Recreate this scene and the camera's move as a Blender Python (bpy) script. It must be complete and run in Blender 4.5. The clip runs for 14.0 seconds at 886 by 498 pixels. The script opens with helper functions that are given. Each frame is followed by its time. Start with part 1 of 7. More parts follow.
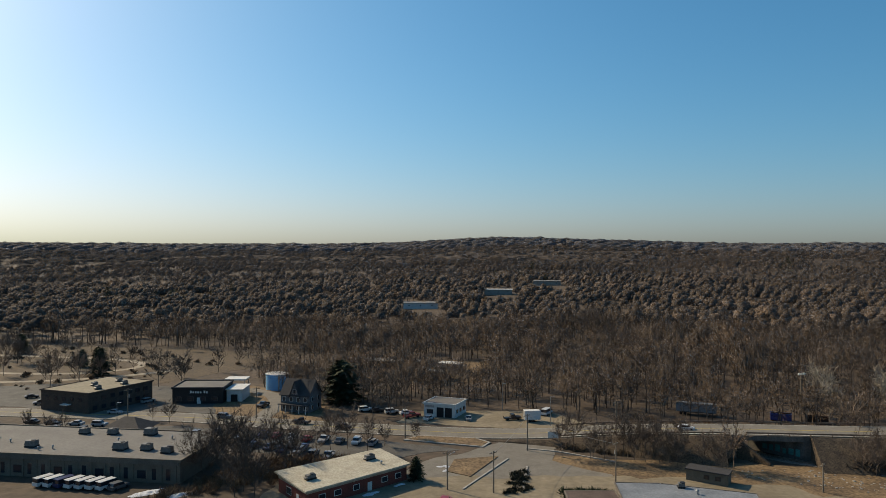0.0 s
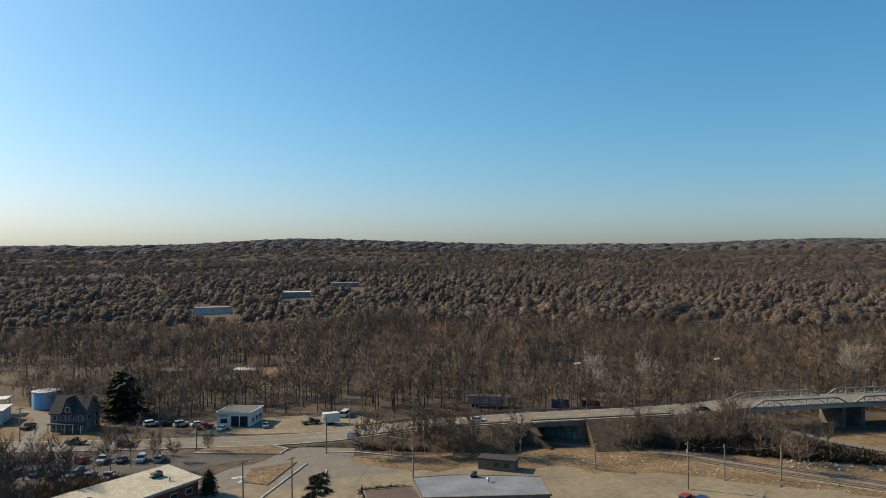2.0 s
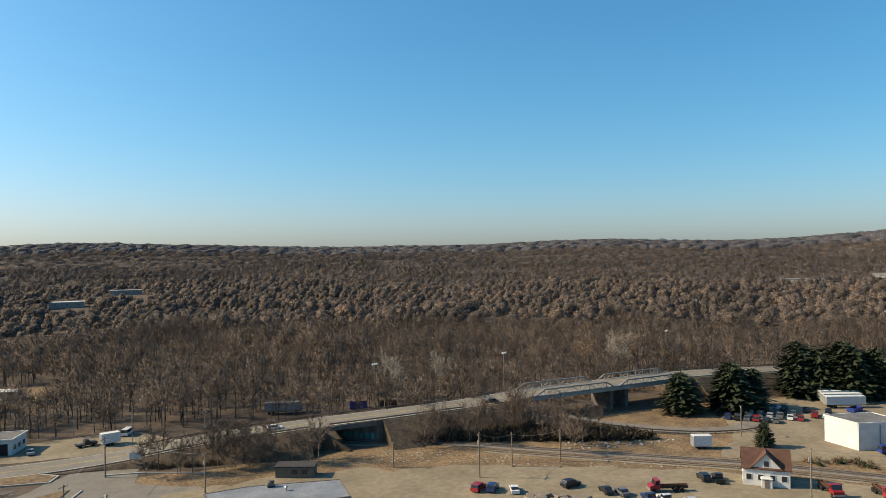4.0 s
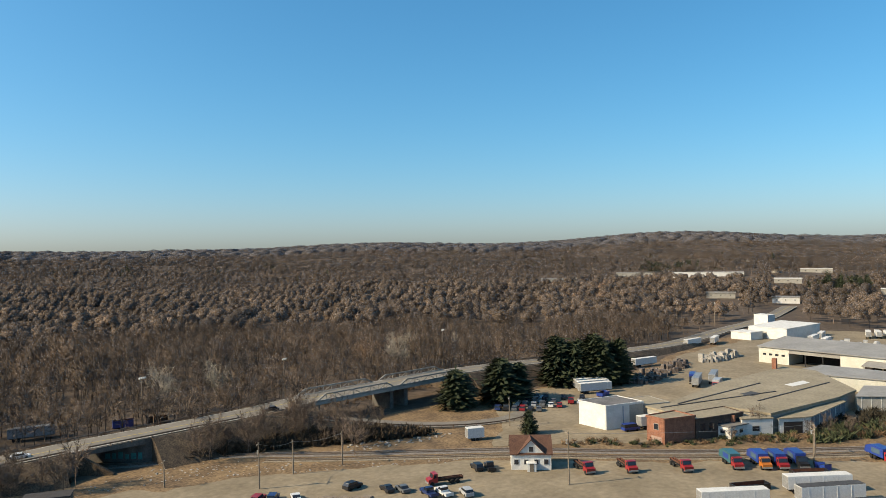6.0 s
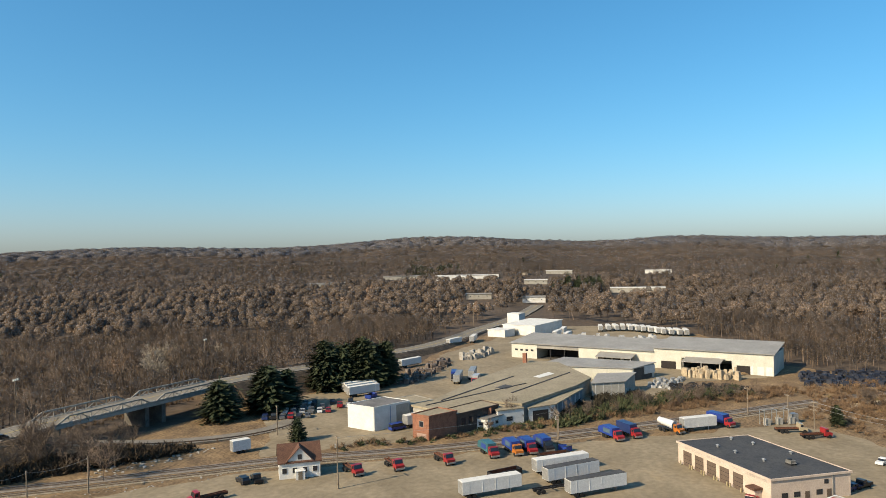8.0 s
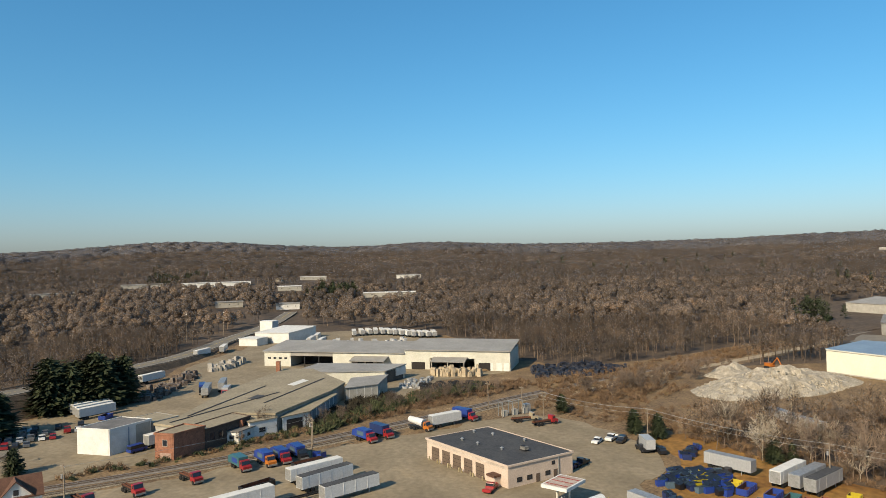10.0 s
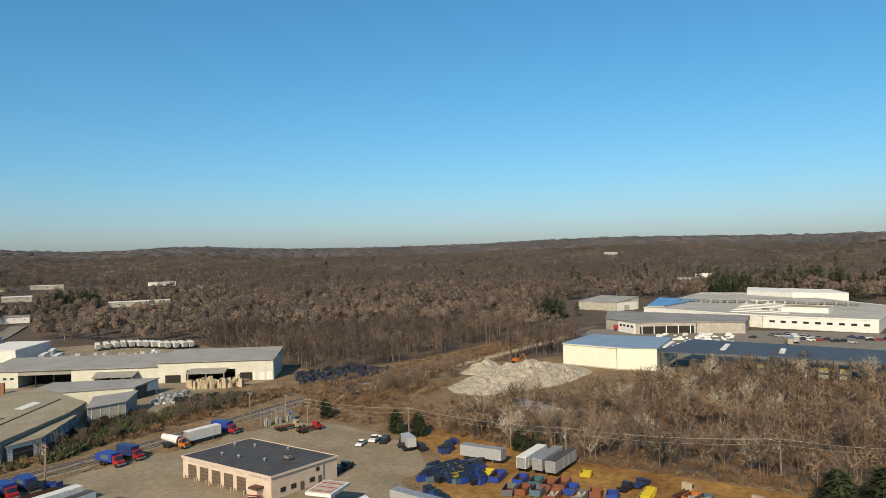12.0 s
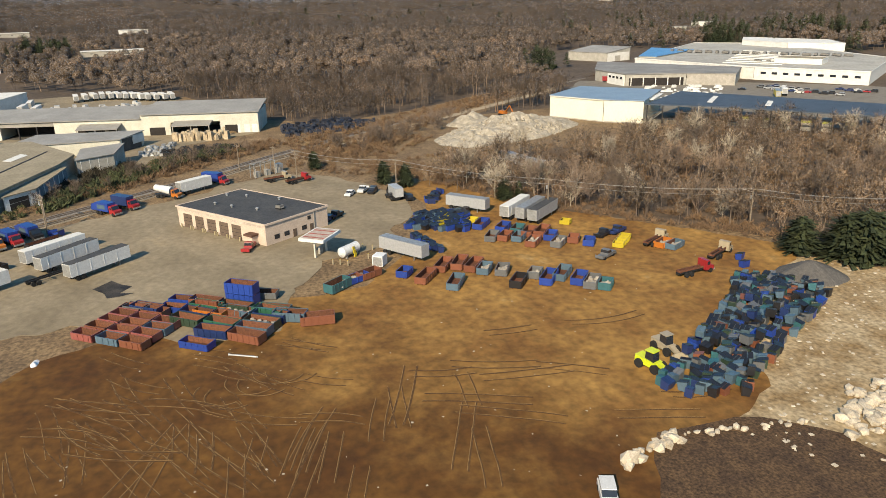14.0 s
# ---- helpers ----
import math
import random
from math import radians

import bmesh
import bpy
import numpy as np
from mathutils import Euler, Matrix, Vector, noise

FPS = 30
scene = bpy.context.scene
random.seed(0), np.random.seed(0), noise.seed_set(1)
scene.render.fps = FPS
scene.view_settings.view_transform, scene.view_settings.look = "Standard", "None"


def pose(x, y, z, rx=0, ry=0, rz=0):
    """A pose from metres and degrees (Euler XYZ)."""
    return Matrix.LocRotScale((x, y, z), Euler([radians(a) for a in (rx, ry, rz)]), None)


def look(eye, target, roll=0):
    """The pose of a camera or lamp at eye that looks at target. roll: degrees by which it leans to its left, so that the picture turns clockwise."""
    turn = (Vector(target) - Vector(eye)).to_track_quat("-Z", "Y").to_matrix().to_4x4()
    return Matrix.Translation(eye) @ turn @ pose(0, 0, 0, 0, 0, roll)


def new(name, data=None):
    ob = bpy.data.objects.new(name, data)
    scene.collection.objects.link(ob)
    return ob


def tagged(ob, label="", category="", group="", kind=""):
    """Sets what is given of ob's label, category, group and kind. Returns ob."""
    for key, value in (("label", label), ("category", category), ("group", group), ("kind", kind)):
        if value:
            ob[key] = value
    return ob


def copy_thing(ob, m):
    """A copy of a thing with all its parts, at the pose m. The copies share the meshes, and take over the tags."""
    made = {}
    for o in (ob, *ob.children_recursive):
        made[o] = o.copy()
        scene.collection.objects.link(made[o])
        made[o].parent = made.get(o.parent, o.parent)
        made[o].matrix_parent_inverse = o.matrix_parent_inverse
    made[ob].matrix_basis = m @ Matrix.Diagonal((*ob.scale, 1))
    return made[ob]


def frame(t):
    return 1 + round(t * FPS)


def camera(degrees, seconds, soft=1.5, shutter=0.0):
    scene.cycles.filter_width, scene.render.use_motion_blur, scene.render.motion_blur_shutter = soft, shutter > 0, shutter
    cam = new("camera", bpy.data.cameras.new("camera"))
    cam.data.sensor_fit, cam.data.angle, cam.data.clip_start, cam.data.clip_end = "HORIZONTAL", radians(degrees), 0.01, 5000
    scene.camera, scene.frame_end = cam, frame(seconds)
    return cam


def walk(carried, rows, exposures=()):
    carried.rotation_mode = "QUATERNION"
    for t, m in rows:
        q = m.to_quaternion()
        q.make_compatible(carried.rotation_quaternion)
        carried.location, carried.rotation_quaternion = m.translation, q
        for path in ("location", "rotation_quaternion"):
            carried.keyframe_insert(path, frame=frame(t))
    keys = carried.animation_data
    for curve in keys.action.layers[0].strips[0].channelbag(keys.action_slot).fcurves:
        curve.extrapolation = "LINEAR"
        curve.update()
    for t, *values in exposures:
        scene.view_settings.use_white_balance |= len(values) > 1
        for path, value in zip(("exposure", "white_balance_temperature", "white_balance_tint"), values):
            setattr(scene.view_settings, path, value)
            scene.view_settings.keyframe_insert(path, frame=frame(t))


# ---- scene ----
from functools import lru_cache

# ---- camera: hovers at one spot, turns to the right, then tips down ----
EYE = 55.0
cam = camera(63.2, 14.0, 0.7)
ROWS = [
    (0.0, 0.0, -0.15, -0.01), (0.5, -4.03, -0.10, -0.08), (1.0, -7.94, -0.07, -0.09), (1.5, -11.92, -0.05, -0.14),
    (2.0, -15.94, -0.05, -0.23), (4.5, -36.24, 0.02, -0.90), (5.0, -40.66, 0.03, -0.96), (5.5, -45.18, 0.01, -1.08),
    (6.0, -49.32, 0.00, -1.10), (6.5, -53.84, -0.01, -1.17), (7.0, -58.01, -0.01, -1.20), (7.5, -63.13, -0.01, -1.27),
    (8.0, -67.59, 0.00, -1.25), (10.5, -91.46, 0.03, -1.25), (11.0, -95.72, 0.02, -1.23), (11.5, -100.75, 0.07, -1.25),
    (12.0, -105.55, 0.04, -1.30), (12.25, -106.95, 0.12, -1.28), (12.5, -107.12, 0.15, -1.25), (13.0, -107.02, -0.15, -1.13),
    (13.1, -106.98, -1.05, -1.10), (13.5, -106.61, -9.23, -1.03), (14.0, -106.23, -19.49, -1.18),
]
walk(cam, [(t, pose(0, 0, EYE, 0, 0, yaw) @ pose(0, 0, 0, 90 + pitch) @ pose(0, 0, 0, 0, 0, roll)) for t, yaw, pitch, roll in ROWS],
     exposures=[(t, stops, 7900, 10) for t, stops in ((0.0, -0.05), (2.0, 0.24), (5.0, 0.5), (8.0, 0.52), (10.5, 0.28), (13.0, 0.2), (13.5, 0.22), (14.0, 0.54))])

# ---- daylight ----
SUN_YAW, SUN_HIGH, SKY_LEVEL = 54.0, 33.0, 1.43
world = bpy.data.worlds.new("sky")
scene.world = world
world.use_nodes = True
sky = world.node_tree.nodes.new("ShaderNodeTexSky")
sky.sky_type, sky.sun_disc = "NISHITA", False
sky.sun_elevation, sky.sun_rotation = radians(SUN_HIGH), radians(-SUN_YAW)
sky.air_density, sky.dust_density, sky.ozone_density, sky.altitude = 1.0, 1.8, 2.0, 100
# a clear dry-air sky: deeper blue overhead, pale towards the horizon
wn, wl = world.node_tree.nodes, world.node_tree.links


def sum_node(kind, a, b):
    n = wn.new("ShaderNodeMath")
    n.operation = kind
    for socket, value in zip(n.inputs, (a, b)):
        if isinstance(value, (int, float)):
            socket.default_value = value
        else:
            wl.new(value, socket)
    return n.outputs[0]


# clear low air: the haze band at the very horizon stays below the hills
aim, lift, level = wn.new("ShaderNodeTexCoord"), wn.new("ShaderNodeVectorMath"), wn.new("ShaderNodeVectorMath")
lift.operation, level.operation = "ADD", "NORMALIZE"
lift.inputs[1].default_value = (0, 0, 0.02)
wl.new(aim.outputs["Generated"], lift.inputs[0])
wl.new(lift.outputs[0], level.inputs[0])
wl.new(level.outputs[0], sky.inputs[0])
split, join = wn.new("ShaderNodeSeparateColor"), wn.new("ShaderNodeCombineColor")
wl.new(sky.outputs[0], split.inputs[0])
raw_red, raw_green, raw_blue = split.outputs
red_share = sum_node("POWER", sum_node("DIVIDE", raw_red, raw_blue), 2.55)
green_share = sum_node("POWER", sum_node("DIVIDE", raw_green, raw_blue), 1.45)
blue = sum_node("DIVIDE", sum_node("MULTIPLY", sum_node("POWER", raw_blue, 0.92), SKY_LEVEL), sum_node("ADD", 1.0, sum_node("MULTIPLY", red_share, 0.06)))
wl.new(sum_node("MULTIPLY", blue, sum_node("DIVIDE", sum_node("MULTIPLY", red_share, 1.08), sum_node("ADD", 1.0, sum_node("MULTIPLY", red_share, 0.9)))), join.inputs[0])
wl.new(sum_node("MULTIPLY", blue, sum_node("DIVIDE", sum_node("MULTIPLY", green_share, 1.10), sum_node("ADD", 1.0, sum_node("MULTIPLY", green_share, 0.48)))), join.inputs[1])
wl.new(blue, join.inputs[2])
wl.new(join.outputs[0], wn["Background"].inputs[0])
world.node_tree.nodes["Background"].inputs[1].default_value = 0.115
sun_data = bpy.data.lights.new("sun", "SUN")
sun_data.energy, sun_data.angle, sun_data.color = 5.0, radians(0.5), (1.0, 0.91, 0.75)
sun = new("sun", sun_data)
sun_from = Vector((-math.sin(radians(SUN_YAW)) * math.cos(radians(SUN_HIGH)), math.cos(radians(SUN_YAW)) * math.cos(radians(SUN_HIGH)), math.sin(radians(SUN_HIGH))))
sun.matrix_world = look(sun_from * 300, (0, 0, 0))


# ---- materials ----
DARKEN = 0.73  # scales every base colour down to darken ground and shade against the sky


def mat(name, a, b=None, rough=0.8, size=1.0, fine=0.12, metal=0.0, bump=0.2, space="Object", spread=0.0, detail=6.0, spec=0.3, third=None, cells=0.0, vary=0.3):
    """A surface between the colours a and b by noise of that size in metres, with a finer grain, some relief and a spread of brightness from piece to piece."""
    m = bpy.data.materials.new(name)
    m.use_nodes = True
    n, l = m.node_tree.nodes, m.node_tree.links
    p = n["Principled BSDF"]
    p.inputs["Roughness"].default_value, p.inputs["Metallic"].default_value = rough, metal
    p.inputs["Specular IOR Level"].default_value = spec
    if space == "World":
        where = n.new("ShaderNodeNewGeometry").outputs["Position"]
    else:
        where = n.new("ShaderNodeTexCoord").outputs["Object"]
    b = b or tuple(c * 0.72 for c in a)
    a, b, third = (c and tuple(v * DARKEN for v in c) for c in (a, b, third))
    big = n.new("ShaderNodeTexNoise")
    big.inputs["Scale"].default_value, big.inputs["Detail"].default_value, big.inputs["Roughness"].default_value = 1 / size, detail, 0.62
    l.new(where, big.inputs["Vector"])
    ramp = n.new("ShaderNodeValToRGB")
    ramp.color_ramp.elements[0].position, ramp.color_ramp.elements[1].position = 0.36, 0.64
    ramp.color_ramp.elements[0].color, ramp.color_ramp.elements[1].color = (*b, 1), (*a, 1)
    if third:
        e = ramp.color_ramp.elements.new(0.74)
        e.color = (*third, 1)
    l.new(big.outputs["Fac"], ramp.inputs["Fac"])
    small = n.new("ShaderNodeTexNoise")
    small.inputs["Scale"].default_value, small.inputs["Detail"].default_value = 9 / size, 3
    l.new(where, small.inputs["Vector"])
    mr = n.new("ShaderNodeMapRange")
    mr.inputs["From Min"].default_value, mr.inputs["From Max"].default_value = 0.3, 0.7
    mr.inputs["To Min"].default_value, mr.inputs["To Max"].default_value = 1 - fine * 1.6, 1 + fine * 1.6
    l.new(small.outputs["Fac"], mr.inputs["Value"])
    mul = n.new("ShaderNodeVectorMath")
    mul.operation = "SCALE"
    l.new(ramp.outputs["Color"], mul.inputs[0])
    l.new(mr.outputs["Result"], mul.inputs["Scale"])
    out = mul.outputs[0]
    if cells:
        cell = n.new("ShaderNodeTexVoronoi")
        cell.voronoi_dimensions = "2D"
        cell.inputs["Scale"].default_value = 1 / cells
        l.new(where, cell.inputs["Vector"])
        tone, tint = n.new("ShaderNodeSeparateColor"), n.new("ShaderNodeCombineColor")
        l.new(cell.outputs["Color"], tone.inputs[0])
        for channel, share in enumerate((1.0, 0.9, 0.8)):
            level = n.new("ShaderNodeMapRange")
            level.inputs["To Min"].default_value, level.inputs["To Max"].default_value = 1 - vary * share, 1 + vary * share
            l.new(tone.outputs[0], level.inputs["Value"])
            l.new(level.outputs["Result"], tint.inputs[channel])
        tinted = n.new("ShaderNodeVectorMath")
        tinted.operation = "MULTIPLY"
        l.new(out, tinted.inputs[0])
        l.new(tint.outputs[0], tinted.inputs[1])
        out = tinted.outputs[0]
    if spread:
        info = n.new("ShaderNodeObjectInfo")
        sr = n.new("ShaderNodeMapRange")
        sr.inputs["To Min"].default_value, sr.inputs["To Max"].default_value = 1 - spread, 1 + spread
        l.new(info.outputs["Random"], sr.inputs["Value"])
        m2 = n.new("ShaderNodeVectorMath")
        m2.operation = "SCALE"
        l.new(out, m2.inputs[0])
        l.new(sr.outputs["Result"], m2.inputs["Scale"])
        out = m2.outputs[0]
    l.new(out, p.inputs["Base Color"])
    if bump:
        bp = n.new("ShaderNodeBump")
        bp.inputs["Strength"].default_value, bp.inputs["Distance"].default_value = bump, size * 0.05
        l.new(small.outputs["Fac"], bp.inputs["Height"])
        l.new(bp.outputs[0], p.inputs["Normal"])
    return m


M = {}
M["soil"] = mat("forest_soil", (0.125, 0.088, 0.06), (0.085, 0.062, 0.044), 0.95, 30, 0.2, space="World", third=(0.13, 0.09, 0.056))
M["straw"] = mat("dry_grass", (0.28, 0.185, 0.098), (0.15, 0.098, 0.055), 0.95, 7, 0.3, space="World", third=(0.40, 0.30, 0.18))
M["dirt"] = mat("brown_dirt", (0.36, 0.195, 0.054), (0.20, 0.092, 0.023), 0.95, 16, 0.2, bump=0.05, space="World", third=(0.42, 0.28, 0.12))
DAMP = M["dirt"].node_tree


def damp_math(kind, a, b):
    n = DAMP.nodes.new("ShaderNodeMath")
    n.operation = kind
    for socket, value in zip(n.inputs, (a, b)):
        if isinstance(value, (int, float)):
            socket.default_value = value
        else:
            DAMP.links.new(value, socket)
    return n.outputs[0]


# churned wet soil: the low north-west part of the field and streaks elsewhere, with uneven soft borders
place = DAMP.nodes.new("ShaderNodeNewGeometry").outputs["Position"]
axes, blot = DAMP.nodes.new("ShaderNodeSeparateXYZ"), DAMP.nodes.new("ShaderNodeTexNoise")
blot.inputs["Scale"].default_value, blot.inputs["Detail"].default_value, blot.inputs["Roughness"].default_value = 0.05, 7, 0.66
DAMP.links.new(place, axes.inputs[0])
DAMP.links.new(place, blot.inputs["Vector"])
low = damp_math("SUBTRACT", damp_math("MULTIPLY", axes.outputs[1], 0.9), axes.outputs[0])
low = damp_math("ADD", low, damp_math("MULTIPLY", damp_math("SUBTRACT", blot.outputs["Fac"], 0.5), 130.0))
low = damp_math("DIVIDE", damp_math("ADD", low, 134.0), 40.0)
low.node.use_clamp = True
wet = DAMP.nodes.new("ShaderNodeMix")
wet.data_type, wet.blend_type = "RGBA", "MULTIPLY"
dry = DAMP.nodes["Principled BSDF"].inputs["Base Color"].links[0].from_socket
DAMP.links.new(low, wet.inputs["Factor"])
DAMP.links.new(dry, wet.inputs[6])
wet.inputs[7].default_value = (0.42, 0.34, 0.23, 1)
DAMP.links.new(wet.outputs[2], DAMP.nodes["Principled BSDF"].inputs["Base Color"])
M["yard"] = mat("dusty_tarmac", (0.325, 0.262, 0.175), (0.23, 0.182, 0.118), 0.9, 14, 0.1, space="World", third=(0.35, 0.27, 0.165))
M["lot"] = mat("grey_tarmac", (0.135, 0.124, 0.108), (0.09, 0.083, 0.073), 0.9, 5, 0.12, space="World")
M["road"] = mat("worn_road", (0.25, 0.222, 0.18), (0.19, 0.167, 0.136), 0.85, 4, 0.08, space="World")
M["line"] = mat("road_paint", (0.75, 0.73, 0.66), (0.5, 0.48, 0.42), 0.8, 1.5)
M["yline"] = mat("yellow_paint", (0.62, 0.45, 0.10), None, 0.8, 1.5)
M["ballast"] = mat("ballast", (0.30, 0.26, 0.22), (0.20, 0.17, 0.14), 0.95, 1.2, 0.3, space="World")
M["rail"] = mat("rail_steel", (0.20, 0.13, 0.09), (0.28, 0.22, 0.18), 0.5, 1, 0.2, 0.6)
M["sleeper"] = mat("sleeper_wood", (0.11, 0.08, 0.06), None, 0.9, 0.6, 0.25, spread=0.25)
M["concrete"] = mat("concrete", (0.46, 0.43, 0.38), (0.34, 0.31, 0.27), 0.9, 2.5, 0.1)
M["bark"] = mat("bark", (0.235, 0.172, 0.128), (0.125, 0.096, 0.078), 0.95, 34, 0.08, bump=0, space="World", detail=2, third=(0.30, 0.195, 0.132), cells=7)
M["grovebark"] = mat("grove_bark", (0.32, 0.225, 0.155), (0.19, 0.14, 0.10), 0.95, 18, 0.1, bump=0, space="World", detail=2, third=(0.38, 0.225, 0.14), cells=5)
# distance haze is put into these tones: far woods greyer, hill woods grey-blue
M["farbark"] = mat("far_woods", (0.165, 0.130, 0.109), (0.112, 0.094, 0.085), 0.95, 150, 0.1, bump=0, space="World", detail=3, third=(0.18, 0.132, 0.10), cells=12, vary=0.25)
M["hillwood"] = mat("hazy_hill_woods", (0.150, 0.136, 0.135), (0.105, 0.103, 0.112), 0.95, 400, 0.08, bump=0, space="World", third=(0.17, 0.148, 0.138), cells=40, vary=0.15)


def twiggy(m, low_cover, high_cover, grain):
    """Fine twigs too thin to model one by one: light passes between them, more in some places than in others."""
    n, l = m.node_tree.nodes, m.node_tree.links
    gap, blend = n.new("ShaderNodeBsdfTransparent"), n.new("ShaderNodeMixShader")
    speck, cover = n.new("ShaderNodeTexNoise"), n.new("ShaderNodeMapRange")
    speck.inputs["Scale"].default_value, speck.inputs["Detail"].default_value = 1 / grain, 2
    cover.inputs["From Min"].default_value, cover.inputs["From Max"].default_value = 0.38, 0.62
    cover.inputs["To Min"].default_value, cover.inputs["To Max"].default_value = low_cover, high_cover
    l.new(n.new("ShaderNodeNewGeometry").outputs["Position"], speck.inputs["Vector"])
    l.new(speck.outputs["Fac"], cover.inputs["Value"])
    l.new(cover.outputs["Result"], blend.inputs[0])
    l.new(gap.outputs[0], blend.inputs[1])
    l.new(n["Principled BSDF"].outputs[0], blend.inputs[2])
    l.new(blend.outputs[0], n["Material Output"].inputs[0])


M["sprays"] = mat("twig_sprays", (0.172, 0.130, 0.102), (0.105, 0.084, 0.071), 0.95, 45, 0.06, bump=0, space="World", detail=2, third=(0.225, 0.150, 0.104), cells=8, vary=0.3)
M["midsprays"] = mat("twig_masses", (0.172, 0.130, 0.102), (0.105, 0.084, 0.071), 0.95, 60, 0.06, bump=0, space="World", detail=2, third=(0.225, 0.150, 0.104), cells=9, vary=0.3)
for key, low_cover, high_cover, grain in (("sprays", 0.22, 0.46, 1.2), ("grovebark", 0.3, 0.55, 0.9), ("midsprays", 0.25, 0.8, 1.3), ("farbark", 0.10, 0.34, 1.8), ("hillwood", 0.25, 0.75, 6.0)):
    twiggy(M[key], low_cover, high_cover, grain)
M["pale"] = mat("pale_bark", (0.50, 0.44, 0.35), (0.34, 0.28, 0.21), 0.9, 3, 0.2, bump=0)
M["needles"] = mat("pine_needles", (0.055, 0.068, 0.028), (0.022, 0.034, 0.015), 0.9, 2.5, 0.3, bump=0, space="World")
M["scrub"] = mat("dry_scrub", (0.24, 0.15, 0.085), (0.15, 0.095, 0.06), 0.95, 5, 0.25, bump=0, space="World", third=(0.17, 0.165, 0.075))
M["greenscrub"] = mat("evergreen_scrub", (0.085, 0.10, 0.045), (0.05, 0.06, 0.03), 0.95, 3, 0.25, bump=0, space="World")
M["snow"] = mat("old_snow", (0.80, 0.82, 0.85), (0.62, 0.63, 0.65), 0.8, 1.5, 0.08)


# ---- mesh helpers ----
class Shape:
    """Collects vertices and faces of one mesh."""

    def __init__(self):
        self.v, self.f = [], []

    def add(self, verts, faces):
        k = len(self.v)
        self.v += [tuple(p) for p in verts]
        self.f += [tuple(i + k for i in face) for face in faces]
        return self

    def box(self, x, y, z, sx, sy, sz, turn=0.0, taper=1.0, lean=0.0):
        """A box standing on z, centred on x, y, turned about its own upright axis."""
        c, s = math.cos(radians(turn)), math.sin(radians(turn))
        vs = []
        for top in (0, 1):
            k = taper if top else 1.0
            for a, b in ((-1, -1), (1, -1), (1, 1), (-1, 1)):
                px, py = a * sx / 2 * k + lean * top, b * sy / 2 * k
                vs.append((x + px * c - py * s, y + px * s + py * c, z + sz * top))
        return self.add(vs, [(3, 2, 1, 0), (4, 5, 6, 7), (0, 1, 5, 4), (1, 2, 6, 5), (2, 3, 7, 6), (3, 0, 4, 7)])

    def tube(self, p, q, r, r2=None, sides=8, caps=True):
        """A tapered round bar from p to q."""
        p, q = Vector(p), Vector(q)
        d = (q - p).normalized()
        a = d.orthogonal().normalized()
        b = d.cross(a)
        r2 = r if r2 is None else r2
        vs = [c + (a * math.cos(t) + b * math.sin(t)) * k for c, k in ((p, r), (q, r2)) for t in (2 * math.pi * i / sides for i in range(sides))]
        fs = [(i, (i + 1) % sides, sides + (i + 1) % sides, sides + i) for i in range(sides)]
        if caps:
            fs += [tuple(range(sides - 1, -1, -1)), tuple(range(sides, 2 * sides))]
        return self.add(vs, fs)

    def slab(self, pts, z0, z1):
        """A flat plate on a plan outline, counter-clockwise; z1 may be one height or one for each corner."""
        n = len(pts)
        if sum(pts[i][0] * pts[(i + 1) % n][1] - pts[(i + 1) % n][0] * pts[i][1] for i in range(n)) < 0:
            pts = pts[::-1]
            z1 = z1[::-1] if isinstance(z1, (list, tuple)) else z1
            z0 = z0[::-1] if isinstance(z0, (list, tuple)) else z0
        za = z0 if isinstance(z0, (list, tuple)) else [z0] * n
        zb = z1 if isinstance(z1, (list, tuple)) else [z1] * n
        vs = [(p[0], p[1], za[i]) for i, p in enumerate(pts)] + [(p[0], p[1], zb[i]) for i, p in enumerate(pts)]
        return self.add(vs, [tuple(range(n - 1, -1, -1)), tuple(range(n, 2 * n))] + [(i, (i + 1) % n, n + (i + 1) % n, n + i) for i in range(n)])

    def profile(self, pts, y0, y1):
        """An outline in x and z, drawn out along y."""
        n = len(pts)
        vs = [(x, y0, z) for x, z in pts] + [(x, y1, z) for x, z in pts]
        return self.add(vs, [tuple(range(n)), tuple(range(2 * n - 1, n - 1, -1))] + [(i, n + i, n + (i + 1) % n, (i + 1) % n) for i in range(n)])

    def mesh(self, name, material, smooth=False):
        me = bpy.data.meshes.new(name)
        me.from_pydata(self.v, [], self.f)
        me.materials.append(material)
        if smooth:
            me.shade_smooth()
        me.update()
        return me


def part(name, shape, material, parent=None, label="", at=None):
    """Links a shape as one mesh object, under a thing where one is given."""
    ob = new(name, shape.mesh(name, material) if isinstance(shape, Shape) else shape)
    if parent:
        ob.parent = parent
    if at is not None:
        ob.matrix_basis = at
    return tagged(ob, label) if label else ob


def thing(name, label, category, at=None, group="", kind=""):
    ob = new(name)
    ob.empty_display_size = 0.3
    if at is not None:
        ob.matrix_basis = at
    return tagged(ob, label, category, group, kind)


def structure(name, shape, material, label, category="ground"):
    return tagged(part(name, shape, material), label, category, kind="structure")


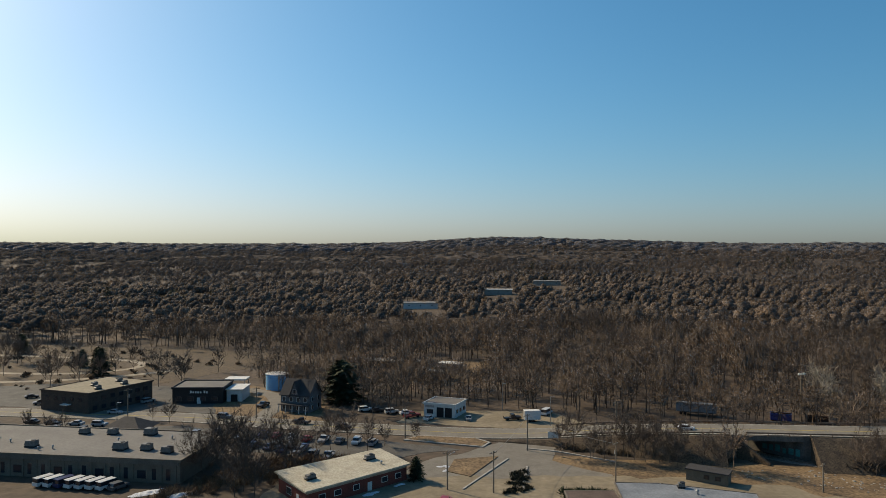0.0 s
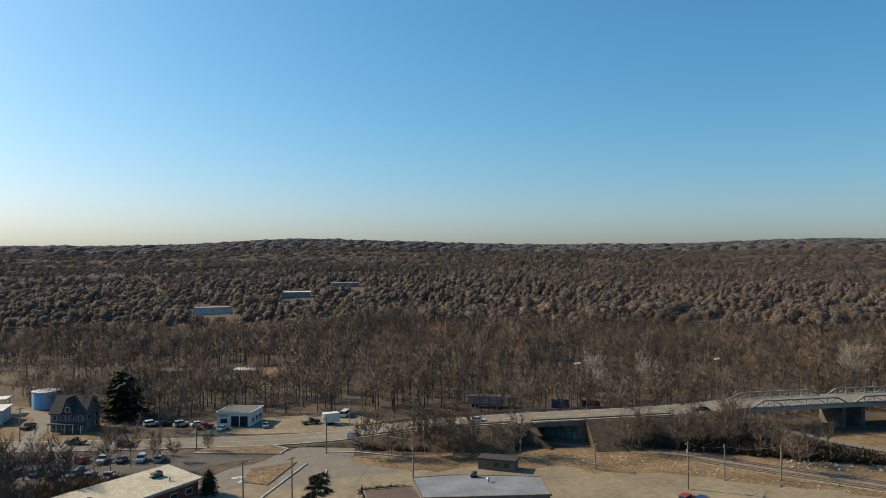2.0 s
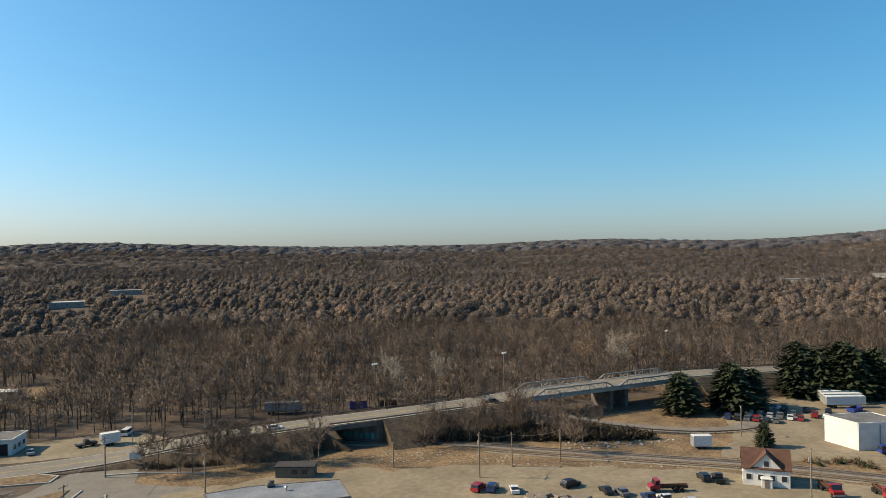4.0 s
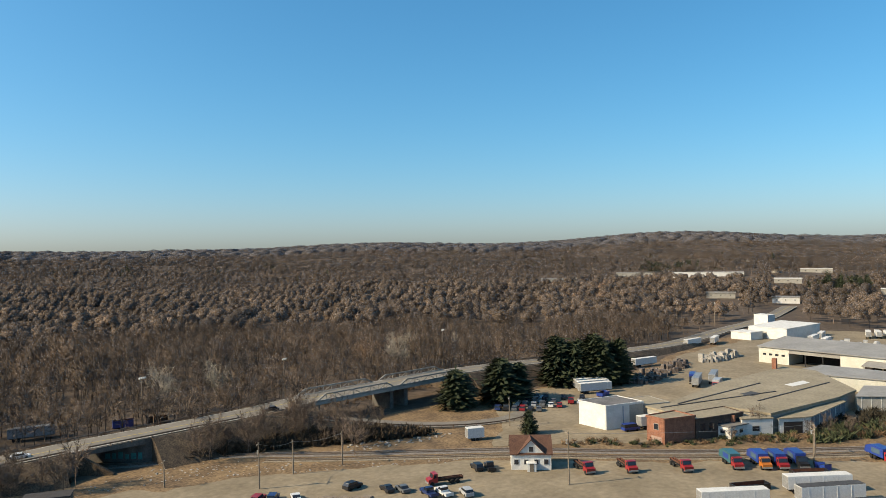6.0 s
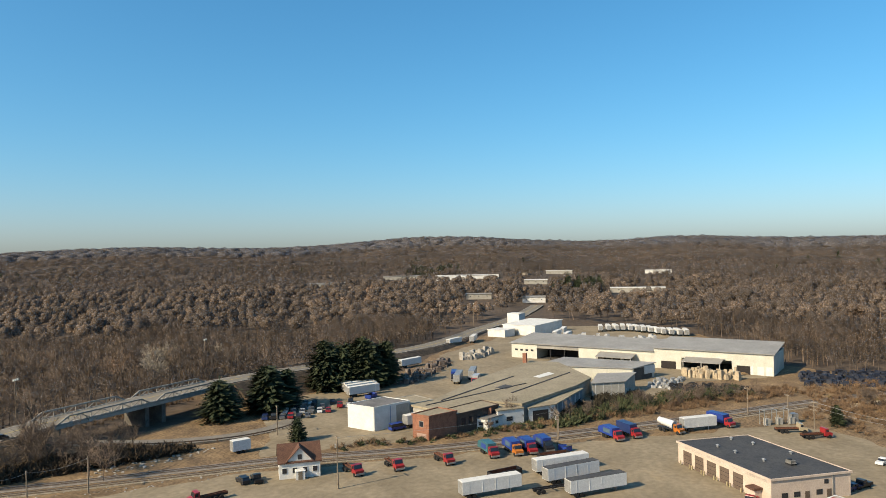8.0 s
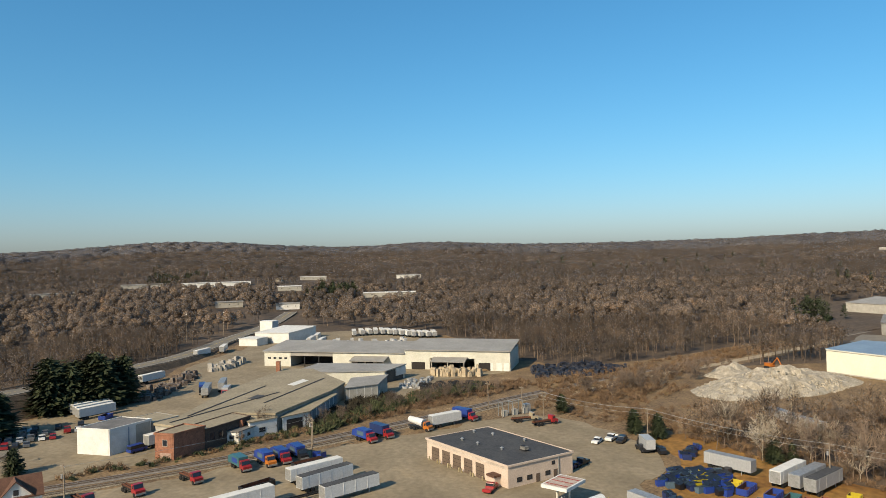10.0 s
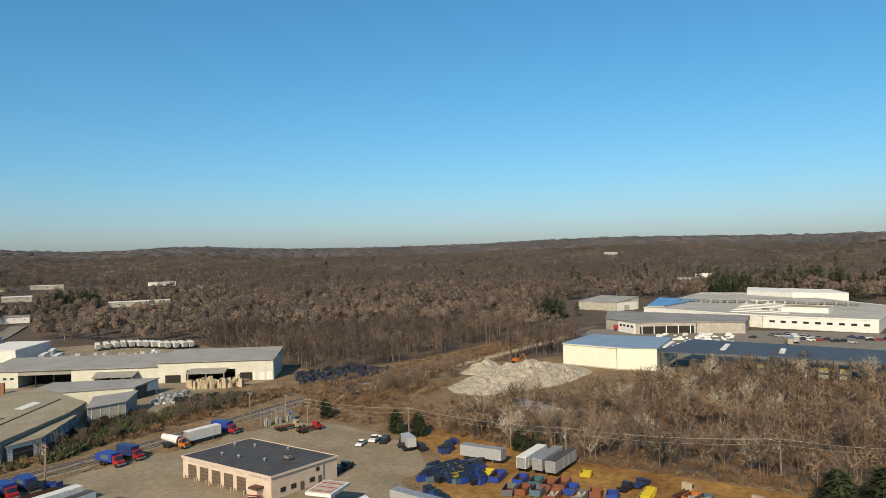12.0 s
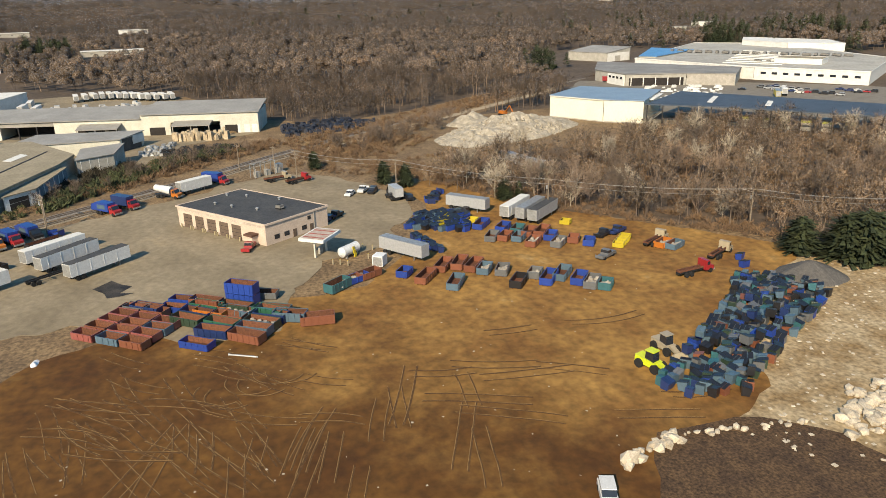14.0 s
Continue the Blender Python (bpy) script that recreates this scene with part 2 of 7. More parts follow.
def soup(name, tris, material, normals=None, rods=None, rod_material=None):
    """A mesh of loose triangles from an array of (count, 3, 3), softly shaded where normals are given for each corner."""
    me = bpy.data.meshes.new(name)
    n = len(tris)
    me.vertices.add(n * 3)
    me.vertices.foreach_set("co", np.asarray(tris, dtype=np.float32).ravel())
    me.loops.add(n * 3)
    me.loops.foreach_set("vertex_index", np.arange(n * 3, dtype=np.int32))
    me.polygons.add(n)
    me.polygons.foreach_set("loop_start", np.arange(0, n * 3, 3, dtype=np.int32))
    me.materials.append(material)
    me.update(calc_edges=True)
    if normals is not None:
        me.normals_split_custom_set(normals.reshape(-1, 3))
    if rods is not None:
        me.materials.append(rod_material)
        me.polygons.foreach_set("material_index", np.asarray(rods, dtype=np.int32))
    return me


# ---- the land: one sheet to the horizon ----
HILLS = [(-5, 7, 0.50), (-15, 5, 0.18), (-44, 7, 0.32), (-67, 8, 0.72), (-86, 5, 0.34), (-120, 11, 0.38), (-140, 9, 0.25), (32, 8, 0.06)]


def land(x, y):
    r = math.hypot(x, y)
    if r < 430:
        return 0.0
    az = math.degrees(math.atan2(-x, y))
    high = 0.16 + sum(h * math.exp(-(((az - a + 180) % 360 - 180) / w) ** 2) for a, w, h in HILLS)
    s = min(1, max(0, (r - 430) / 3600))
    s = s * s * (3 - 2 * s)
    far = (EYE - 13 + 4050 * math.tan(radians(high))) * s
    bumps = min(1, max(0, (r - 620) / 900)) * (20 * noise.noise((x / 480, y / 480, 3)) + 9 * noise.noise((x / 190, y / 190, 9))) * (1.2 - s)
    return min(far + bumps, EYE - 13 + r * math.tan(radians(high - 0.12 * max(0.0, 1 - r / 4000))))


sheet = Shape()
rings = [0] + [25 * i for i in range(1, 18)] + [450 * 1.05 ** i for i in range(0, 50)]
rings = [r for r in rings if r < 4900]
SPOKES = 240
for r in rings:
    for k in range(SPOKES):
        a = 2 * math.pi * k / SPOKES
        sheet.v.append((r * math.cos(a), r * math.sin(a), land(r * math.cos(a), r * math.sin(a))))
for i in range(len(rings) - 1):
    for k in range(SPOKES):
        k2 = (k + 1) % SPOKES
        sheet.f.append((i * SPOKES + k, (i + 1) * SPOKES + k, (i + 1) * SPOKES + k2, i * SPOKES + k2))
sheet.f = [f for f in sheet.f if f[0] >= SPOKES] + [tuple(SPOKES + k for k in range(SPOKES))]
structure("ground", sheet, M["soil"], "brown leaf-littered winter ground rising to wooded hills")


# ---- surfaces laid on the land ----
def ragged(pts, step=3.0, amp=0.9):
    """The outline with uneven worn edges."""
    out = []
    for i, p in enumerate(pts):
        q = pts[(i + 1) % len(pts)]
        n = max(1, int(math.dist(p, q) / step))
        for k in range(n):
            x, y = p[0] + (q[0] - p[0]) * k / n, p[1] + (q[1] - p[1]) * k / n
            out.append((x + amp * 2.2 * noise.noise((x * 0.11, y * 0.11, 1)) + amp * noise.noise((x * 0.5, y * 0.5, 4)), y + amp * 2.2 * noise.noise((x * 0.11, y * 0.11, 7)) + amp * noise.noise((x * 0.5, y * 0.5, 9))))
    return out


def plate(name, pts, z, material, label, category="ground", amp=0.9):
    pts = ragged(pts, 3.0, amp)
    return structure(name, Shape().slab(pts, z - 0.3, z), material, label, category)


INDUSTRIAL = [(24, 192), (60, 184), (100, 180), (150, 176), (215, 164), (262, 146), (300, 142), (372, 152), (450, 150), (520, 168), (535, 130), (470, 30),
              (400, -8), (352, -18), (335, -45), (350, -80), (440, -196), (425, -212), (392, -182), (330, -112), (335, -160), (312, -200), (262, -182), (240, -150), (244, -95), (222, -66),
              (205, -55), (165, -84), (140, -110), (118, -130), (80, -125), (0, -90), (-80, 0), (-60, 120)]
plate("ground_verge", INDUSTRIAL, 0.02, M["straw"], "tan dry grass and bare earth between the yards")
plate("dirt_field", [(60, 80), (118, 34), (132, 10), (132, -22), (150, -36), (186, -50), (206, -46), (214, -58), (168, -82), (140, -106), (116, -126), (80, -118), (0, -80), (-60, 0), (0, 80)], 0.05, M["dirt"],
      "rutted ochre dirt field with tyre tracks")
YARD = [(38, 172), (60, 172), (95, 156), (120, 140), (150, 112), (176, 75), (201, 43), (224, 8), (240, -12), (228, -30), (208, -42), (186, -46), (158, -32), (150, -17), (132, -6), (117, -3),
        (115, 8), (122, 20), (131, 31), (128, 44), (64, 88), (0, 108), (-40, 130), (-40, 172)]
plate("yard", YARD, 0.10, M["yard"], "dusty pale tarmac truck yard", "pavement", 1.7)
plate("east_yard", [(160, 120), (172, 127), (187, 137), (200, 152), (232, 157), (264, 139), (300, 137), (350, 145), (408, 138), (500, 150), (520, 140), (462, 32), (350, -14), (322, -12), (300, 20),
                    (262, 34), (226, 60), (192, 84), (176, 102)], 0.08, M["yard"], "dusty pale tarmac works yard", "pavement")
plate("warehouse_yard", [(300, -150), (345, -160), (440, -225), (600, -290), (620, -520), (420, -520), (330, -390), (215, -260), (262, -195)], 0.06, M["road"], "grey tarmac apron round the big plant", "pavement")
plate("parking_lot", [(-125, 205), (-56, 194), (-18, 184), (4, 196), (-25, 207), (-60, 217), (-125, 227)], 0.06, M["lot"], "grey tarmac car park with faded bays", "pavement")
plate("upper_lot", [(-200, 262), (-150, 248), (-60, 236), (-50, 238), (-56, 262), (-70, 268), (-98, 272), (-108, 285), (-150, 290), (-200, 280)], 0.06, M["lot"], "grey tarmac lot behind the main road", "pavement")
plate("garage_lot", [(-14, 226), (10, 220), (40, 214), (48, 218), (36, 240), (10, 242), (-12, 240)], 0.07, M["yard"], "pale worn forecourt by the garage", "pavement")
plate("forecourt", [(-20, 160), (-6, 182), (8, 196), (22, 206), (36, 206), (30, 196), (28, 186), (40, 174), (40, 120), (-20, 120)], 0.07, M["road"], "worn tarmac junction and forecourt", "pavement")
plate("cemetery_ground", [(-420, 300), (-160, 268), (-112, 292), (-95, 320), (-70, 345), (-70, 372), (-200, 400), (-420, 420)], 0.03, mat("brown_slope", (0.14, 0.096, 0.055), (0.085, 0.06, 0.037), 0.95, 9, 0.25, space="World"), "dry brown open slope with paths")
plate("house_lawn", [(-74, 232), (-36, 226), (-34, 240), (-56, 262), (-74, 286), (-82, 290), (-82, 262)], 0.09, M["straw"], "dry brown lawn round the grey house")
plate("clearing", [(-2, 300), (14, 290), (20, 318), (24, 345), (0, 350), (-8, 325)], 0.03, M["straw"], "sandy clearing in the woods")
plate("sand_bank", [(104, -88), (112, -104), (122, -118), (100, -130), (40, -95), (52, -62), (66, -58), (76, -72)], 0.09, mat("pale_rubble", (0.47, 0.365, 0.225), (0.26, 0.165, 0.075), 0.95, 7, 0.25, space="World", third=(0.48, 0.39, 0.26)), "pale sandy bank strewn with rubble")
plate("muddy_bank", [(70, -50), (68, -64), (62, -72), (40, -78), (30, -40), (54, -38)], 0.12, mat("dark_mud", (0.115, 0.066, 0.032), (0.07, 0.04, 0.022), 0.9, 3, 0.4, space="World"), "dark wet soil bank")
plate("tyre_patch", [(149, 31), (153, 28), (150, 22), (147, 24), (145, 21), (143, 27), (146, 28)], 0.115, mat("damp_tarmac", (0.025, 0.02, 0.016), (0.08, 0.066, 0.05), 0.6, 2.5, 0.2, space="World"), "damp dark stain on the yard", "stain")


def ribbon(pts, wide, thick=0.15, shift=0.0):
    """A road strip along points x, y, z."""
    s = Shape()
    n = len(pts)
    for i, p in enumerate(pts):
        a, b = Vector(pts[max(0, i - 1)]), Vector(pts[min(n - 1, i + 1)])
        d = (b - a).to_2d().normalized()
        side = Vector((-d.y, d.x))
        for k, z in ((0.5, 0), (-0.5, 0), (-0.5, -thick), (0.5, -thick)):
            q = Vector(p).to_2d() + side * (k * wide + shift)
            s.v.append((q.x, q.y, p[2] + z))
    for i in range(n - 1):
        for k in range(4):
            s.f.append((4 * i + k, 4 * i + (k + 1) % 4, 4 * i + 4 + (k + 1) % 4, 4 * i + 4 + k))
    s.f += [(0, 3, 2, 1), (4 * n - 4, 4 * n - 3, 4 * n - 2, 4 * n - 1)]
    s.f = [f[::-1] for f in s.f]
    return s


def smooth(pts, steps=5):
    """A rounded line through the points."""
    out = []
    for i in range(len(pts) - 1):
        p0, p1, p2, p3 = (Vector(pts[min(len(pts) - 1, max(0, i + k))]) for k in (-1, 0, 1, 2))
        for k in range(steps):
            t = k / steps
            out.append(tuple(0.5 * (2 * p1 + (p2 - p0) * t + (2 * p0 - 5 * p1 + 4 * p2 - p3) * t * t + (3 * p1 - p0 - 3 * p2 + p3) * t ** 3)))
    return out + [tuple(pts[-1])]


MAIN = smooth([(-420, 285, 0.16), (-200, 246, 0.16), (-140, 239, 0.16), (-83, 232, 0.16), (-52, 224, 0.16), (-21, 217.5, 0.16), (8, 212, 0.3), (28, 207.5, 1.4), (49, 201.5, 4.0), (75, 194, 6.0),
               (100, 189.5, 6.6), (125, 187.2, 6.8), (145, 185.2, 7.6), (178, 182, 8.0), (214, 178.5, 7.8), (245, 174, 6.8), (275, 171, 5.2), (330, 164, 3.2), (376, 158, 2.2), (457, 162, 1.0), (540, 162, 0.8), (640, 172, 2.0)])
structure("road_main", ribbon(MAIN, 11.5, 0.3), M["road"], "worn pale tarmac main road climbing to an overpass", "road")
for off in (-5.3, 5.3):
    structure("trim_edge_line", ribbon([(x, y, z + 0.012) for x, y, z in MAIN], 0.16, 0.01, off), M["line"], "white edge line of the main road", "road marking")
structure("trim_centre_line", ribbon([(x, y, z + 0.012) for x, y, z in MAIN], 0.3, 0.01), M["yline"], "yellow centre line of the main road", "road marking")
LOWER = smooth([(128, 182.5, 6.6), (140, 177.5, 4.4), (150, 170, 2.4), (161, 155.5, 1.0), (174, 143, 0.3), (188, 136, 0.2), (200, 137, 0.15)])
structure("road_lower", ribbon(LOWER, 6.5, 0.3), M["road"], "narrow tarmac ramp down to the works yard", "road")
PATH = [(262, -22, 0.1), (276, -38, 0.1), (300, -64, 0.1), (330, -100, 0.1), (360, -138, 0.1), (405, -192, 0.1)]
structure("track_path", ribbon(smooth(PATH), 5, 0.1), mat("sandy_path", (0.46, 0.37, 0.26), (0.36, 0.28, 0.18), 0.95, 3, 0.15, space="World"), "sandy service track along the railway", "path")
for n, p in enumerate(([(-400, 330, 0.08), (-250, 322, 0.08), (-170, 312, 0.08), (-140, 328, 0.08), (-160, 352, 0.08), (-260, 372, 0.08)], [(-300, 300, 0.08), (-200, 292, 0.08), (-150, 300, 0.08), (-120, 320, 0.08)])):
    structure("path_%d" % (n + 1), ribbon(smooth(p), 4, 0.1), mat("earth_path", (0.42, 0.35, 0.26), None, 0.95, 3, 0.12, space="World"), "pale earth path on the brown slope", "path")
structure("drive_1", ribbon(smooth([(-59, 226, 0.12), (-58, 240, 0.12), (-58, 252, 0.12), (-64, 268, 0.12), (-76, 278, 0.12)]), 6, 0.1), M["road"], "pale drive beside the grey house", "road")


BANK = mat("bank_soil", (0.15, 0.108, 0.07), (0.075, 0.055, 0.04), 0.95, 3, 0.35, space="World", third=(0.24, 0.18, 0.11))


def bank(line, wide, name, label):
    """An earth bank under a raised road, with sloping sides."""
    s = Shape()
    n = len(line)
    for i, p in enumerate(line):
        a, b = Vector(line[max(0, i - 1)]), Vector(line[min(n - 1, i + 1)])
        d = (b - a).to_2d().normalized()
        side = Vector((-d.y, d.x))
        top = p[2] - 0.25
        for k, z in ((wide / 2 + top * 1.5, -0.3), (wide / 2 + top * 0.75 + random.uniform(-0.5, 0.5), top * 0.55), (wide / 2, top), (-wide / 2, top), (-wide / 2 - top * 0.7 + random.uniform(-0.5, 0.5), top * 0.52), (-wide / 2 - top * 1.45, -0.3)):
            q = Vector(p).to_2d() + side * k
            s.v.append((q.x, q.y, z))
    for i in range(n - 1):
        for k in range(5):
            s.f.append((6 * i + k, 6 * i + 6 + k, 6 * i + 7 + k, 6 * i + 1 + k))
    s.f += [tuple(range(6)), tuple(range(6 * n - 1, 6 * n - 7, -1))]
    return structure(name, s, BANK, label)


bank([p for p in MAIN if 12 < p[0] < 77], 14, "bank_1", "rough brown embankment with brush")
bank([p for p in MAIN if 94 < p[0] < 146], 14, "bank_2", "rough brown embankment with brush")
bank([p for p in MAIN if 213 < p[0] < 470], 14, "bank_3", "grassy embankment behind the pines")
bank(LOWER[3:], 8, "bank_4", "dry grass bank under the ramp")

# ---- underpass with painted abutment ----
concrete_dark = mat("stained_concrete", (0.20, 0.18, 0.155), (0.11, 0.10, 0.09), 0.9, 3, 0.15)
under = thing("underpass_bridge", "dark stained concrete road bridge over the railway cutting", "bridge")
part("deck", Shape().slab([(75, 187.2), (96, 184), (96.6, 195.6), (76, 199.5)], 4.9, [6.05, 6.45, 6.45, 6.05]), concrete_dark, under)
part("abutment", Shape().slab([(92.6, 184.6), (98, 183.8), (97, 197), (83.6, 197.2)], -0.3, 5.5), concrete_dark, under)
part("abutment", Shape().slab([(72.5, 188), (77, 187.4), (68.5, 199), (64, 199.4)], -0.3, 5.5), concrete_dark, under)
part("wing_wall", Shape().slab([(96, 183.9), (108, 178), (108.3, 178.6), (96.4, 184.6)], -0.3, [5.9, 0.4, 0.4, 5.9]), BANK, under, "earth-stained sloping concrete wing wall")
part("wing_wall", Shape().slab([(76.4, 187.3), (82, 180.5), (82.6, 180.9), (77, 187.8)], -0.3, [5.2, 0.5, 0.5, 5.2]), BANK, under, "earth-stained sloping concrete wing wall")
teal = mat("teal_spray_paint", (0.06, 0.32, 0.28), (0.05, 0.2, 0.2), 0.8, 1, 0.2)
for k, w in enumerate((1.1, 1.3, 0.9, 1.2, 1.0, 1.3)):
    part("graffiti", Shape().box(91.6 - 1.05 * k, 185.75 + 1.47 * k, 0.9 + 0.12 * (k % 2), w, 0.12, 1.8 - 0.25 * (k % 3), 125.5), teal, under, "teal spray-painted letter shape")
for k, (x, col) in enumerate(((99, (0.16, 0.32, 0.5)), (101.6, (0.35, 0.35, 0.38)))):
    part("graffiti", Shape().slab([(x, 182.36 - 0.49 * (x - 99)), (x + 1.8, 181.48 - 0.49 * (x - 99)), (x + 1.85, 181.42 - 0.49 * (x - 99)), (x + 0.05, 182.3 - 0.49 * (x - 99))], 0.7, 2.0), mat("spray_paint", col, None, 0.8, 1), under)

# ---- truss bridge ----
steel = mat("pale_bridge_steel", (0.36, 0.345, 0.31), (0.25, 0.235, 0.21), 0.6, 2, 0.12, 0.1)
truss = thing("truss_bridge", "long pale steel pony truss road bridge in two spans", "bridge")
A0, A1 = Vector((145.5, 185.2)), Vector((213, 178.6))
along = (A1 - A0).normalized()
across = Vector((-along.y, along.x))


def bridge_at(u, v, z):
    q = A0 + along * u + across * v
    return (q.x, q.y, z)


L = (A1 - A0).length
part("deck", Shape().slab([bridge_at(0, -6.2, 0)[:2], bridge_at(L, -6.2, 0)[:2], bridge_at(L, 6.2, 0)[:2], bridge_at(0, 6.2, 0)[:2]], 6.4, [7.35, 7.75, 7.75, 7.35]), M["concrete"], truss)
for side in (-6, 6):
    for a, b in ((1, L / 2 - 1), (L / 2 + 1, L - 1)):
        n = 9
        step = (b - a) / n
        for i in range(n):
            u = a + i * step
            part("top_chord", Shape().tube(bridge_at(u, side, 9.5 if i else 7.6), bridge_at(u + step, side, 9.5 if i < n - 1 else 7.6), 0.28, sides=4), steel, truss)
            if i:
                part("truss_post", Shape().tube(bridge_at(u, side, 7.6), bridge_at(u, side, 9.5), 0.16, sides=4), steel, truss)
            if 0 < i < n - 1:
                part("truss_brace", Shape().tube(bridge_at(u, side, 7.6 if i % 2 else 9.5), bridge_at(u + step, side, 9.5 if i % 2 else 7.6), 0.13, sides=4), steel, truss)
    part("girder", Shape().tube(bridge_at(0, side, 7.5), bridge_at(L, side, 7.8), 0.4, sides=4), steel, truss)
for u in (L / 2 - 1.6, L / 2 + 5, 2):
    part("pier", Shape().box(*bridge_at(u, 0, -0.3)[:2], -0.3, 1.5, 10, 6.9, math.degrees(math.atan2(along.y, along.x))), concrete_dark, truss)


# ---- guard rails ----
def guard(line, off, name="guard_rail"):
    t = thing(name, "rusty grey steel guard rail along the raised road", "guard rail")
    part("rail", ribbon([(x, y, z + 0.75) for x, y, z in line], 0.12, 0.35, off), M["rail"], t)
    for i in range(0, len(line), 1):
        a, b = Vector(line[max(0, i - 1)]), Vector(line[min(len(line) - 1, i + 1)])
        d = (b - a).to_2d().normalized()
        q = Vector(line[i]).to_2d() + Vector((-d.y, d.x)) * off
        part("post", Shape().box(q.x, q.y, line[i][2] - 0.4, 0.18, 0.18, 1.1), M["rail"], t)


guard([p for p in MAIN if 30 < p[0] < 76], -6.3)
guard([p for p in MAIN if 30 < p[0] < 144], 6.3)
guard([p for p in MAIN if 76 < p[0] < 124], -6.2)
guard(LOWER[4:-2], -3.6)
guard([p for p in MAIN if 214 < p[0] < 330], 6.3)

# ---- railway ----
TRACK = smooth([(60, 222, 0.1), (86, 188, 0.1), (107, 174.5, 0.1), (127, 151.5, 0.1), (149, 126.5, 0.1), (161, 112.5, 0.1), (179, 85.5, 0.1), (196, 63.5, 0.1), (222, 34, 0.1), (240, 14.5, 0.1), (277, -23, 0.1), (338, -93, 0.1), (425, -203, 0.1), (520, -320, 0.1)], 8)
railway = thing("railway_track", "single rusty railway track on brown ballast", "railway", kind="structure")
part("ballast", ribbon(TRACK, 4.6, 0.25), M["ballast"], railway)
for off in (-0.72, 0.72):
    part("rail", ribbon([(x, y, z + 0.3) for x, y, z in TRACK], 0.14, 0.17, off), M["rail"], railway)
spur = thing("railway_siding", "overgrown second railway track beside the yard", "railway", kind="structure")
SIDE = [(x, y, z) for x, y, z in TRACK if 115 < x < 290]
part("ballast", ribbon(SIDE, 3.6, 0.2, -5.2), mat("weedy_ballast", (0.36, 0.30, 0.22), (0.24, 0.19, 0.13), 0.95, 2, 0.3, space="World"), spur)
for off in (-5.9, -4.5):
    part("rail", ribbon([(x, y, z + 0.28) for x, y, z in SIDE], 0.12, 0.16, off), M["rail"], spur)


# ---- trees ----
def inside(x, y, poly):
    hit = False
    j = len(poly) - 1
    for i in range(len(poly)):
        (xi, yi), (xj, yj) = poly[i], poly[j]
        if (yi > y) != (yj > y) and x < (xj - xi) * (y - yi) / (yj - yi) + xi:
            hit = not hit
        j = i
    return hit


TOWN = [(-520, 190), (-520, 420), (-420, 430), (-200, 405), (-70, 375), (-66, 340), (-85, 318), (-80, 292), (-54, 262), (-38, 252), (-20, 246), (40, 243), (60, 222), (128, 201), (220, 196),
        (262, 182), (380, 170), (470, 176), (660, 190), (660, 150), (530, 150), (530, 168), (440, 140), (0, 0)]
OPEN = [INDUSTRIAL, TOWN, [(-10, 296), (14, 288), (22, 318), (26, 348), (-4, 352), (-12, 325)], [(262, -195), (300, -150), (335, -160), (420, -205), (470, -200), (545, -230), (640, -280), (640, -530), (430, -540), (330, -400), (205, -262)],
        [(-60, 130), (60, 130), (60, 0), (-60, -200), (100, -130), (140, -110), (60, 0)]]


FAR = [(975, 365, 90, 16, 6), (1020, 490, 60, 14, 5), (925, 250, 30, 18, 7), (680, 186, 22, 16, 6), (836, 108, 60, 14, 5), (895, 550, 50, 14, 5), (1180, 120, 40, 16, 6), (130, 900, 34, 14, 5), (60, 780, 30, 12, 5),
       (-20, 640, 30, 12, 5), (1500, -820, 30, 14, 7), (900, -620, 40, 16, 7), (980, -700, 30, 14, 8), (700, 250, 26, 12, 5), (1100, 260, 40, 14, 6)]


def cleared(x, y):
    """Open ground before the far buildings."""
    r = math.hypot(x, y)
    for fx, fy, w, _, _ in FAR:
        fr = math.hypot(fx, fy)
        if -150 < r - fr < 14 and abs(x * fy - y * fx) / fr < w * 0.6:
            return True
    return False


def wooded(x, y):
    if 450 < math.hypot(x, y) < 1800 and cleared(x, y):
        return False
    if any(inside(x, y, p) for p in OPEN):
        return False
    a = math.degrees(math.atan2(-x, y))
    r = math.hypot(x, y)
    if r < 140 or (r < 420 and (a > 20 or a < -150)):
        return False
    return not any((x - tx) ** 2 + (y - ty) ** 2 < 80 for tx, ty, _ in TRACK[40:])


def sliver(p, q, w, rng):
    """One thin triangle from p to q."""
    d = q - p
    s = np.cross(d, rng.normal(size=3))
    s = s / (np.linalg.norm(s) + 1e-9) * w / 2
    return [p - s, p + s, q]


def limb(p, q, r, r2, out):
    d = (q - p) / (np.linalg.norm(q - p) + 1e-9)
    a = np.cross(d, (0.3, 0.9, 0.2))
    a /= np.linalg.norm(a)
    b = np.cross(d, a)
    ring = [a * math.cos(t) + b * math.sin(t) for t in (0, 2.1, 4.2)]
    for i in range(3):
        j = (i + 1) % 3
        out += [[p + ring[i] * r, p + ring[j] * r, q + ring[j] * r2], [p + ring[i] * r, q + ring[j] * r2, q + ring[i] * r2]]


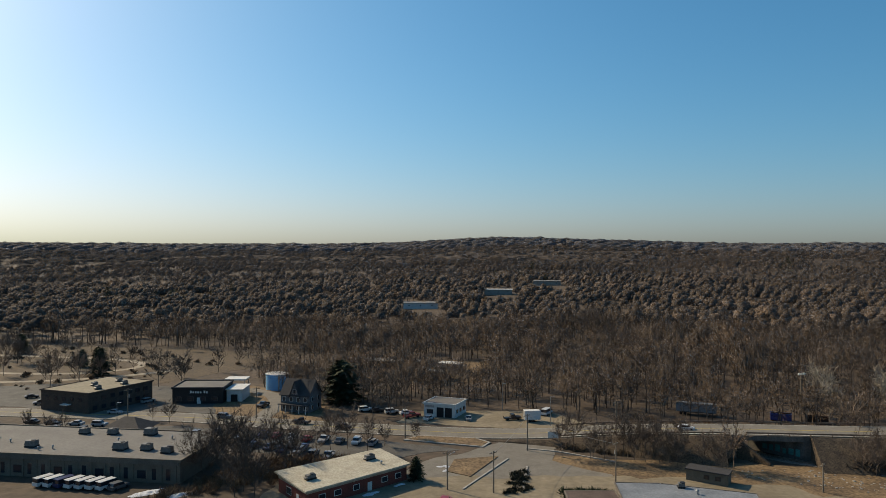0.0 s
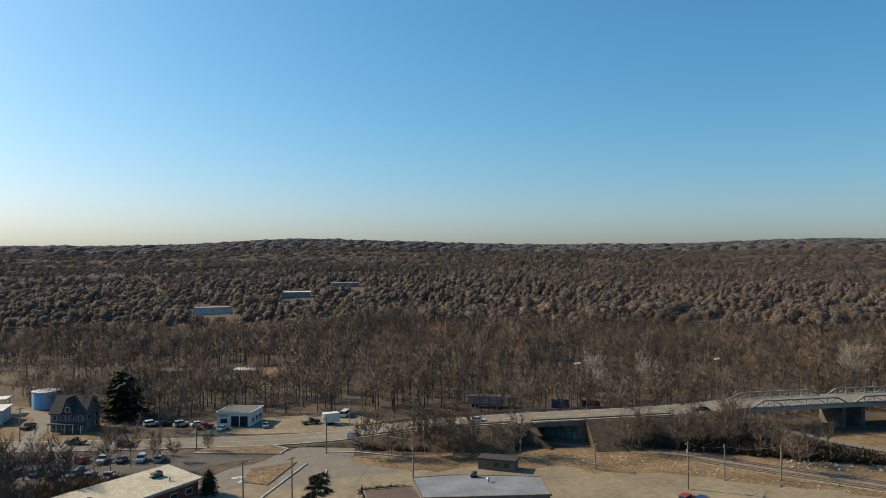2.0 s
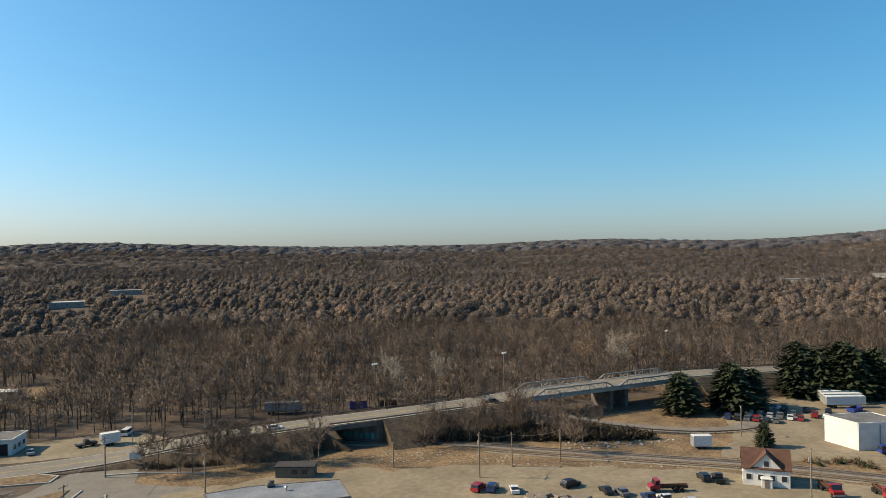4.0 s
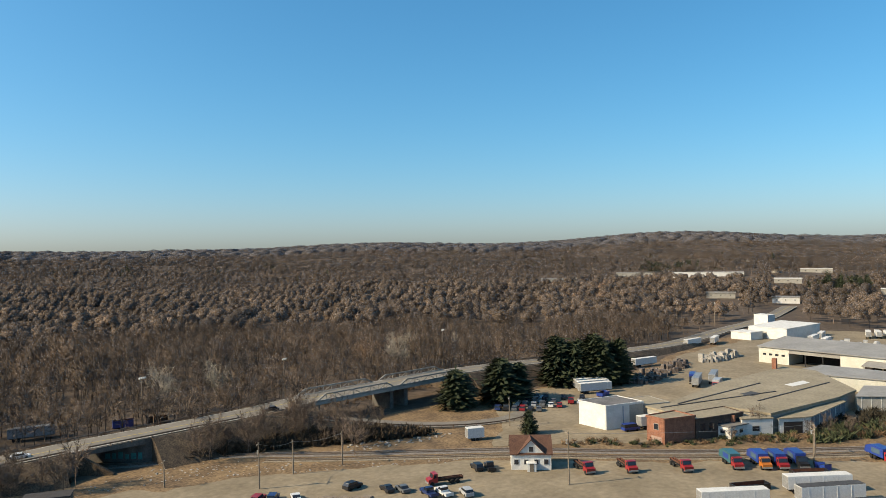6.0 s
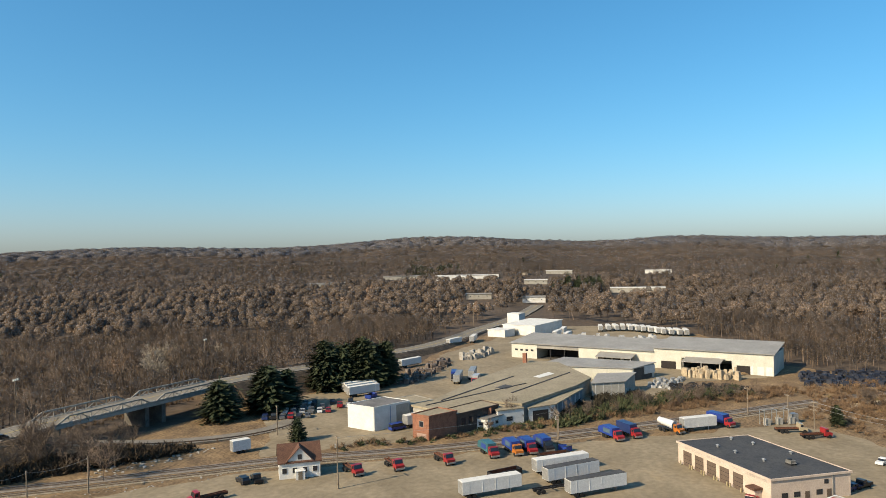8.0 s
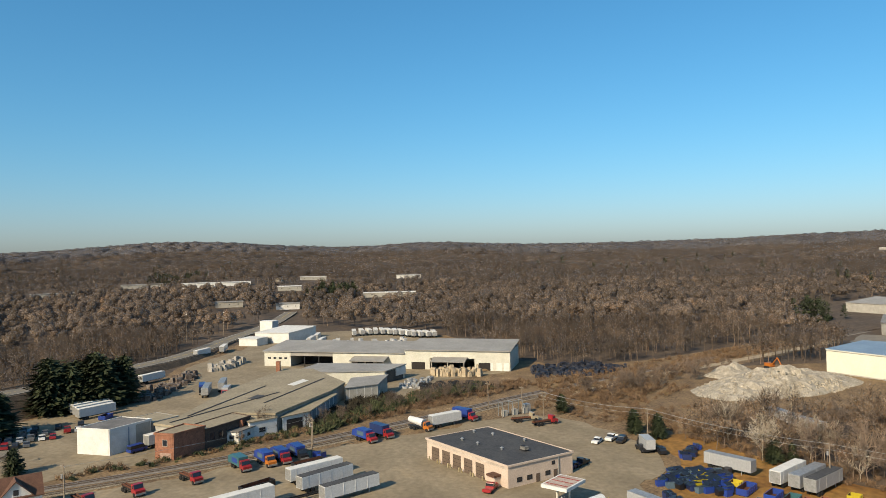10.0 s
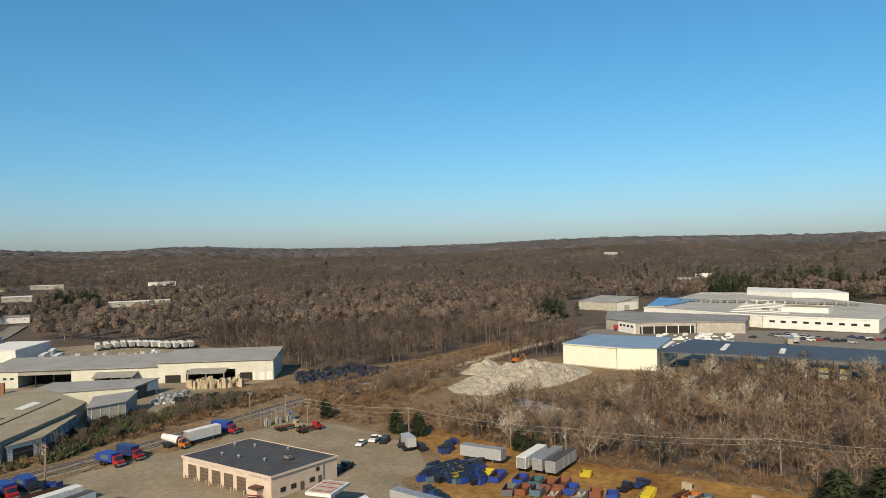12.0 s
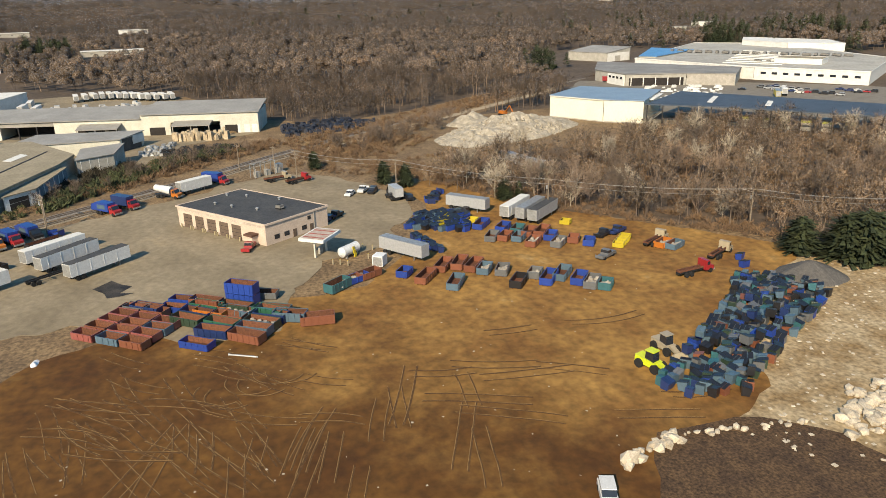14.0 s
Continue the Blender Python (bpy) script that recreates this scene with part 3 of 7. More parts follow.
def bare_tree(seed, limbs, twigs, high=14.0, wide=4.2, width=0.17, forks=2):
    """Triangles of a leafless tree: trunk, limbs that fork, and sprays of twigs."""
    rng = np.random.default_rng(seed)
    trunk, crown = [], []
    mid = np.array([rng.normal() * 0.3, rng.normal() * 0.3, high * 0.45])
    top = mid + np.array([rng.normal() * 0.5, rng.normal() * 0.5, high * 0.33])
    limb(np.zeros(3) - (0, 0, 0.3), mid, high * 0.012, high * 0.008, trunk)
    limb(mid, top, high * 0.008, high * 0.003, trunk)
    tips = []
    for i in range(limbs):
        h = rng.uniform(0.16, 0.95)
        base = mid * (h / 0.55) if h < 0.55 else mid + (top - mid) * (h - 0.55) / 0.45
        a = i * 2.4 + rng.normal() * 0.4
        reach = wide * rng.uniform(0.45, 0.8) * (1.15 - 0.5 * h)
        tip = base + np.array([math.cos(a) * reach, math.sin(a) * reach, high * rng.uniform(0.16, 0.34)])
        limb(base, tip, high * 0.0055, high * 0.002, crown)
        tips.append((base, tip))
        for _ in range(forks):
            k = rng.uniform(0.4, 0.9)
            b2 = base + (tip - base) * k
            t2 = b2 + (tip - base) * 0.5 + rng.normal(size=3) * wide * 0.2 + (0, 0, high * 0.06)
            crown.append(sliver(b2, t2, width * 1.5, rng))
            tips.append((b2, t2))
    for _ in range(twigs):
        b, t = tips[rng.integers(len(tips))] if tips else (mid, top)
        k = rng.uniform(0.35, 1.0)
        p = b + (t - b) * k
        q = p + (t - b) * rng.uniform(0.1, 0.3) + rng.normal(size=3) * wide * 0.2 + (0, 0, high * rng.uniform(-0.01, 0.08))
        crown.append(sliver(p, q, width * rng.uniform(0.7, 1.3), rng))
    return np.array(trunk), np.array(crown)


def scatter(kinds, spots, lo, hi, seed):
    """Copies of triangle sets at the spots, turned and scaled at random, as one array, with their normals where the kinds have them."""
    rng = np.random.default_rng(seed)
    out, soft, rods = [], [], []
    for x, y in spots:
        t = kinds[rng.integers(len(kinds))]
        t, n, rod = t if isinstance(t, tuple) else (t, None, None)
        a, s, u = rng.uniform(0, 6.283), rng.uniform(lo, hi) * (1 + 0.45 * noise.noise((x / 55, y / 55, 2))), rng.uniform(0.85, 1.2)
        c, d = math.cos(a), math.sin(a)
        q = np.empty_like(t)
        q[..., 0] = (t[..., 0] * c - t[..., 1] * d) * s * u + x
        q[..., 1] = (t[..., 0] * d + t[..., 1] * c) * s * u + y
        q[..., 2] = t[..., 2] * s + land(x, y)
        out.append(q)
        if n is not None:
            soft.append(np.stack((n[..., 0] * c - n[..., 1] * d, n[..., 0] * d + n[..., 1] * c, n[..., 2]), axis=-1))
            rods.append(rod)
    return (np.concatenate(out), np.concatenate(soft), np.concatenate(rods)) if soft else (np.concatenate(out), None, None)


def spots_in(r0, r1, a0, a1, area, seed):
    rng = np.random.default_rng(seed)
    count = int((r1 * r1 - r0 * r0) / 2 * radians(a1 - a0) / area)
    rr = np.sqrt(rng.uniform(r0 * r0, r1 * r1, count))
    aa = np.radians(rng.uniform(a0, a1, count))
    return [(-r * math.sin(a), r * math.cos(a)) for r, a in zip(rr, aa) if wooded(-r * math.sin(a), r * math.cos(a))]


def crowned_tree(seed, high, wide, strokes, stroke, width, limbs=0, lobes=6, boughs=0):
    """Triangles and soft normals of a leafless wood tree: trunk and limbs below a rounded, lobed crown of fine upswept twig sprays."""
    rng = np.random.default_rng(seed)
    out, soft = [], []
    fork = np.array([rng.normal() * 0.03 * high, rng.normal() * 0.03 * high, high * rng.uniform(0.34, 0.44)])
    centres = []
    for k in range(lobes):
        a = k * 2.4 + rng.normal() * 0.5
        reach = wide * (rng.uniform(0.3, 0.62) if k else 0.1)
        centres.append((np.array([math.cos(a) * reach, math.sin(a) * reach, high * (rng.uniform(0.5, 0.72) if k else 0.76)]), wide * rng.uniform(0.42, 0.6)))
    rods = [(np.zeros(3) - (0, 0, 0.4), fork + (0, 0, high * 0.4), high * 0.03) for _ in range(3 if limbs > 4 else 1 if limbs else 0)]
    rods += [(fork * rng.uniform(0.7, 1.2), centres[k % lobes][0] + rng.normal(size=3) * wide * 0.12, high * 0.016) for k in range(limbs)]
    for p, q, w in rods:
        t = np.array(sliver(p, q, w, rng))
        n = np.cross(t[1] - t[0], t[2] - t[0])
        out.append(t)
        soft.append([n / (np.linalg.norm(n) + 1e-9)] * 3)
    heart = np.array([0, 0, high * 0.5])
    flat = 1.0
    for centre, radius in centres[:boughs]:
        # the uneven mass of fine twigs round each bough, thin enough to see through
        if boughs == 1:
            centre, radius, flat = heart + (0, 0, high * 0.12), wide * 0.9, 0.45
        turn, sides = rng.uniform(0, 6.283), 6
        squash = np.array([1, 1, flat])
        rings = [[centre + radius * squash * np.array([0, 0, rng.uniform(0.85, 1.15)])] * sides]
        for up, reach in ((0.62, 0.72), (-0.35, 1.0)):
            rings.append([centre + radius * np.array([math.cos(turn + 1.047 * i) * reach, math.sin(turn + 1.047 * i) * reach, up]) * squash * rng.uniform(0.7, 1.25) for i in range(sides)])
        for upper, lower in zip(rings, rings[1:]):
            for i in range(sides):
                j = (i + 1) % sides
                for t in ([upper[i], lower[i], lower[j]], [upper[i], lower[j], upper[j]]):
                    if upper[i] is upper[j] and t[2] is upper[j]:
                        continue
                    t = np.array(t)
                    n = (t - heart) / wide * 0.5 + (t - centre) / radius * 0.5 + (0, 0, 0.25 if flat < 1 else 0)
                    out.append(t)
                    soft.append(n / (np.linalg.norm(n, axis=1, keepdims=True) + 1e-9))
    for k in range(strokes):
        centre, radius = centres[k % lobes]
        d = rng.normal(size=3)
        d[2] = d[2] * 0.9 + 0.3
        d /= np.linalg.norm(d)
        p = centre + d * radius * rng.uniform(0.4, 0.95) * (1, 1, 1.15)
        way = d * 0.55 + rng.normal(size=3) * 0.5 + (0, 0, 0.45)
        way /= np.linalg.norm(way)
        side = np.cross(way, d + rng.normal(size=3) * 0.2)
        side /= np.linalg.norm(side) + 1e-9
        w = width * rng.uniform(0.5, 1.2)
        t = np.array([p - side * w / 2, p + side * w / 2, p + way * stroke * rng.uniform(0.6, 1.35)])
        n = np.cross(t[1] - t[0], t[2] - t[0])
        dome = (p - heart) / wide
        n2 = dome / (np.linalg.norm(dome) + 1e-9) * 0.6 + d * 0.55 + rng.normal(size=3) * 0.14
        out.append(t if n.dot(n2) > 0 else t[[1, 0, 2]])
        soft.append([n2 / np.linalg.norm(n2)] * 3)
    return np.array(out), np.array(soft), np.arange(len(out)) < len(rods)


near_kinds = [crowned_tree(k, 11.5 + 1.3 * (k % 4), 4.4 + 0.5 * (k % 3), 120, 2.2, 0.6, 7) for k in range(9)]
mid_kinds = [crowned_tree(20 + k, 11 + 1.6 * (k % 3), 5.0 + 0.5 * (k % 2), 24, 2.6, 0.7, 2, 5, 3) for k in range(9)]
slope_kinds = [crowned_tree(80 + k, 11 + 1.6 * (k % 3), 5.6 + 0.6 * (k % 2), 20, 3.2, 1.5, 1, 5, 2) for k in range(9)]
far_kinds = [crowned_tree(40 + k, 11 + 2 * (k % 3), 9.5, 4, 4.0, 2.0, 0, 3, 1) for k in range(9)]
vast_kinds = [crowned_tree(60 + k, 12 + 2 * (k % 2), 27, 0, 8.0, 5.0, 0, 3, 1) for k in range(8)]


def woods(name, kinds, spots, lo, hi, seed, material, label):
    tris, normals, rods = scatter(kinds, spots, lo, hi, seed)
    ob = new(name, soup(name, tris, material, normals, rods, M["bark"]))
    return tagged(ob, label, "woods", kind="stuff")


near_spots = spots_in(140, 480, -145, 38, 30, 1)
GROVE = [(262, -40), (205, -40), (120, -105), (110, -260), (220, -270), (275, -178), (300, -150), (250, -95)]
woods("grove", near_kinds, [p for p in near_spots if inside(*p, GROVE)], 0.45, 0.75, 10, M["grovebark"], "low leafless brown trees in a thicket")
woods("near_woods", near_kinds, [p for p in near_spots if not inside(*p, GROVE)], 0.65, 1.1, 11, M["sprays"], "leafless grey-brown winter trees in a dense wood")
woods("middle_woods", mid_kinds, spots_in(480, 950, -142, 36, 100, 2), 0.75, 1.15, 12, M["midsprays"], "leafless brown winter woods")
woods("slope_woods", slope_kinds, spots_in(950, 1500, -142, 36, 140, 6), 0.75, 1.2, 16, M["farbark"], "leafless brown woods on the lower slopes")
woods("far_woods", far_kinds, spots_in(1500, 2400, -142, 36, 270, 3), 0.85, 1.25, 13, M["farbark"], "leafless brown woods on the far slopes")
woods("horizon_woods", vast_kinds, spots_in(2400, 4700, -142, 36, 1300, 4), 0.8, 1.15, 14, M["hillwood"], "leafless woods on the horizon hills in haze-greyed tones")
woods("outer_woods", far_kinds, spots_in(450, 2500, 36, 218, 6000, 5), 0.8, 1.3, 15, M["farbark"], "leafless woods round the place")

# ---- building materials ----
M["membrane"] = mat("grey_roof_membrane", (0.215, 0.20, 0.18), (0.165, 0.153, 0.138), 0.85, 7, 0.08)
M["tanroof"] = mat("tan_gravel_roof", (0.36, 0.305, 0.215), (0.285, 0.24, 0.165), 0.9, 8, 0.1, space="World", third=(0.41, 0.36, 0.27))
M["palegravel"] = mat("pale_gravel_roof", (0.62, 0.56, 0.43), (0.46, 0.40, 0.30), 0.9, 4, 0.15)
M["black"] = mat("black_roofing", (0.055, 0.055, 0.058), (0.085, 0.083, 0.08), 0.75, 5, 0.15)
M["darkroof"] = mat("dark_shingles", (0.07, 0.065, 0.065), None, 0.85, 1.5, 0.2)
M["brownroof"] = mat("brown_shingles", (0.15, 0.075, 0.05), (0.10, 0.05, 0.035), 0.85, 1.2, 0.25)
M["steelroof"] = mat("grey_metal_roof", (0.36, 0.345, 0.315), (0.28, 0.265, 0.24), 0.6, 9, 0.06)
M["blueroof"] = mat("blue_grey_metal_roof", (0.27, 0.36, 0.45), (0.22, 0.30, 0.39), 0.5, 10, 0.05, 0.1)
M["slateblue"] = mat("dark_panel_roof", (0.075, 0.10, 0.14), (0.06, 0.075, 0.10), 0.4, 12, 0.06, 0.1)
M["cream"] = mat("cream_metal_siding", (0.66, 0.645, 0.56), (0.56, 0.545, 0.46), 0.6, 4, 0.06)
M["palecream"] = mat("pale_cream_wall", (0.80, 0.77, 0.63), (0.74, 0.71, 0.58), 0.7, 6, 0.03)
M["pink"] = mat("pinkish_block_wall", (0.66, 0.53, 0.43), (0.58, 0.46, 0.375), 0.85, 3, 0.06)
M["white"] = mat("white_painted_wall", (0.80, 0.79, 0.75), (0.68, 0.67, 0.63), 0.7, 2.5, 0.05)
M["greywall"] = mat("grey_block_wall", (0.44, 0.42, 0.37), (0.35, 0.33, 0.29), 0.85, 3, 0.08)
M["brick"] = mat("red_brick", (0.36, 0.16, 0.10), (0.25, 0.11, 0.07), 0.9, 1.2, 0.25)
M["darkbrick"] = mat("dark_brown_brick", (0.12, 0.08, 0.06), (0.085, 0.06, 0.05), 0.9, 1.5, 0.25)
M["redwall"] = mat("dark_red_siding", (0.24, 0.055, 0.04), (0.17, 0.045, 0.035), 0.8, 2, 0.15)
M["taupe"] = mat("taupe_wall", (0.21, 0.175, 0.135), (0.16, 0.13, 0.10), 0.85, 3, 0.08)
M["glass"] = mat("dark_window_glass", (0.03, 0.035, 0.045), None, 0.08, 3, 0.05, 0, 0, spec=0.6)
# near-black colour standing for shade inside doors and bays; also on door rails
M["shadeblack"] = mat("painted_interior_shade", (0.035, 0.03, 0.028), None, 0.9, 3, 0.1)
M["door"] = mat("brown_roller_door", (0.16, 0.115, 0.085), (0.12, 0.085, 0.065), 0.7, 1.2, 0.1)
M["metal"] = mat("galvanised_metal", (0.48, 0.48, 0.47), (0.36, 0.36, 0.35), 0.45, 0.8, 0.12, 0.5)
M["blacksteel"] = mat("black_steel", (0.025, 0.025, 0.027), None, 0.55, 0.7, 0.2)
M["woodpole"] = mat("weathered_pole", (0.30, 0.24, 0.18), (0.20, 0.16, 0.12), 0.9, 0.8, 0.2)
M["tankblue"] = mat("pale_blue_tank_paint", (0.22, 0.55, 0.85), (0.19, 0.48, 0.78), 0.5, 3, 0.05)


def edge(p, q):
    p, q = Vector(p).to_2d(), Vector(q).to_2d()
    d = (q - p)
    return p, d.normalized(), d.length


def panel(parent, name, p, q, u, w, z, h, material, proud=0.07, label="", deep=0.05):
    """A flat piece on the outside of the wall from p to q (plan corners run counter-clockwise), from u metres along, standing proud."""
    p, d, _ = edge(p, q)
    o = Vector((d.y, -d.x))
    a, b = p + d * u - o * deep, p + d * (u + w) - o * deep
    c, e = p + d * (u + w) + o * proud, p + d * u + o * proud
    return part(name, Shape().slab([tuple(a), tuple(e), tuple(c), tuple(b)], z, z + h), material, parent, label)


def framed_window(parent, p, q, u, w, z, h, frame_mat):
    f = panel(parent, "window", p, q, u, w, z, h, frame_mat, 0.06)
    panel(f, "pane", p, q, u + 0.12, w - 0.24, z + 0.12, h - 0.24, M["glass"], 0.09)


def grow(pts, k):
    """A convex plan outline moved outwards by k metres."""
    n, out = len(pts), []
    for i in range(n):
        p, d1, _ = edge(pts[i - 1], pts[i])
        q, d2, _ = edge(pts[i], pts[(i + 1) % n])
        n1, n2 = Vector((d1.y, -d1.x)), Vector((d2.y, -d2.x))
        m = (n1 + n2)
        m = m / max(0.3, m.dot(n1))
        out.append((pts[i][0] + m.x * k, pts[i][1] + m.y * k))
    return out


def ccw(pts):
    s = sum(pts[i][0] * pts[(i + 1) % len(pts)][1] - pts[(i + 1) % len(pts)][0] * pts[i][1] for i in range(len(pts)))
    return list(pts) if s > 0 else list(pts)[::-1]


def building(name, label, pts, h, wall, roof, over=0.25, parapet=0.0, roof_thick=0.3, tops=None, category="building", open_sides=()):
    """Walls on a plan outline with a roof slab; tops: the wall's height at each corner."""
    tops = tops or [h] * len(pts)
    t = thing(name, label, category)
    n = len(pts)
    for i in range(n):
        if i in open_sides:
            continue
        p, d, l = edge(pts[i], pts[(i + 1) % n])
        o = Vector((-d.y, d.x)) * 0.3
        q = p + d * l
        a, b = p + d * 0.0, q - d * 0.3
        part("wall", Shape().slab([tuple(a), tuple(b), tuple(b + o), tuple(a + o)], -0.2, [tops[i], tops[(i + 1) % n], tops[(i + 1) % n], tops[i]]), wall, t)
    r = part("roof", Shape().slab(grow(pts, over), [z + 0.004 for z in tops], [z + roof_thick for z in tops]), roof, t)
    if parapet:
        ring = grow(pts, over + 0.06)
        for i in range(n):
            p, d, l = edge(ring[i], ring[(i + 1) % n])
            o = Vector((-d.y, d.x)) * 0.3
            q = p + d * (l - 0.3)
            z0, z1 = tops[i], tops[(i + 1) % n]
            part("parapet", Shape().slab([tuple(p), tuple(q), tuple(q + o), tuple(p + o)], [z0 + 0.01, z1 + 0.01, z1 + 0.01, z0 + 0.01], [z0 + roof_thick + parapet, z1 + roof_thick + parapet, z1 + roof_thick + parapet, z0 + roof_thick + parapet]), wall, t)
    return t


RTU = mat("weathered_unit", (0.22, 0.21, 0.195), (0.14, 0.135, 0.125), 0.6, 0.8, 0.15)


def roof_unit(x, y, z, sx=2.6, sy=2.0, sz=1.3, turn=-8, label="grey rooftop air unit on a dark curb"):
    t = thing("roof_unit", label, "air conditioner", pose(x, y, z, 0, 0, turn), "rooftop units")
    part("curb", Shape().box(0, 0, 0, sx + 0.2, sy + 0.2, 0.35), M["blacksteel"], t)
    part("housing", Shape().box(0, 0, 0.35, sx, sy, sz, 0, 0.96), RTU, t)
    part("fan", Shape().tube((sx * 0.2, 0, sz + 0.33), (sx * 0.2, 0, sz + 0.5), 0.55, sides=12), M["blacksteel"], t)
    part("hood", Shape().profile([(-sx / 2 - 0.5, 0.5), (-sx / 2, 0.5), (-sx / 2, sz * 0.9)], -sy / 2 + 0.2, sy / 2 - 0.2), RTU, t)
    return t


def vent(x, y, z, r=0.25, h=0.7):
    t = thing("roof_vent", "small galvanised roof vent pipe with cap", "vent", pose(x, y, z), "roof vents")
    part("pipe", Shape().tube((0, 0, -0.05), (0, 0, h), r * 0.7, sides=10), M["metal"], t)
    part("cap", Shape().tube((0, 0, h), (0, 0, h + 0.25), r * 1.4, r * 0.6, sides=10), M["metal"], t)


# ---- big flat building with vans ----
BF = [(-143, 178.6), (-61, 167), (-57.6, 191.6), (-139.5, 203.2)]
bf = building("office_building", "long low taupe building with a grey membrane roof", BF, 5.1, M["taupe"], M["membrane"], 0.3, 0.25)
panel(bf, "fascia", BF[0], BF[1], 0, 82.5, 4.3, 1.0, mat("brown_fascia", (0.20, 0.17, 0.14), None, 0.8, 3), 0.36)
for k in range(22):
    u = 4 + 3.55 * k
    if k % 3 == 1:
        framed_window(bf, BF[0], BF[1], u + 0.6, 2.2, 0.9, 1.9, M["blacksteel"])
    else:
        panel(bf, "window", BF[0], BF[1], u + 0.8, 1.0, 0.7, 2.6, M["glass"], 0.05)
    panel(bf, "pilaster", BF[0], BF[1], u + 2.9, 0.45, 0, 4.3, M["taupe"], 0.18)
for x, y, s in ((-102.3, 179, 1), (-95.3, 191.5, 0.9), (-87.5, 190.9, 0.9), (-77.3, 190.4, 1.1), (-79.1, 176.5, 1.15), (-72.4, 176, 0.95), (-66.5, 173.6, 0.95), (-118, 188, 1.0)):
    roof_unit(x, y, 5.4, 2.5 * s, 1.9 * s, 1.3 * s)
for x, y in ((-99, 176), (-96, 177), (-74, 176.2), (-83, 184), (-70, 186), (-110, 183)):
    vent(x, y, 5.4)
gz = thing("pavilion", "dark hipped shingle pavilion roof behind the flat building", "pavilion", pose(-90, 206.5, 0, 0, 0, -8))
for a, b in ((-5, -4), (5, -4), (5, 4), (-5, 4)):
    part("post", Shape().box(a, b, 0, 0.3, 0.3, 3.6), M["darkbrick"], gz)
part("roof", Shape().add([(-6.5, -5.5, 3.5), (6.5, -5.5, 3.5), (6.5, 5.5, 3.5), (-6.5, 5.5, 3.5), (-1.5, 0, 6.4), (1.5, 0, 6.4)], [(3, 2, 1, 0), (0, 1, 5, 4), (1, 2, 5), (2, 3, 4, 5), (3, 0, 4)]), M["darkroof"], gz)

# ---- red building ----
RB = [(-28.6, 150.8), (-8.6, 169.7), (-15.9, 179.2), (-36.9, 161.6)]
rb = building("red_building", "low dark red building with a pale tan gravel roof", RB, 3.9, M["redwall"], M["palegravel"], 0.7, 0.0, 0.35, [3.7, 3.7, 4.3, 4.3])
panel(rb, "trim", RB[0], RB[1], 0, 27.4, 3.1, 0.6, mat("cream_trim", (0.5, 0.42, 0.32), None, 0.8, 2), 0.06)
panel(rb, "trim", RB[3], RB[0], 0, 13.5, 3.15, 0.5, mat("cream_trim_end", (0.5, 0.42, 0.32), None, 0.8, 2), 0.06)
for u in (3, 7, 12, 20, 24):
    framed_window(rb, RB[0], RB[1], u, 1.8, 1.1, 1.3, M["white"])
panel(rb, "door", RB[0], RB[1], 16, 1.2, 0, 2.1, M["white"], 0.08, "white side door")
framed_window(rb, RB[3], RB[0], 4, 2.4, 0.9, 1.6, M["white"])
panel(rb, "door", RB[3], RB[0], 9, 1.1, 0, 2.1, M["white"], 0.08, "white front door")
roof_unit(-29, 157.3, 4.3, 2.2, 1.2, 0.7, 42)
roof_unit(-17.5, 171.6, 4.35, 2.4, 1.2, 0.8, 42)
vent(-14.5, 168.5, 4.1)

# ---- dark brick building and restaurant ----
DB = [(-136, 243.5), (-116.5, 236.5), (-104.8, 259.5), (-124.5, 267)]
db = building("brick_building", "two-storey dark brown brick building with a pale flat roof", DB, 6.6, M["darkbrick"], M["tanroof"], 0.3, 0.2)
for k in range(7):
    for z in (1.0, 4.0):
        framed_window(db, DB[1], DB[2], 1.5 + 3.4 * k, 1.8, z, 1.4, M["blacksteel"])
for k in range(5):
    framed_window(db, DB[0], DB[1], 2 + 3.6 * k, 1.7, 3.8, 1.4, M["blacksteel"])
panel(db, "canopy", DB[0], DB[1], 10, 3.2, 2.6, 0.3, M["white"], 1.6, "white entrance canopy")
for x, y in ((-112, 253), (-116, 258), (-121, 250), (-117, 244)):
    roof_unit(x, y, 6.9, 1.8, 1.5, 0.9, 60)
RS = [(-95, 252.6), (-77.4, 252.8), (-78, 267), (-95.5, 266.8)]
rs = building("restaurant", "black-painted single-storey restaurant with white sign bars", RS, 5.2, M["blacksteel"], M["membrane"], 0.25, 0.35)
for k in range(7):
    panel(rs, "sign_bar", RS[0], RS[1], 6.2 + 0.85 * k + (0.5 if k > 4 else 0), 0.55, 3.7, 0.9 if k in (0, 5) else 0.65, M["white"], 0.1, "white sign letter bar")
for k in range(4):
    framed_window(rs, RS[0], RS[1], 1.2 + 4.2 * k, 2.0, 1.0, 1.5, M["taupe"])
panel(rs, "door", RS[0], RS[1], 8.6, 1.3, 0, 2.2, M["white"], 0.08, "white entrance door")
AX = [(-77, 256), (-71.5, 256), (-71.5, 266), (-77, 266)]
ax = building("white_annex", "small white annex with a flat white roof", AX, 4.2, M["white"], M["white"], 0.4, 0.0)
panel(ax, "door", AX[0], AX[1], 1.5, 2.4, 0, 2.6, M["shadeblack"], 0.08)
cn = thing("white_canopy", "white flat canopy on thin posts behind the restaurant", "canopy")
part("roof", Shape().slab([(-82, 270), (-74, 270), (-74, 276), (-82, 276)], 5.0, 5.5), M["white"], cn)
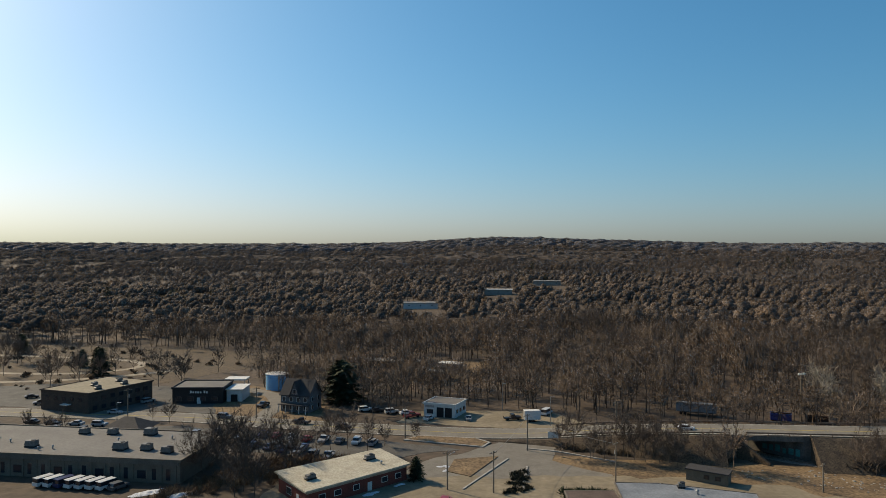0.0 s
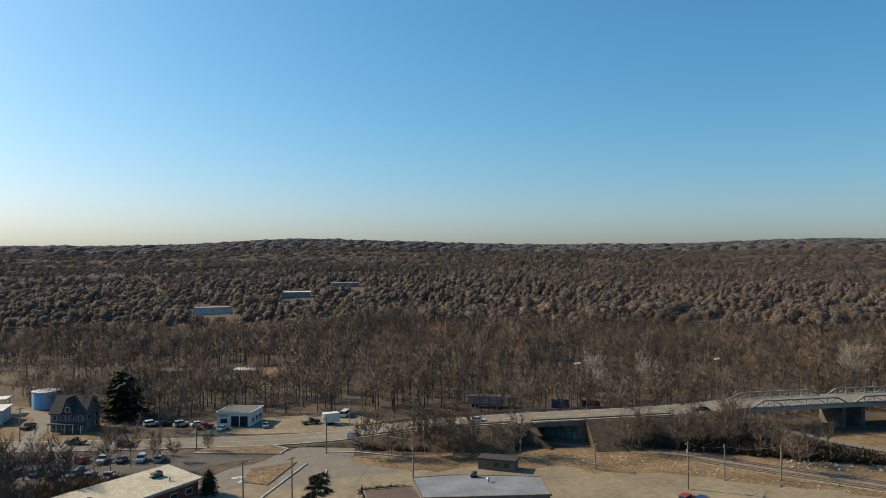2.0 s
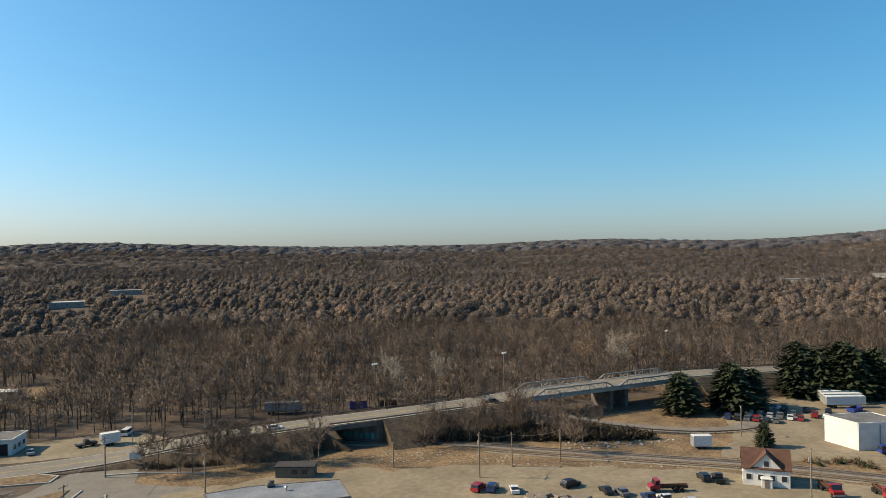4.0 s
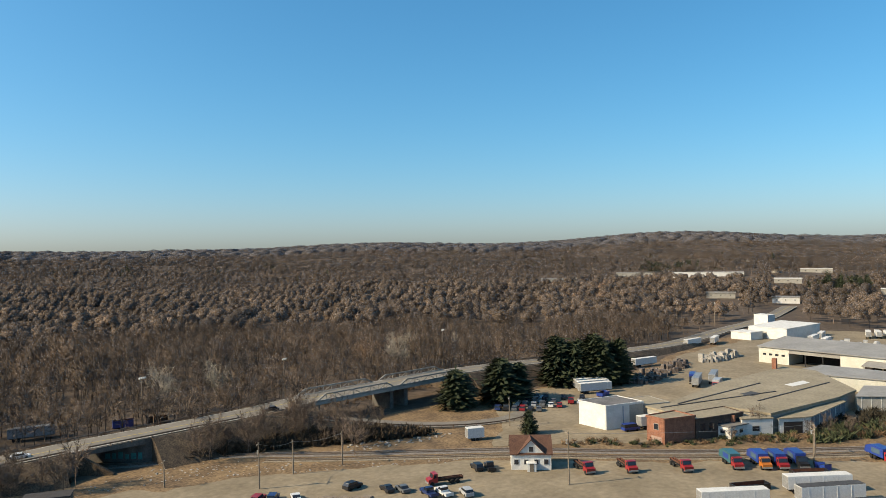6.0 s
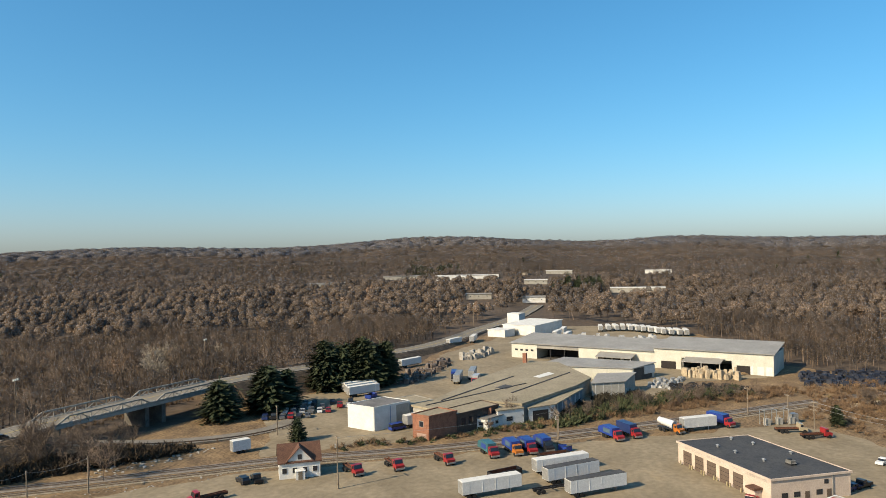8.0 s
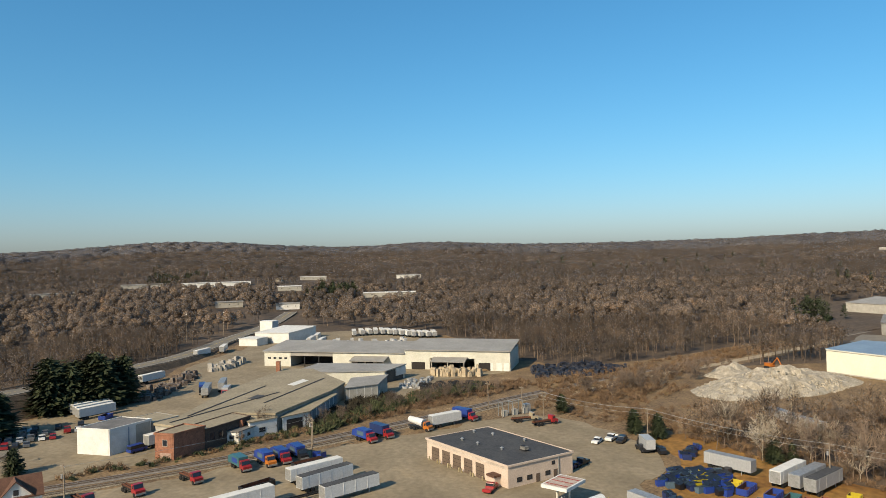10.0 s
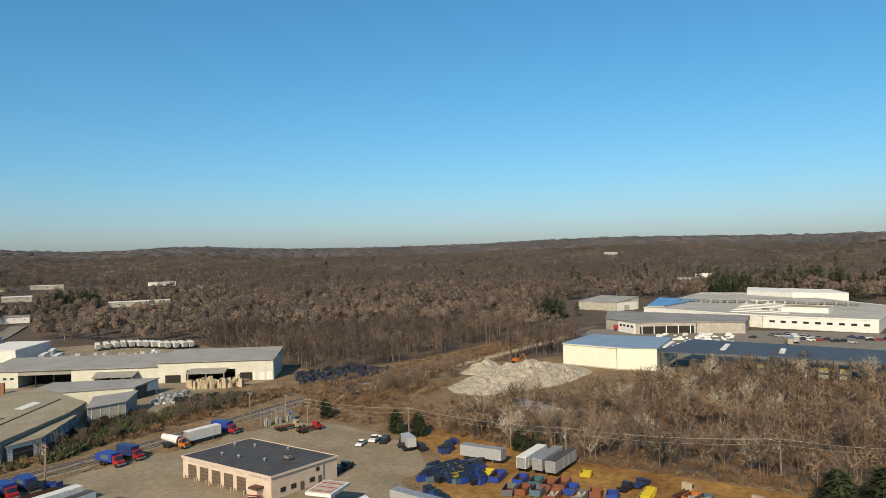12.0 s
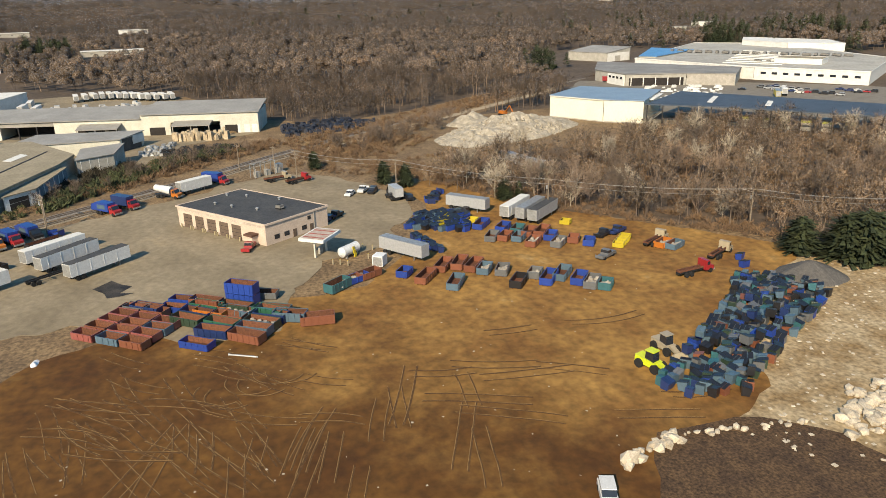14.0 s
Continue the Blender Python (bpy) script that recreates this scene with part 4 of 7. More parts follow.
for x, y in ((-81.5, 270.5), (-74.5, 270.5), (-74.5, 275.5), (-81.5, 275.5)):
    part("post", Shape().box(x, y, -0.1, 0.3, 0.3, 5.1), M["metal"], cn)

# ---- water tank ----
tk = thing("water_tank", "round pale blue water tank with a low white dome", "water tank", pose(-64.4, 279.8, 0))
part("shell", Shape().tube((0, 0, -0.2), (0, 0, 6.0), 4.35, sides=40), M["tankblue"], tk)
part("roof", Shape().tube((0, 0, 6.0), (0, 0, 6.55), 4.5, 0.5, sides=40), M["white"], tk)
part("rim", Shape().tube((0, 0, 5.7), (0, 0, 6.0), 4.45, sides=40), M["tankblue"], tk)
part("ladder", Shape().box(1.5, -4.2, 0, 0.5, 0.1, 6.2).box(1.5, -4.25, 2, 0.8, 0.1, 0.1), M["metal"], tk)


# ---- houses ----
def house(x, y, turn, w, d, eave, ridge, wall, roof, label, gable_w=0.0, porch=False, rows=((0.9, 1.3),), cols=3, chimney=False):
    """A pitched house: front towards local -y, ridge along x; gable_w: a front cross gable."""
    t = thing("house", label, "house", pose(x, y, 0, 0, 0, turn))
    for a in (-1, 1):
        part("wall", Shape().box(a * (w / 2 - 0.15), 0, -0.2, 0.3, d - 0.6, eave + 0.2), wall, t)
        part("wall", Shape().box(0, a * (d / 2 - 0.15), -0.2, w, 0.3, eave + 0.2), wall, t)
        s = Shape().add([(a * (w / 2 - 0.3), -d / 2, eave), (a * (w / 2 - 0.3), d / 2, eave), (a * (w / 2 - 0.3), 0, ridge), (a * w / 2, -d / 2, eave), (a * w / 2, d / 2, eave), (a * w / 2, 0, ridge)],
                        [(0, 1, 2), (5, 4, 3), (0, 3, 4, 1), (1, 4, 5, 2), (2, 5, 3, 0)])
        part("gable", s, wall, t)
        k = (ridge - eave) / (d / 2)
        part("roof", Shape().add([(-w / 2 - 0.4, a * (d / 2 + 0.4), eave - 0.4 * k), (w / 2 + 0.4, a * (d / 2 + 0.4), eave - 0.4 * k), (w / 2 + 0.4, 0, ridge), (-w / 2 - 0.4, 0, ridge),
                                  (-w / 2 - 0.4, a * (d / 2 + 0.4), eave - 0.4 * k + 0.25), (w / 2 + 0.4, a * (d / 2 + 0.4), eave - 0.4 * k + 0.25), (w / 2 + 0.4, 0, ridge + 0.25), (-w / 2 - 0.4, 0, ridge + 0.25)],
                                 [(0, 1, 2, 3), (7, 6, 5, 4), (0, 4, 5, 1), (1, 5, 6, 2), (2, 6, 7, 3), (3, 7, 4, 0)]), roof, t)
    if gable_w:
        g, top = gable_w / 2, ridge - 0.1
        part("front_gable", Shape().add([(-g, -d / 2 - 0.12, eave - 0.1), (g, -d / 2 - 0.12, eave - 0.1), (0, -d / 2 - 0.12, top), (-g, -d / 2 + 0.2, eave - 0.1), (g, -d / 2 + 0.2, eave - 0.1), (0, -d / 2 + 0.2, top)],
                                        [(0, 1, 2), (5, 4, 3), (0, 3, 4, 1), (1, 4, 5, 2), (2, 5, 3, 0)]), wall, t)
        for a in (-1, 1):
            e = 0.35
            part("gable_roof", Shape().add([(a * (g + e), -d / 2 - 0.5, eave - 0.1 - e * (top - eave) / g), (0, -d / 2 - 0.5, top + 0.02), (0, 0.2, top + 0.02), (a * (g + e), 0.2, eave - 0.1 - e * (top - eave) / g),
                                            (a * (g + e), -d / 2 - 0.5, eave + 0.12 - e * (top - eave) / g), (0, -d / 2 - 0.5, top + 0.28), (0, 0.2, top + 0.28), (a * (g + e), 0.2, eave + 0.12 - e * (top - eave) / g)],
                                           [(0, 1, 2, 3), (7, 6, 5, 4), (0, 4, 5, 1), (1, 5, 6, 2), (2, 6, 7, 3), (3, 7, 4, 0)]), roof, t)
        gw = part("window", Shape().box(0, -d / 2 - 0.13, eave + 0.3, 1.3, 0.1, 1.5), M["white"], t)
        part("pane", Shape().box(0, -d / 2 - 0.16, eave + 0.45, 1.0, 0.1, 1.2), M["glass"], gw)
    for z, h in rows:
        for c in range(cols):
            x0 = (c + 0.5) / cols * w - w / 2
            if porch and abs(x0) < 0.8 and z < 2:
                continue
            f = part("window", Shape().box(x0, -d / 2, z, 1.3, 0.16, h + 0.2), M["white"], t)
            part("pane", Shape().box(x0, -d / 2 - 0.03, z + 0.1, 1.05, 0.16, h), M["glass"], f)
        for a in (-1, 1):
            for y0 in (-d / 4, d / 4):
                f = part("window", Shape().box(a * w / 2, y0, z, 0.16, 1.1, h + 0.2), M["white"], t)
                part("pane", Shape().box(a * (w / 2 + 0.03), y0, z + 0.1, 0.16, 0.9, h), M["glass"], f)
    if porch:
        part("porch", Shape().box(0, -d / 2 - 0.8, -0.1, 2.2, 1.5, 2.3).box(0, -d / 2 - 0.8, 2.2, 2.6, 1.9, 0.2, 0, 0.7), wall, t)
        part("door", Shape().box(0, -d / 2 - 1.58, 0.1, 1.0, 0.08, 2.0), M["taupe"], t)
    if chimney:
        part("chimney", Shape().box(w * 0.25, 0.5, eave, 0.7, 0.7, ridge - eave + 1.3), M["brick"], t)
    return t


house(-48.0, 243.6, -18.5, 10.6, 8.5, 5.8, 10.2, mat("slate_grey_siding", (0.17, 0.17, 0.175), None, 0.8, 1, 0.1), M["darkroof"], "dark grey two-storey house with white window frames", 3.4, False, ((0.8, 1.4), (3.5, 1.4)), 4)
gp = thing("porch_roof", "low dark porch along the grey house", "porch", pose(-49.5, 238.6, 0, 0, 0, -18.5))
part("roof", Shape().box(0, 0, 2.7, 11, 2.6, 0.25, 0, 0.96), M["darkroof"], gp)
for k in range(5):
    part("post", Shape().box(-5 + 2.5 * k, -1.1, -0.1, 0.2, 0.2, 2.85), M["white"], gp)
house(151.2, 102.3, -52.5, 9.8, 7.5, 4.2, 7.6, M["white"], M["brownroof"], "white wooden house with a brown shingle roof", 6.6, True, ((1.4, 1.2),), 4)

# ---- white roadside garage, small shed, low roof by the road ----
WG = [(-6.2, 234.4), (3.8, 230.8), (7.6, 239.4), (-2.6, 243)]
wg = building("roadside_garage", "white roadside garage with two dark bay doors", WG, 4.1, M["white"], M["membrane"], 0.3, 0.15)
# flat near-black panels set on the solid front wall
for u in (4.4, 7.2):
    panel(wg, "bay_door", WG[0], WG[1], u, 2.4, 0, 3.2, M["shadeblack"], 0.06, "near-black bay door panel")
framed_window(wg, WG[0], WG[1], 1.0, 2.2, 1.0, 1.4, M["blacksteel"])
panel(wg, "sign_board", WG[0], WG[1], 0.4, 3.2, 3.0, 0.7, M["metal"], 0.12)
for k in range(3):
    framed_window(wg, WG[1], WG[2], 1.2 + 2.8 * k, 1.4, 1.3, 1.2, M["blacksteel"])
SH = [(57.4, 169.9), (65.2, 164.7), (67.4, 168.2), (59.6, 173.3)]
sh = building("portable_shed", "small grey-green portable office with two windows", SH, 2.6, mat("olive_siding", (0.19, 0.17, 0.13), None, 0.8, 1, 0.1), M["darkroof"], 0.25)
for u in (4.0, 6.6):
    framed_window(sh, SH[0], SH[1], u, 1.2, 1.0, 1.0, M["blacksteel"])
LR = [(36.0, 141.5), (61.5, 136), (64, 147), (46.2, 153.6), (37, 154.2)]
lr = building("low_shop", "low shop with a patched grey flat roof", LR, 4.2, M["taupe"], mat("patched_roof", (0.30, 0.31, 0.32), (0.20, 0.21, 0.22), 0.6, 5, 0.1), 0.3, 0.1)
vent(52, 147, 4.5, 0.3)
roof_unit(50, 151, 4.5, 1.3, 1.1, 0.7)
LR2 = [(25.4, 143), (35.6, 142), (35.6, 150), (25.6, 150)]
building("low_shop_wing", "low brown-roofed shop wing", LR2, 3.8, M["taupe"], mat("brown_roof_felt", (0.16, 0.11, 0.085), None, 0.85, 3), 0.3, 0.1)

# ---- truck garage in the yard ----
TG = [(189.6, 15.4), (200.9, -0.9), (176.2, -21.0), (164.8, -5.0)]
TG = ccw(TG)
i0 = min(range(4), key=lambda i: abs(TG[i][0] - 189.6))
TG = TG[i0:] + TG[:i0]
tg = building("truck_garage", "pinkish block truck garage with a black flat roof and bay doors", TG, 5.0, M["pink"], M["black"], 0.25, 0.12, 0.35)
front = (TG[0], TG[1]) if abs(TG[1][0] - 164.8) < 1 else (TG[3], TG[0])
end = (TG[1], TG[2])
for k in range(5):
    dr = panel(tg, "bay_door", *front, 2.2 + 4.55 * k, 3.2, 0, 3.7, M["door"], 0.07, "brown roller bay door")
    for z in (0.9, 1.8, 2.7):
        panel(dr, "rail", *front, 2.25 + 4.55 * k, 3.1, z, 0.07, M["shadeblack"], 0.09)
    for a in (-0.35, 3.25):
        panel(tg, "bollard", *front, 2.2 + 4.55 * k + a, 0.25, 0, 1.1, mat("yellowed_bollard", (0.5, 0.42, 0.25), None, 0.7, 0.5), 0.9, deep=-0.6)
panel(tg, "trim", *front, 0, 31.8, 4.3, 0.7, mat("cream_band", (0.62, 0.53, 0.45), None, 0.8, 2), 0.05)
pe = panel(tg, "entry_porch", *front, 27.2, 2.2, 0, 2.4, M["pink"], 1.8)
panel(pe, "porch_roof", *front, 26.9, 2.8, 2.4, 0.45, M["brownroof"], 2.2)
for u in (2.5, 5.5, 11):
    framed_window(tg, *end, u, 1.5, 1.1, 1.1, M["blacksteel"])
for u in (8.2, 13.6):
    panel(tg, "door", *end, u, 1.1, 0, 2.1, M["door"], 0.08, "brown steel door")
panel(tg, "downpipe", *end, 15, 0.15, 0.2, 4.8, M["metal"], 0.2)
framed_window(tg, *end, 13, 1.0, 3.3, 0.9, M["blacksteel"])
for x, y in ((183, 2), (187, 6), (192, -2), (178, -4), (186, -10), (195, 3)):
    vent(x, y, 5.35, 0.35, 0.5)
roof_unit(177.5, -9.5, 5.3, 1.7, 1.4, 0.7, 40)
cp = thing("fuel_canopy", "white fuel canopy with red stripe on two posts", "canopy", pose(155, -16.4, 0, 0, 0, -36))
part("roof", Shape().box(0, 0, 4.2, 8.2, 6.2, 0.7), M["white"], cp)
part("deck", Shape().box(0, 0, 4.9, 7.4, 5.4, 0.03), mat("rusty_deck", (0.55, 0.47, 0.40), (0.42, 0.3, 0.24), 0.7, 1.5), cp)
part("stripe", Shape().box(-0.3, 0, 4.94, 0.35, 5.2, 0.05).box(2.2, 0, 4.94, 0.35, 5.2, 0.05).box(-2.7, 0, 4.94, 0.35, 5.2, 0.05), mat("faded_red", (0.42, 0.09, 0.07), None, 0.7, 1), cp)
for x in (-2.6, 2.6):
    part("post", Shape().box(x, 0, -0.1, 0.35, 0.35, 4.3), M["cream"], cp)
part("pump", Shape().box(0.3, 0.3, 0, 0.9, 0.6, 1.6), M["greywall"], cp)

# ---- works across the railway ----
WB = [(196.0, 114.2), (193.6, 103.6), (206.0, 97.6), (209, 108)]
wb = building("white_block", "tall windowless white-painted block building with a dark patched roof", WB, 7.0, M["white"], mat("patched_dark_roof", (0.22, 0.21, 0.20), (0.13, 0.125, 0.12), 0.8, 4, 0.1), 0.1, 0.15)
panel(wb, "pipe", WB[1], WB[2], 6, 0.2, 0.2, 6.6, M["blueroof"], 0.2)
panel(wb, "stain_band", WB[1], WB[2], 8.5, 5, 0.1, 6.7, M["greywall"], 0.03, "grey weathered wall section")
WL = [(206.3, 97.4), (214, 93), (219, 102), (209.2, 107.8)]
building("link_block", "low grey block linking the works buildings", WL, 6.0, M["greywall"], M["tanroof"], 0.1, 0.1)
BB = [(190.6, 89.4), (189.2, 83.6), (198.2, 78.6), (200.8, 85.6)]
bb = building("brick_end", "red brick end building with a boarded window", BB, 6.6, M["brick"], M["tanroof"], 0.15, 0.3)
framed_window(bb, BB[0], BB[1], 2.4, 1.6, 3.6, 1.8, M["greywall"])
panel(bb, "stain_band", BB[0], BB[1], 1.5, 3.5, 0.2, 1.6, mat("whitewashed_brick", (0.45, 0.33, 0.27), (0.34, 0.2, 0.15), 0.9, 1, 0.2), 0.03)
BD = [(198.4, 78.4), (214.6, 71.0), (219, 78), (201, 85.5)]
bd = building("dark_wing", "dark weathered wing behind the brick end", BD, 5.6, M["darkbrick"], M["tanroof"], 0.15, 0.2)
for k in range(5):
    framed_window(bd, BD[0], BD[1], 1.5 + 3.2 * k, 2.0, 2.4, 2.2, M["darkbrick"])
# the wide low roof
BR = [(201, 85.7), (219, 78.2), (217.5, 64), (252, 54), (268, 52), (300, 72), (301, 84), (258, 92), (216, 93), (206, 97)]
works = thing("works_hall", "wide low works hall under one tan gravel roof", "building")
part("roof", Shape().slab(BR, 5.4, 6.1), M["tanroof"], works)
for i in range(len(BR)):
    p, d, l = edge(grow(BR, -0.4)[i], grow(BR, -0.4)[(i + 1) % len(BR)])
    o, q = Vector((-d.y, d.x)) * 0.3, p + d * l
    part("wall", Shape().slab([tuple(p), tuple(q), tuple(q + o), tuple(p + o)], -0.2, 5.4), M["greywall"], works)
for k, (a, b) in enumerate((((214, 90), (262, 80.5)), ((232, 72), (276, 62)), ((206, 92), (250, 72)))):
    part("roof_joint", ribbon([(*a, 6.3), (*b, 6.3)], 0.5, 0.21), M["black"], works, "dark roof expansion joint")
part("roof_patch", Shape().slab([(238, 76), (244, 74.5), (246, 78.5), (239.5, 80)], 6.0, 6.16), M["black"], works, "dark patched roof area")
part("roof_patch", Shape().slab([(262, 70), (272, 67), (275, 70), (264, 73)], 6.0, 6.16), M["white"], works, "pale patched roof area")
fs = building("lean_to_shed", "pale lean-to shed with a bay painted as a shaded opening", [(219.2, 62.4), (225.8, 55.6), (253, 52.4), (254, 58.5)], 4.4, M["white"], M["tanroof"], 0.4, 0, 0.25, [4.3, 4.6, 4.6, 5.2])
# no opening here: the bay's inner shade is a near-black panel
panel(fs, "bay_door", (219.2, 62.4), (225.8, 55.6), 1.4, 5.6, 0, 3.4, M["shadeblack"], 0.05, "near-black panel painted as a shaded open bay")
panel(fs, "wall_band", (225.8, 55.6), (253, 52.4), 0.3, 27, 0.0, 4.3, mat("blue_grey_siding", (0.26, 0.28, 0.31), (0.18, 0.19, 0.21), 0.8, 2), 0.04)
for k in range(6):
    panel(fs, "pilaster", (225.8, 55.6), (253, 52.4), 2 + 4.3 * k, 0.35, 0, 4.3, M["white"], 0.12)
WS = [(211, 70), (217.5, 63.6), (223, 67), (216, 73.4)]
ws = building("white_lean_to", "whitewashed block lean-to beside the works", WS, 4.6, M["white"], M["tanroof"], 0.2)
framed_window(ws, WS[0], WS[1], 3, 2.2, 1.2, 1.5, M["greywall"])
SM = [(205.9, 75.6), (205.6, 71.4), (212.6, 68.8), (213, 73.2)]
sm = building("gatehouse", "small white flat-roofed hut with a brick chimney", SM, 3.3, M["white"], M["membrane"], 0.3)
for u in (0.8, 3.6):
    framed_window(sm, SM[1], SM[2], u, 1.5, 1.2, 1.2, M["greywall"])
framed_window(sm, SM[0], SM[1], 1.2, 1.6, 1.2, 1.2, M["greywall"])
part("chimney", Shape().box(210.8, 72.4, 3.2, 0.9, 0.9, 2.4), M["brick"], sm)
S2 = [(260.6, 50.4), (267.5, 39.8), (281, 38), (275, 50.8)]
s2b = building("grey_gable_shed", "grey corrugated shed with a pale metal roof", S2, 5.4, M["greywall"], M["steelroof"], 0.4, 0, 0.25, [5.2, 5.2, 6.2, 6.2])
panel(s2b, "door", S2[1], S2[2], 1.5, 1.2, 0, 2.4, M["white"], 0.08)
for k in range(4):
    panel(s2b, "rib", S2[0], S2[1], 1.2 + 3 * k, 0.15, 0, 5, M["white"], 0.08)
MID = [(296, 80), (297, 41), (310, 34), (315, 73)]
md = building("cream_hall", "long cream metal hall with a grey pitched roof", MID, 5.4, M["cream"], M["steelroof"], 0.5, 0, 0.3, [5.0, 5.0, 5.7, 5.7])
panel(md, "wall_band", MID[1], MID[2], 1, 12, 0.1, 4.8, mat("dark_end_wall", (0.11, 0.10, 0.09), None, 0.8, 2), 0.05)
panel(md, "white_panel", MID[1], MID[2], 7.5, 7, 2.0, 3.2, M["white"], 0.5)
part("chimney", Shape().box(296, 85.5, 5.8, 1.6, 1.6, 4.2), M["brick"], md, "square red brick chimney stack")

# the long shed with open bays
L0, L1 = Vector((347.0, 107.0)), Vector((322.5, -11.8))
ld = (L1 - L0).normalized()
lo = Vector((-ld.y, ld.x))
LL = (L1 - L0).length


def lpt(u, v):
    q = L0 + ld * u + lo * v
    return (q.x, q.y)


ls = thing("long_shed", "very long cream metal shed with open bays and a grey roof", "building")
for u0, u1, z, mw in ((0, 14, 7.2, "cream"), (36, 46, 7.0, "cream"), (52, 58, 7.0, "cream"), (62, 72, 7.0, "cream"), (72, 84, 8.6, "cream"), (105, LL, 8.8, "cream")):
    part("wall", Shape().slab([lpt(u0, 0), lpt(u1, 0), lpt(u1, 0.4), lpt(u0, 0.4)], -0.2, z), M[mw], ls)
for u0, u1, zt in ((14, 36, 7.2), (46, 52, 7.0), (58, 62, 7.0), (84, 105, 8.6)):
    part("lintel", Shape().slab([lpt(u0, 0.02), lpt(u1, 0.02), lpt(u1, 0.38), lpt(u0, 0.38)], 5.3, zt), M["cream"] if u0 != 14 else M["steelroof"], ls)
    part("floor", Shape().slab([lpt(u0, 0.5), lpt(u1, 0.5), lpt(u1, 22), lpt(u0, 22)], 0.0, 0.12), M["lot"], ls)
part("wall", Shape().slab([lpt(0, 24), lpt(LL, 24), lpt(LL, 24.4), lpt(0, 24.4)], -0.2, 8.8), M["cream"], ls)
for u in (0, LL - 0.4, 13.5, 36.5, 71.5, 105.5):
    part("wall", Shape().slab([lpt(u, 0.42), lpt(u + 0.4, 0.42), lpt(u + 0.4, 23.9), lpt(u, 23.9)], -0.2, 7.0 if u < 72 else 8.6), M["cream"], ls)
for u in (21, 28.5, 91, 98):
    part("column", Shape().slab([lpt(u, 0.1), lpt(u + 0.4, 0.1), lpt(u + 0.4, 0.5), lpt(u, 0.5)], -0.1, 5.3), M["blacksteel"], ls)
part("roof", Shape().slab([lpt(-0.6, -0.8), lpt(72, -0.8), lpt(72, 25), lpt(-0.6, 25)], [7.2, 7.2, 9.4, 9.4], [7.5, 7.5, 9.7, 9.7]), M["steelroof"], ls)
part("roof", Shape().slab([lpt(72, -0.8), lpt(LL + 0.6, -0.8), lpt(LL + 0.6, 25), lpt(72, 25)], [8.8, 8.8, 11, 11], [9.1, 9.1, 11.3, 11.3]), M["steelroof"], ls)
part("awning", Shape().slab([lpt(47, -7), lpt(64, -7), lpt(64, 0), lpt(47, 0)], [4.2, 4.2, 5.6, 5.6], [4.4, 4.4, 5.8, 5.8]), M["steelroof"], ls)
part("awning", Shape().slab([lpt(86, -7), lpt(102, -7), lpt(102, 0), lpt(86, 0)], [4.6, 4.6, 5.8, 5.8], [4.8, 4.8, 6.0, 6.0]), M["steelroof"], ls)
for u in (47.5, 63.5, 86.5, 94, 101.5):
    part("post", Shape().slab([lpt(u, -6.8), lpt(u + 0.3, -6.8), lpt(u + 0.3, -6.5), lpt(u, -6.5)], -0.1, 4.5), M["greywall"], ls)
for k in range(4):
    panel(ls, "window", lpt(0, 0), lpt(LL, 0), 2 + 2.9 * k, 1.5, 3.6, 0.9, M["glass"], 0.05)
for u in (107, 111, 115, 118.4):
    panel(ls, "door", lpt(0, 0), lpt(LL, 0), u, 2.4, 0, 3.6, M["white"] if u > 108 else M["shadeblack"], 0.06)
# near-black panels carry the shade of the openings as colour
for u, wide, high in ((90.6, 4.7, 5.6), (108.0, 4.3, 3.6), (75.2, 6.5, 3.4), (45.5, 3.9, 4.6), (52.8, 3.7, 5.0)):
    panel(ls, "bay_door", lpt(0, 0), lpt(LL, 0), u, wide, 0, high, M["shadeblack"], 0.07, "near-black panel painted as a shaded open bay")
# added near-black sheet halfway in, so the open bay looks shaded
part("partition", Shape().slab([lpt(14.5, 12), lpt(36, 12), lpt(36, 12.3), lpt(14.5, 12.3)], 0.1, 6.8), M["shadeblack"], ls)

# far white halls by the road
FW = [(436, 140), (432, 118), (462, 108), (468, 131)]
fw = building("white_hall", "long white metal hall with a pale roof", FW, 6.2, M["white"], M["white"], 0.3, 0, 0.3, [6.2, 6.2, 7.2, 7.2])
panel(fw, "door", FW[0], FW[1], 6, 5, 0, 4, M["greywall"], 0.06)
FW2 = [(424, 146), (421, 134), (432, 131), (435, 143)]
building("white_store", "small white round-edged store", FW2, 4.2, M["white"], M["white"], 0.3)
building("white_silo_block", "tall white block beyond the hall", [(497, 156), (493, 146), (501, 144), (505, 154)], 7.5, M["white"], M["white"], 0.1)

# ---- warehouse, open steel frame and plant ----
WH = [(310, -143.5), (287, -158.8), (276.5, -172.2), (306, -199), (334, -171)]
wh = building("warehouse", "pale cream block warehouse with a blue-grey metal roof", WH, 9.7, M["palecream"], M["blueroof"], 0.35, 0.0, 0.35)
panel(wh, "trim", WH[0], WH[1], 0, 27.5, 9.4, 0.45, M["cream"], 0.42)
panel(wh, "base_band", WH[0], WH[1], 0.3, 27, 0, 0.5, M["greywall"], 0.04)
panel(wh, "base_band", WH[1], WH[2], 0.3, 16.4, 0, 0.5, M["greywall"], 0.04)
OF = [(277, -173), (256, -199), (213, -236), (231, -256), (300, -206)]
of = thing("open_shed", "long unfinished steel-framed shed with dark panelled roof", "building")
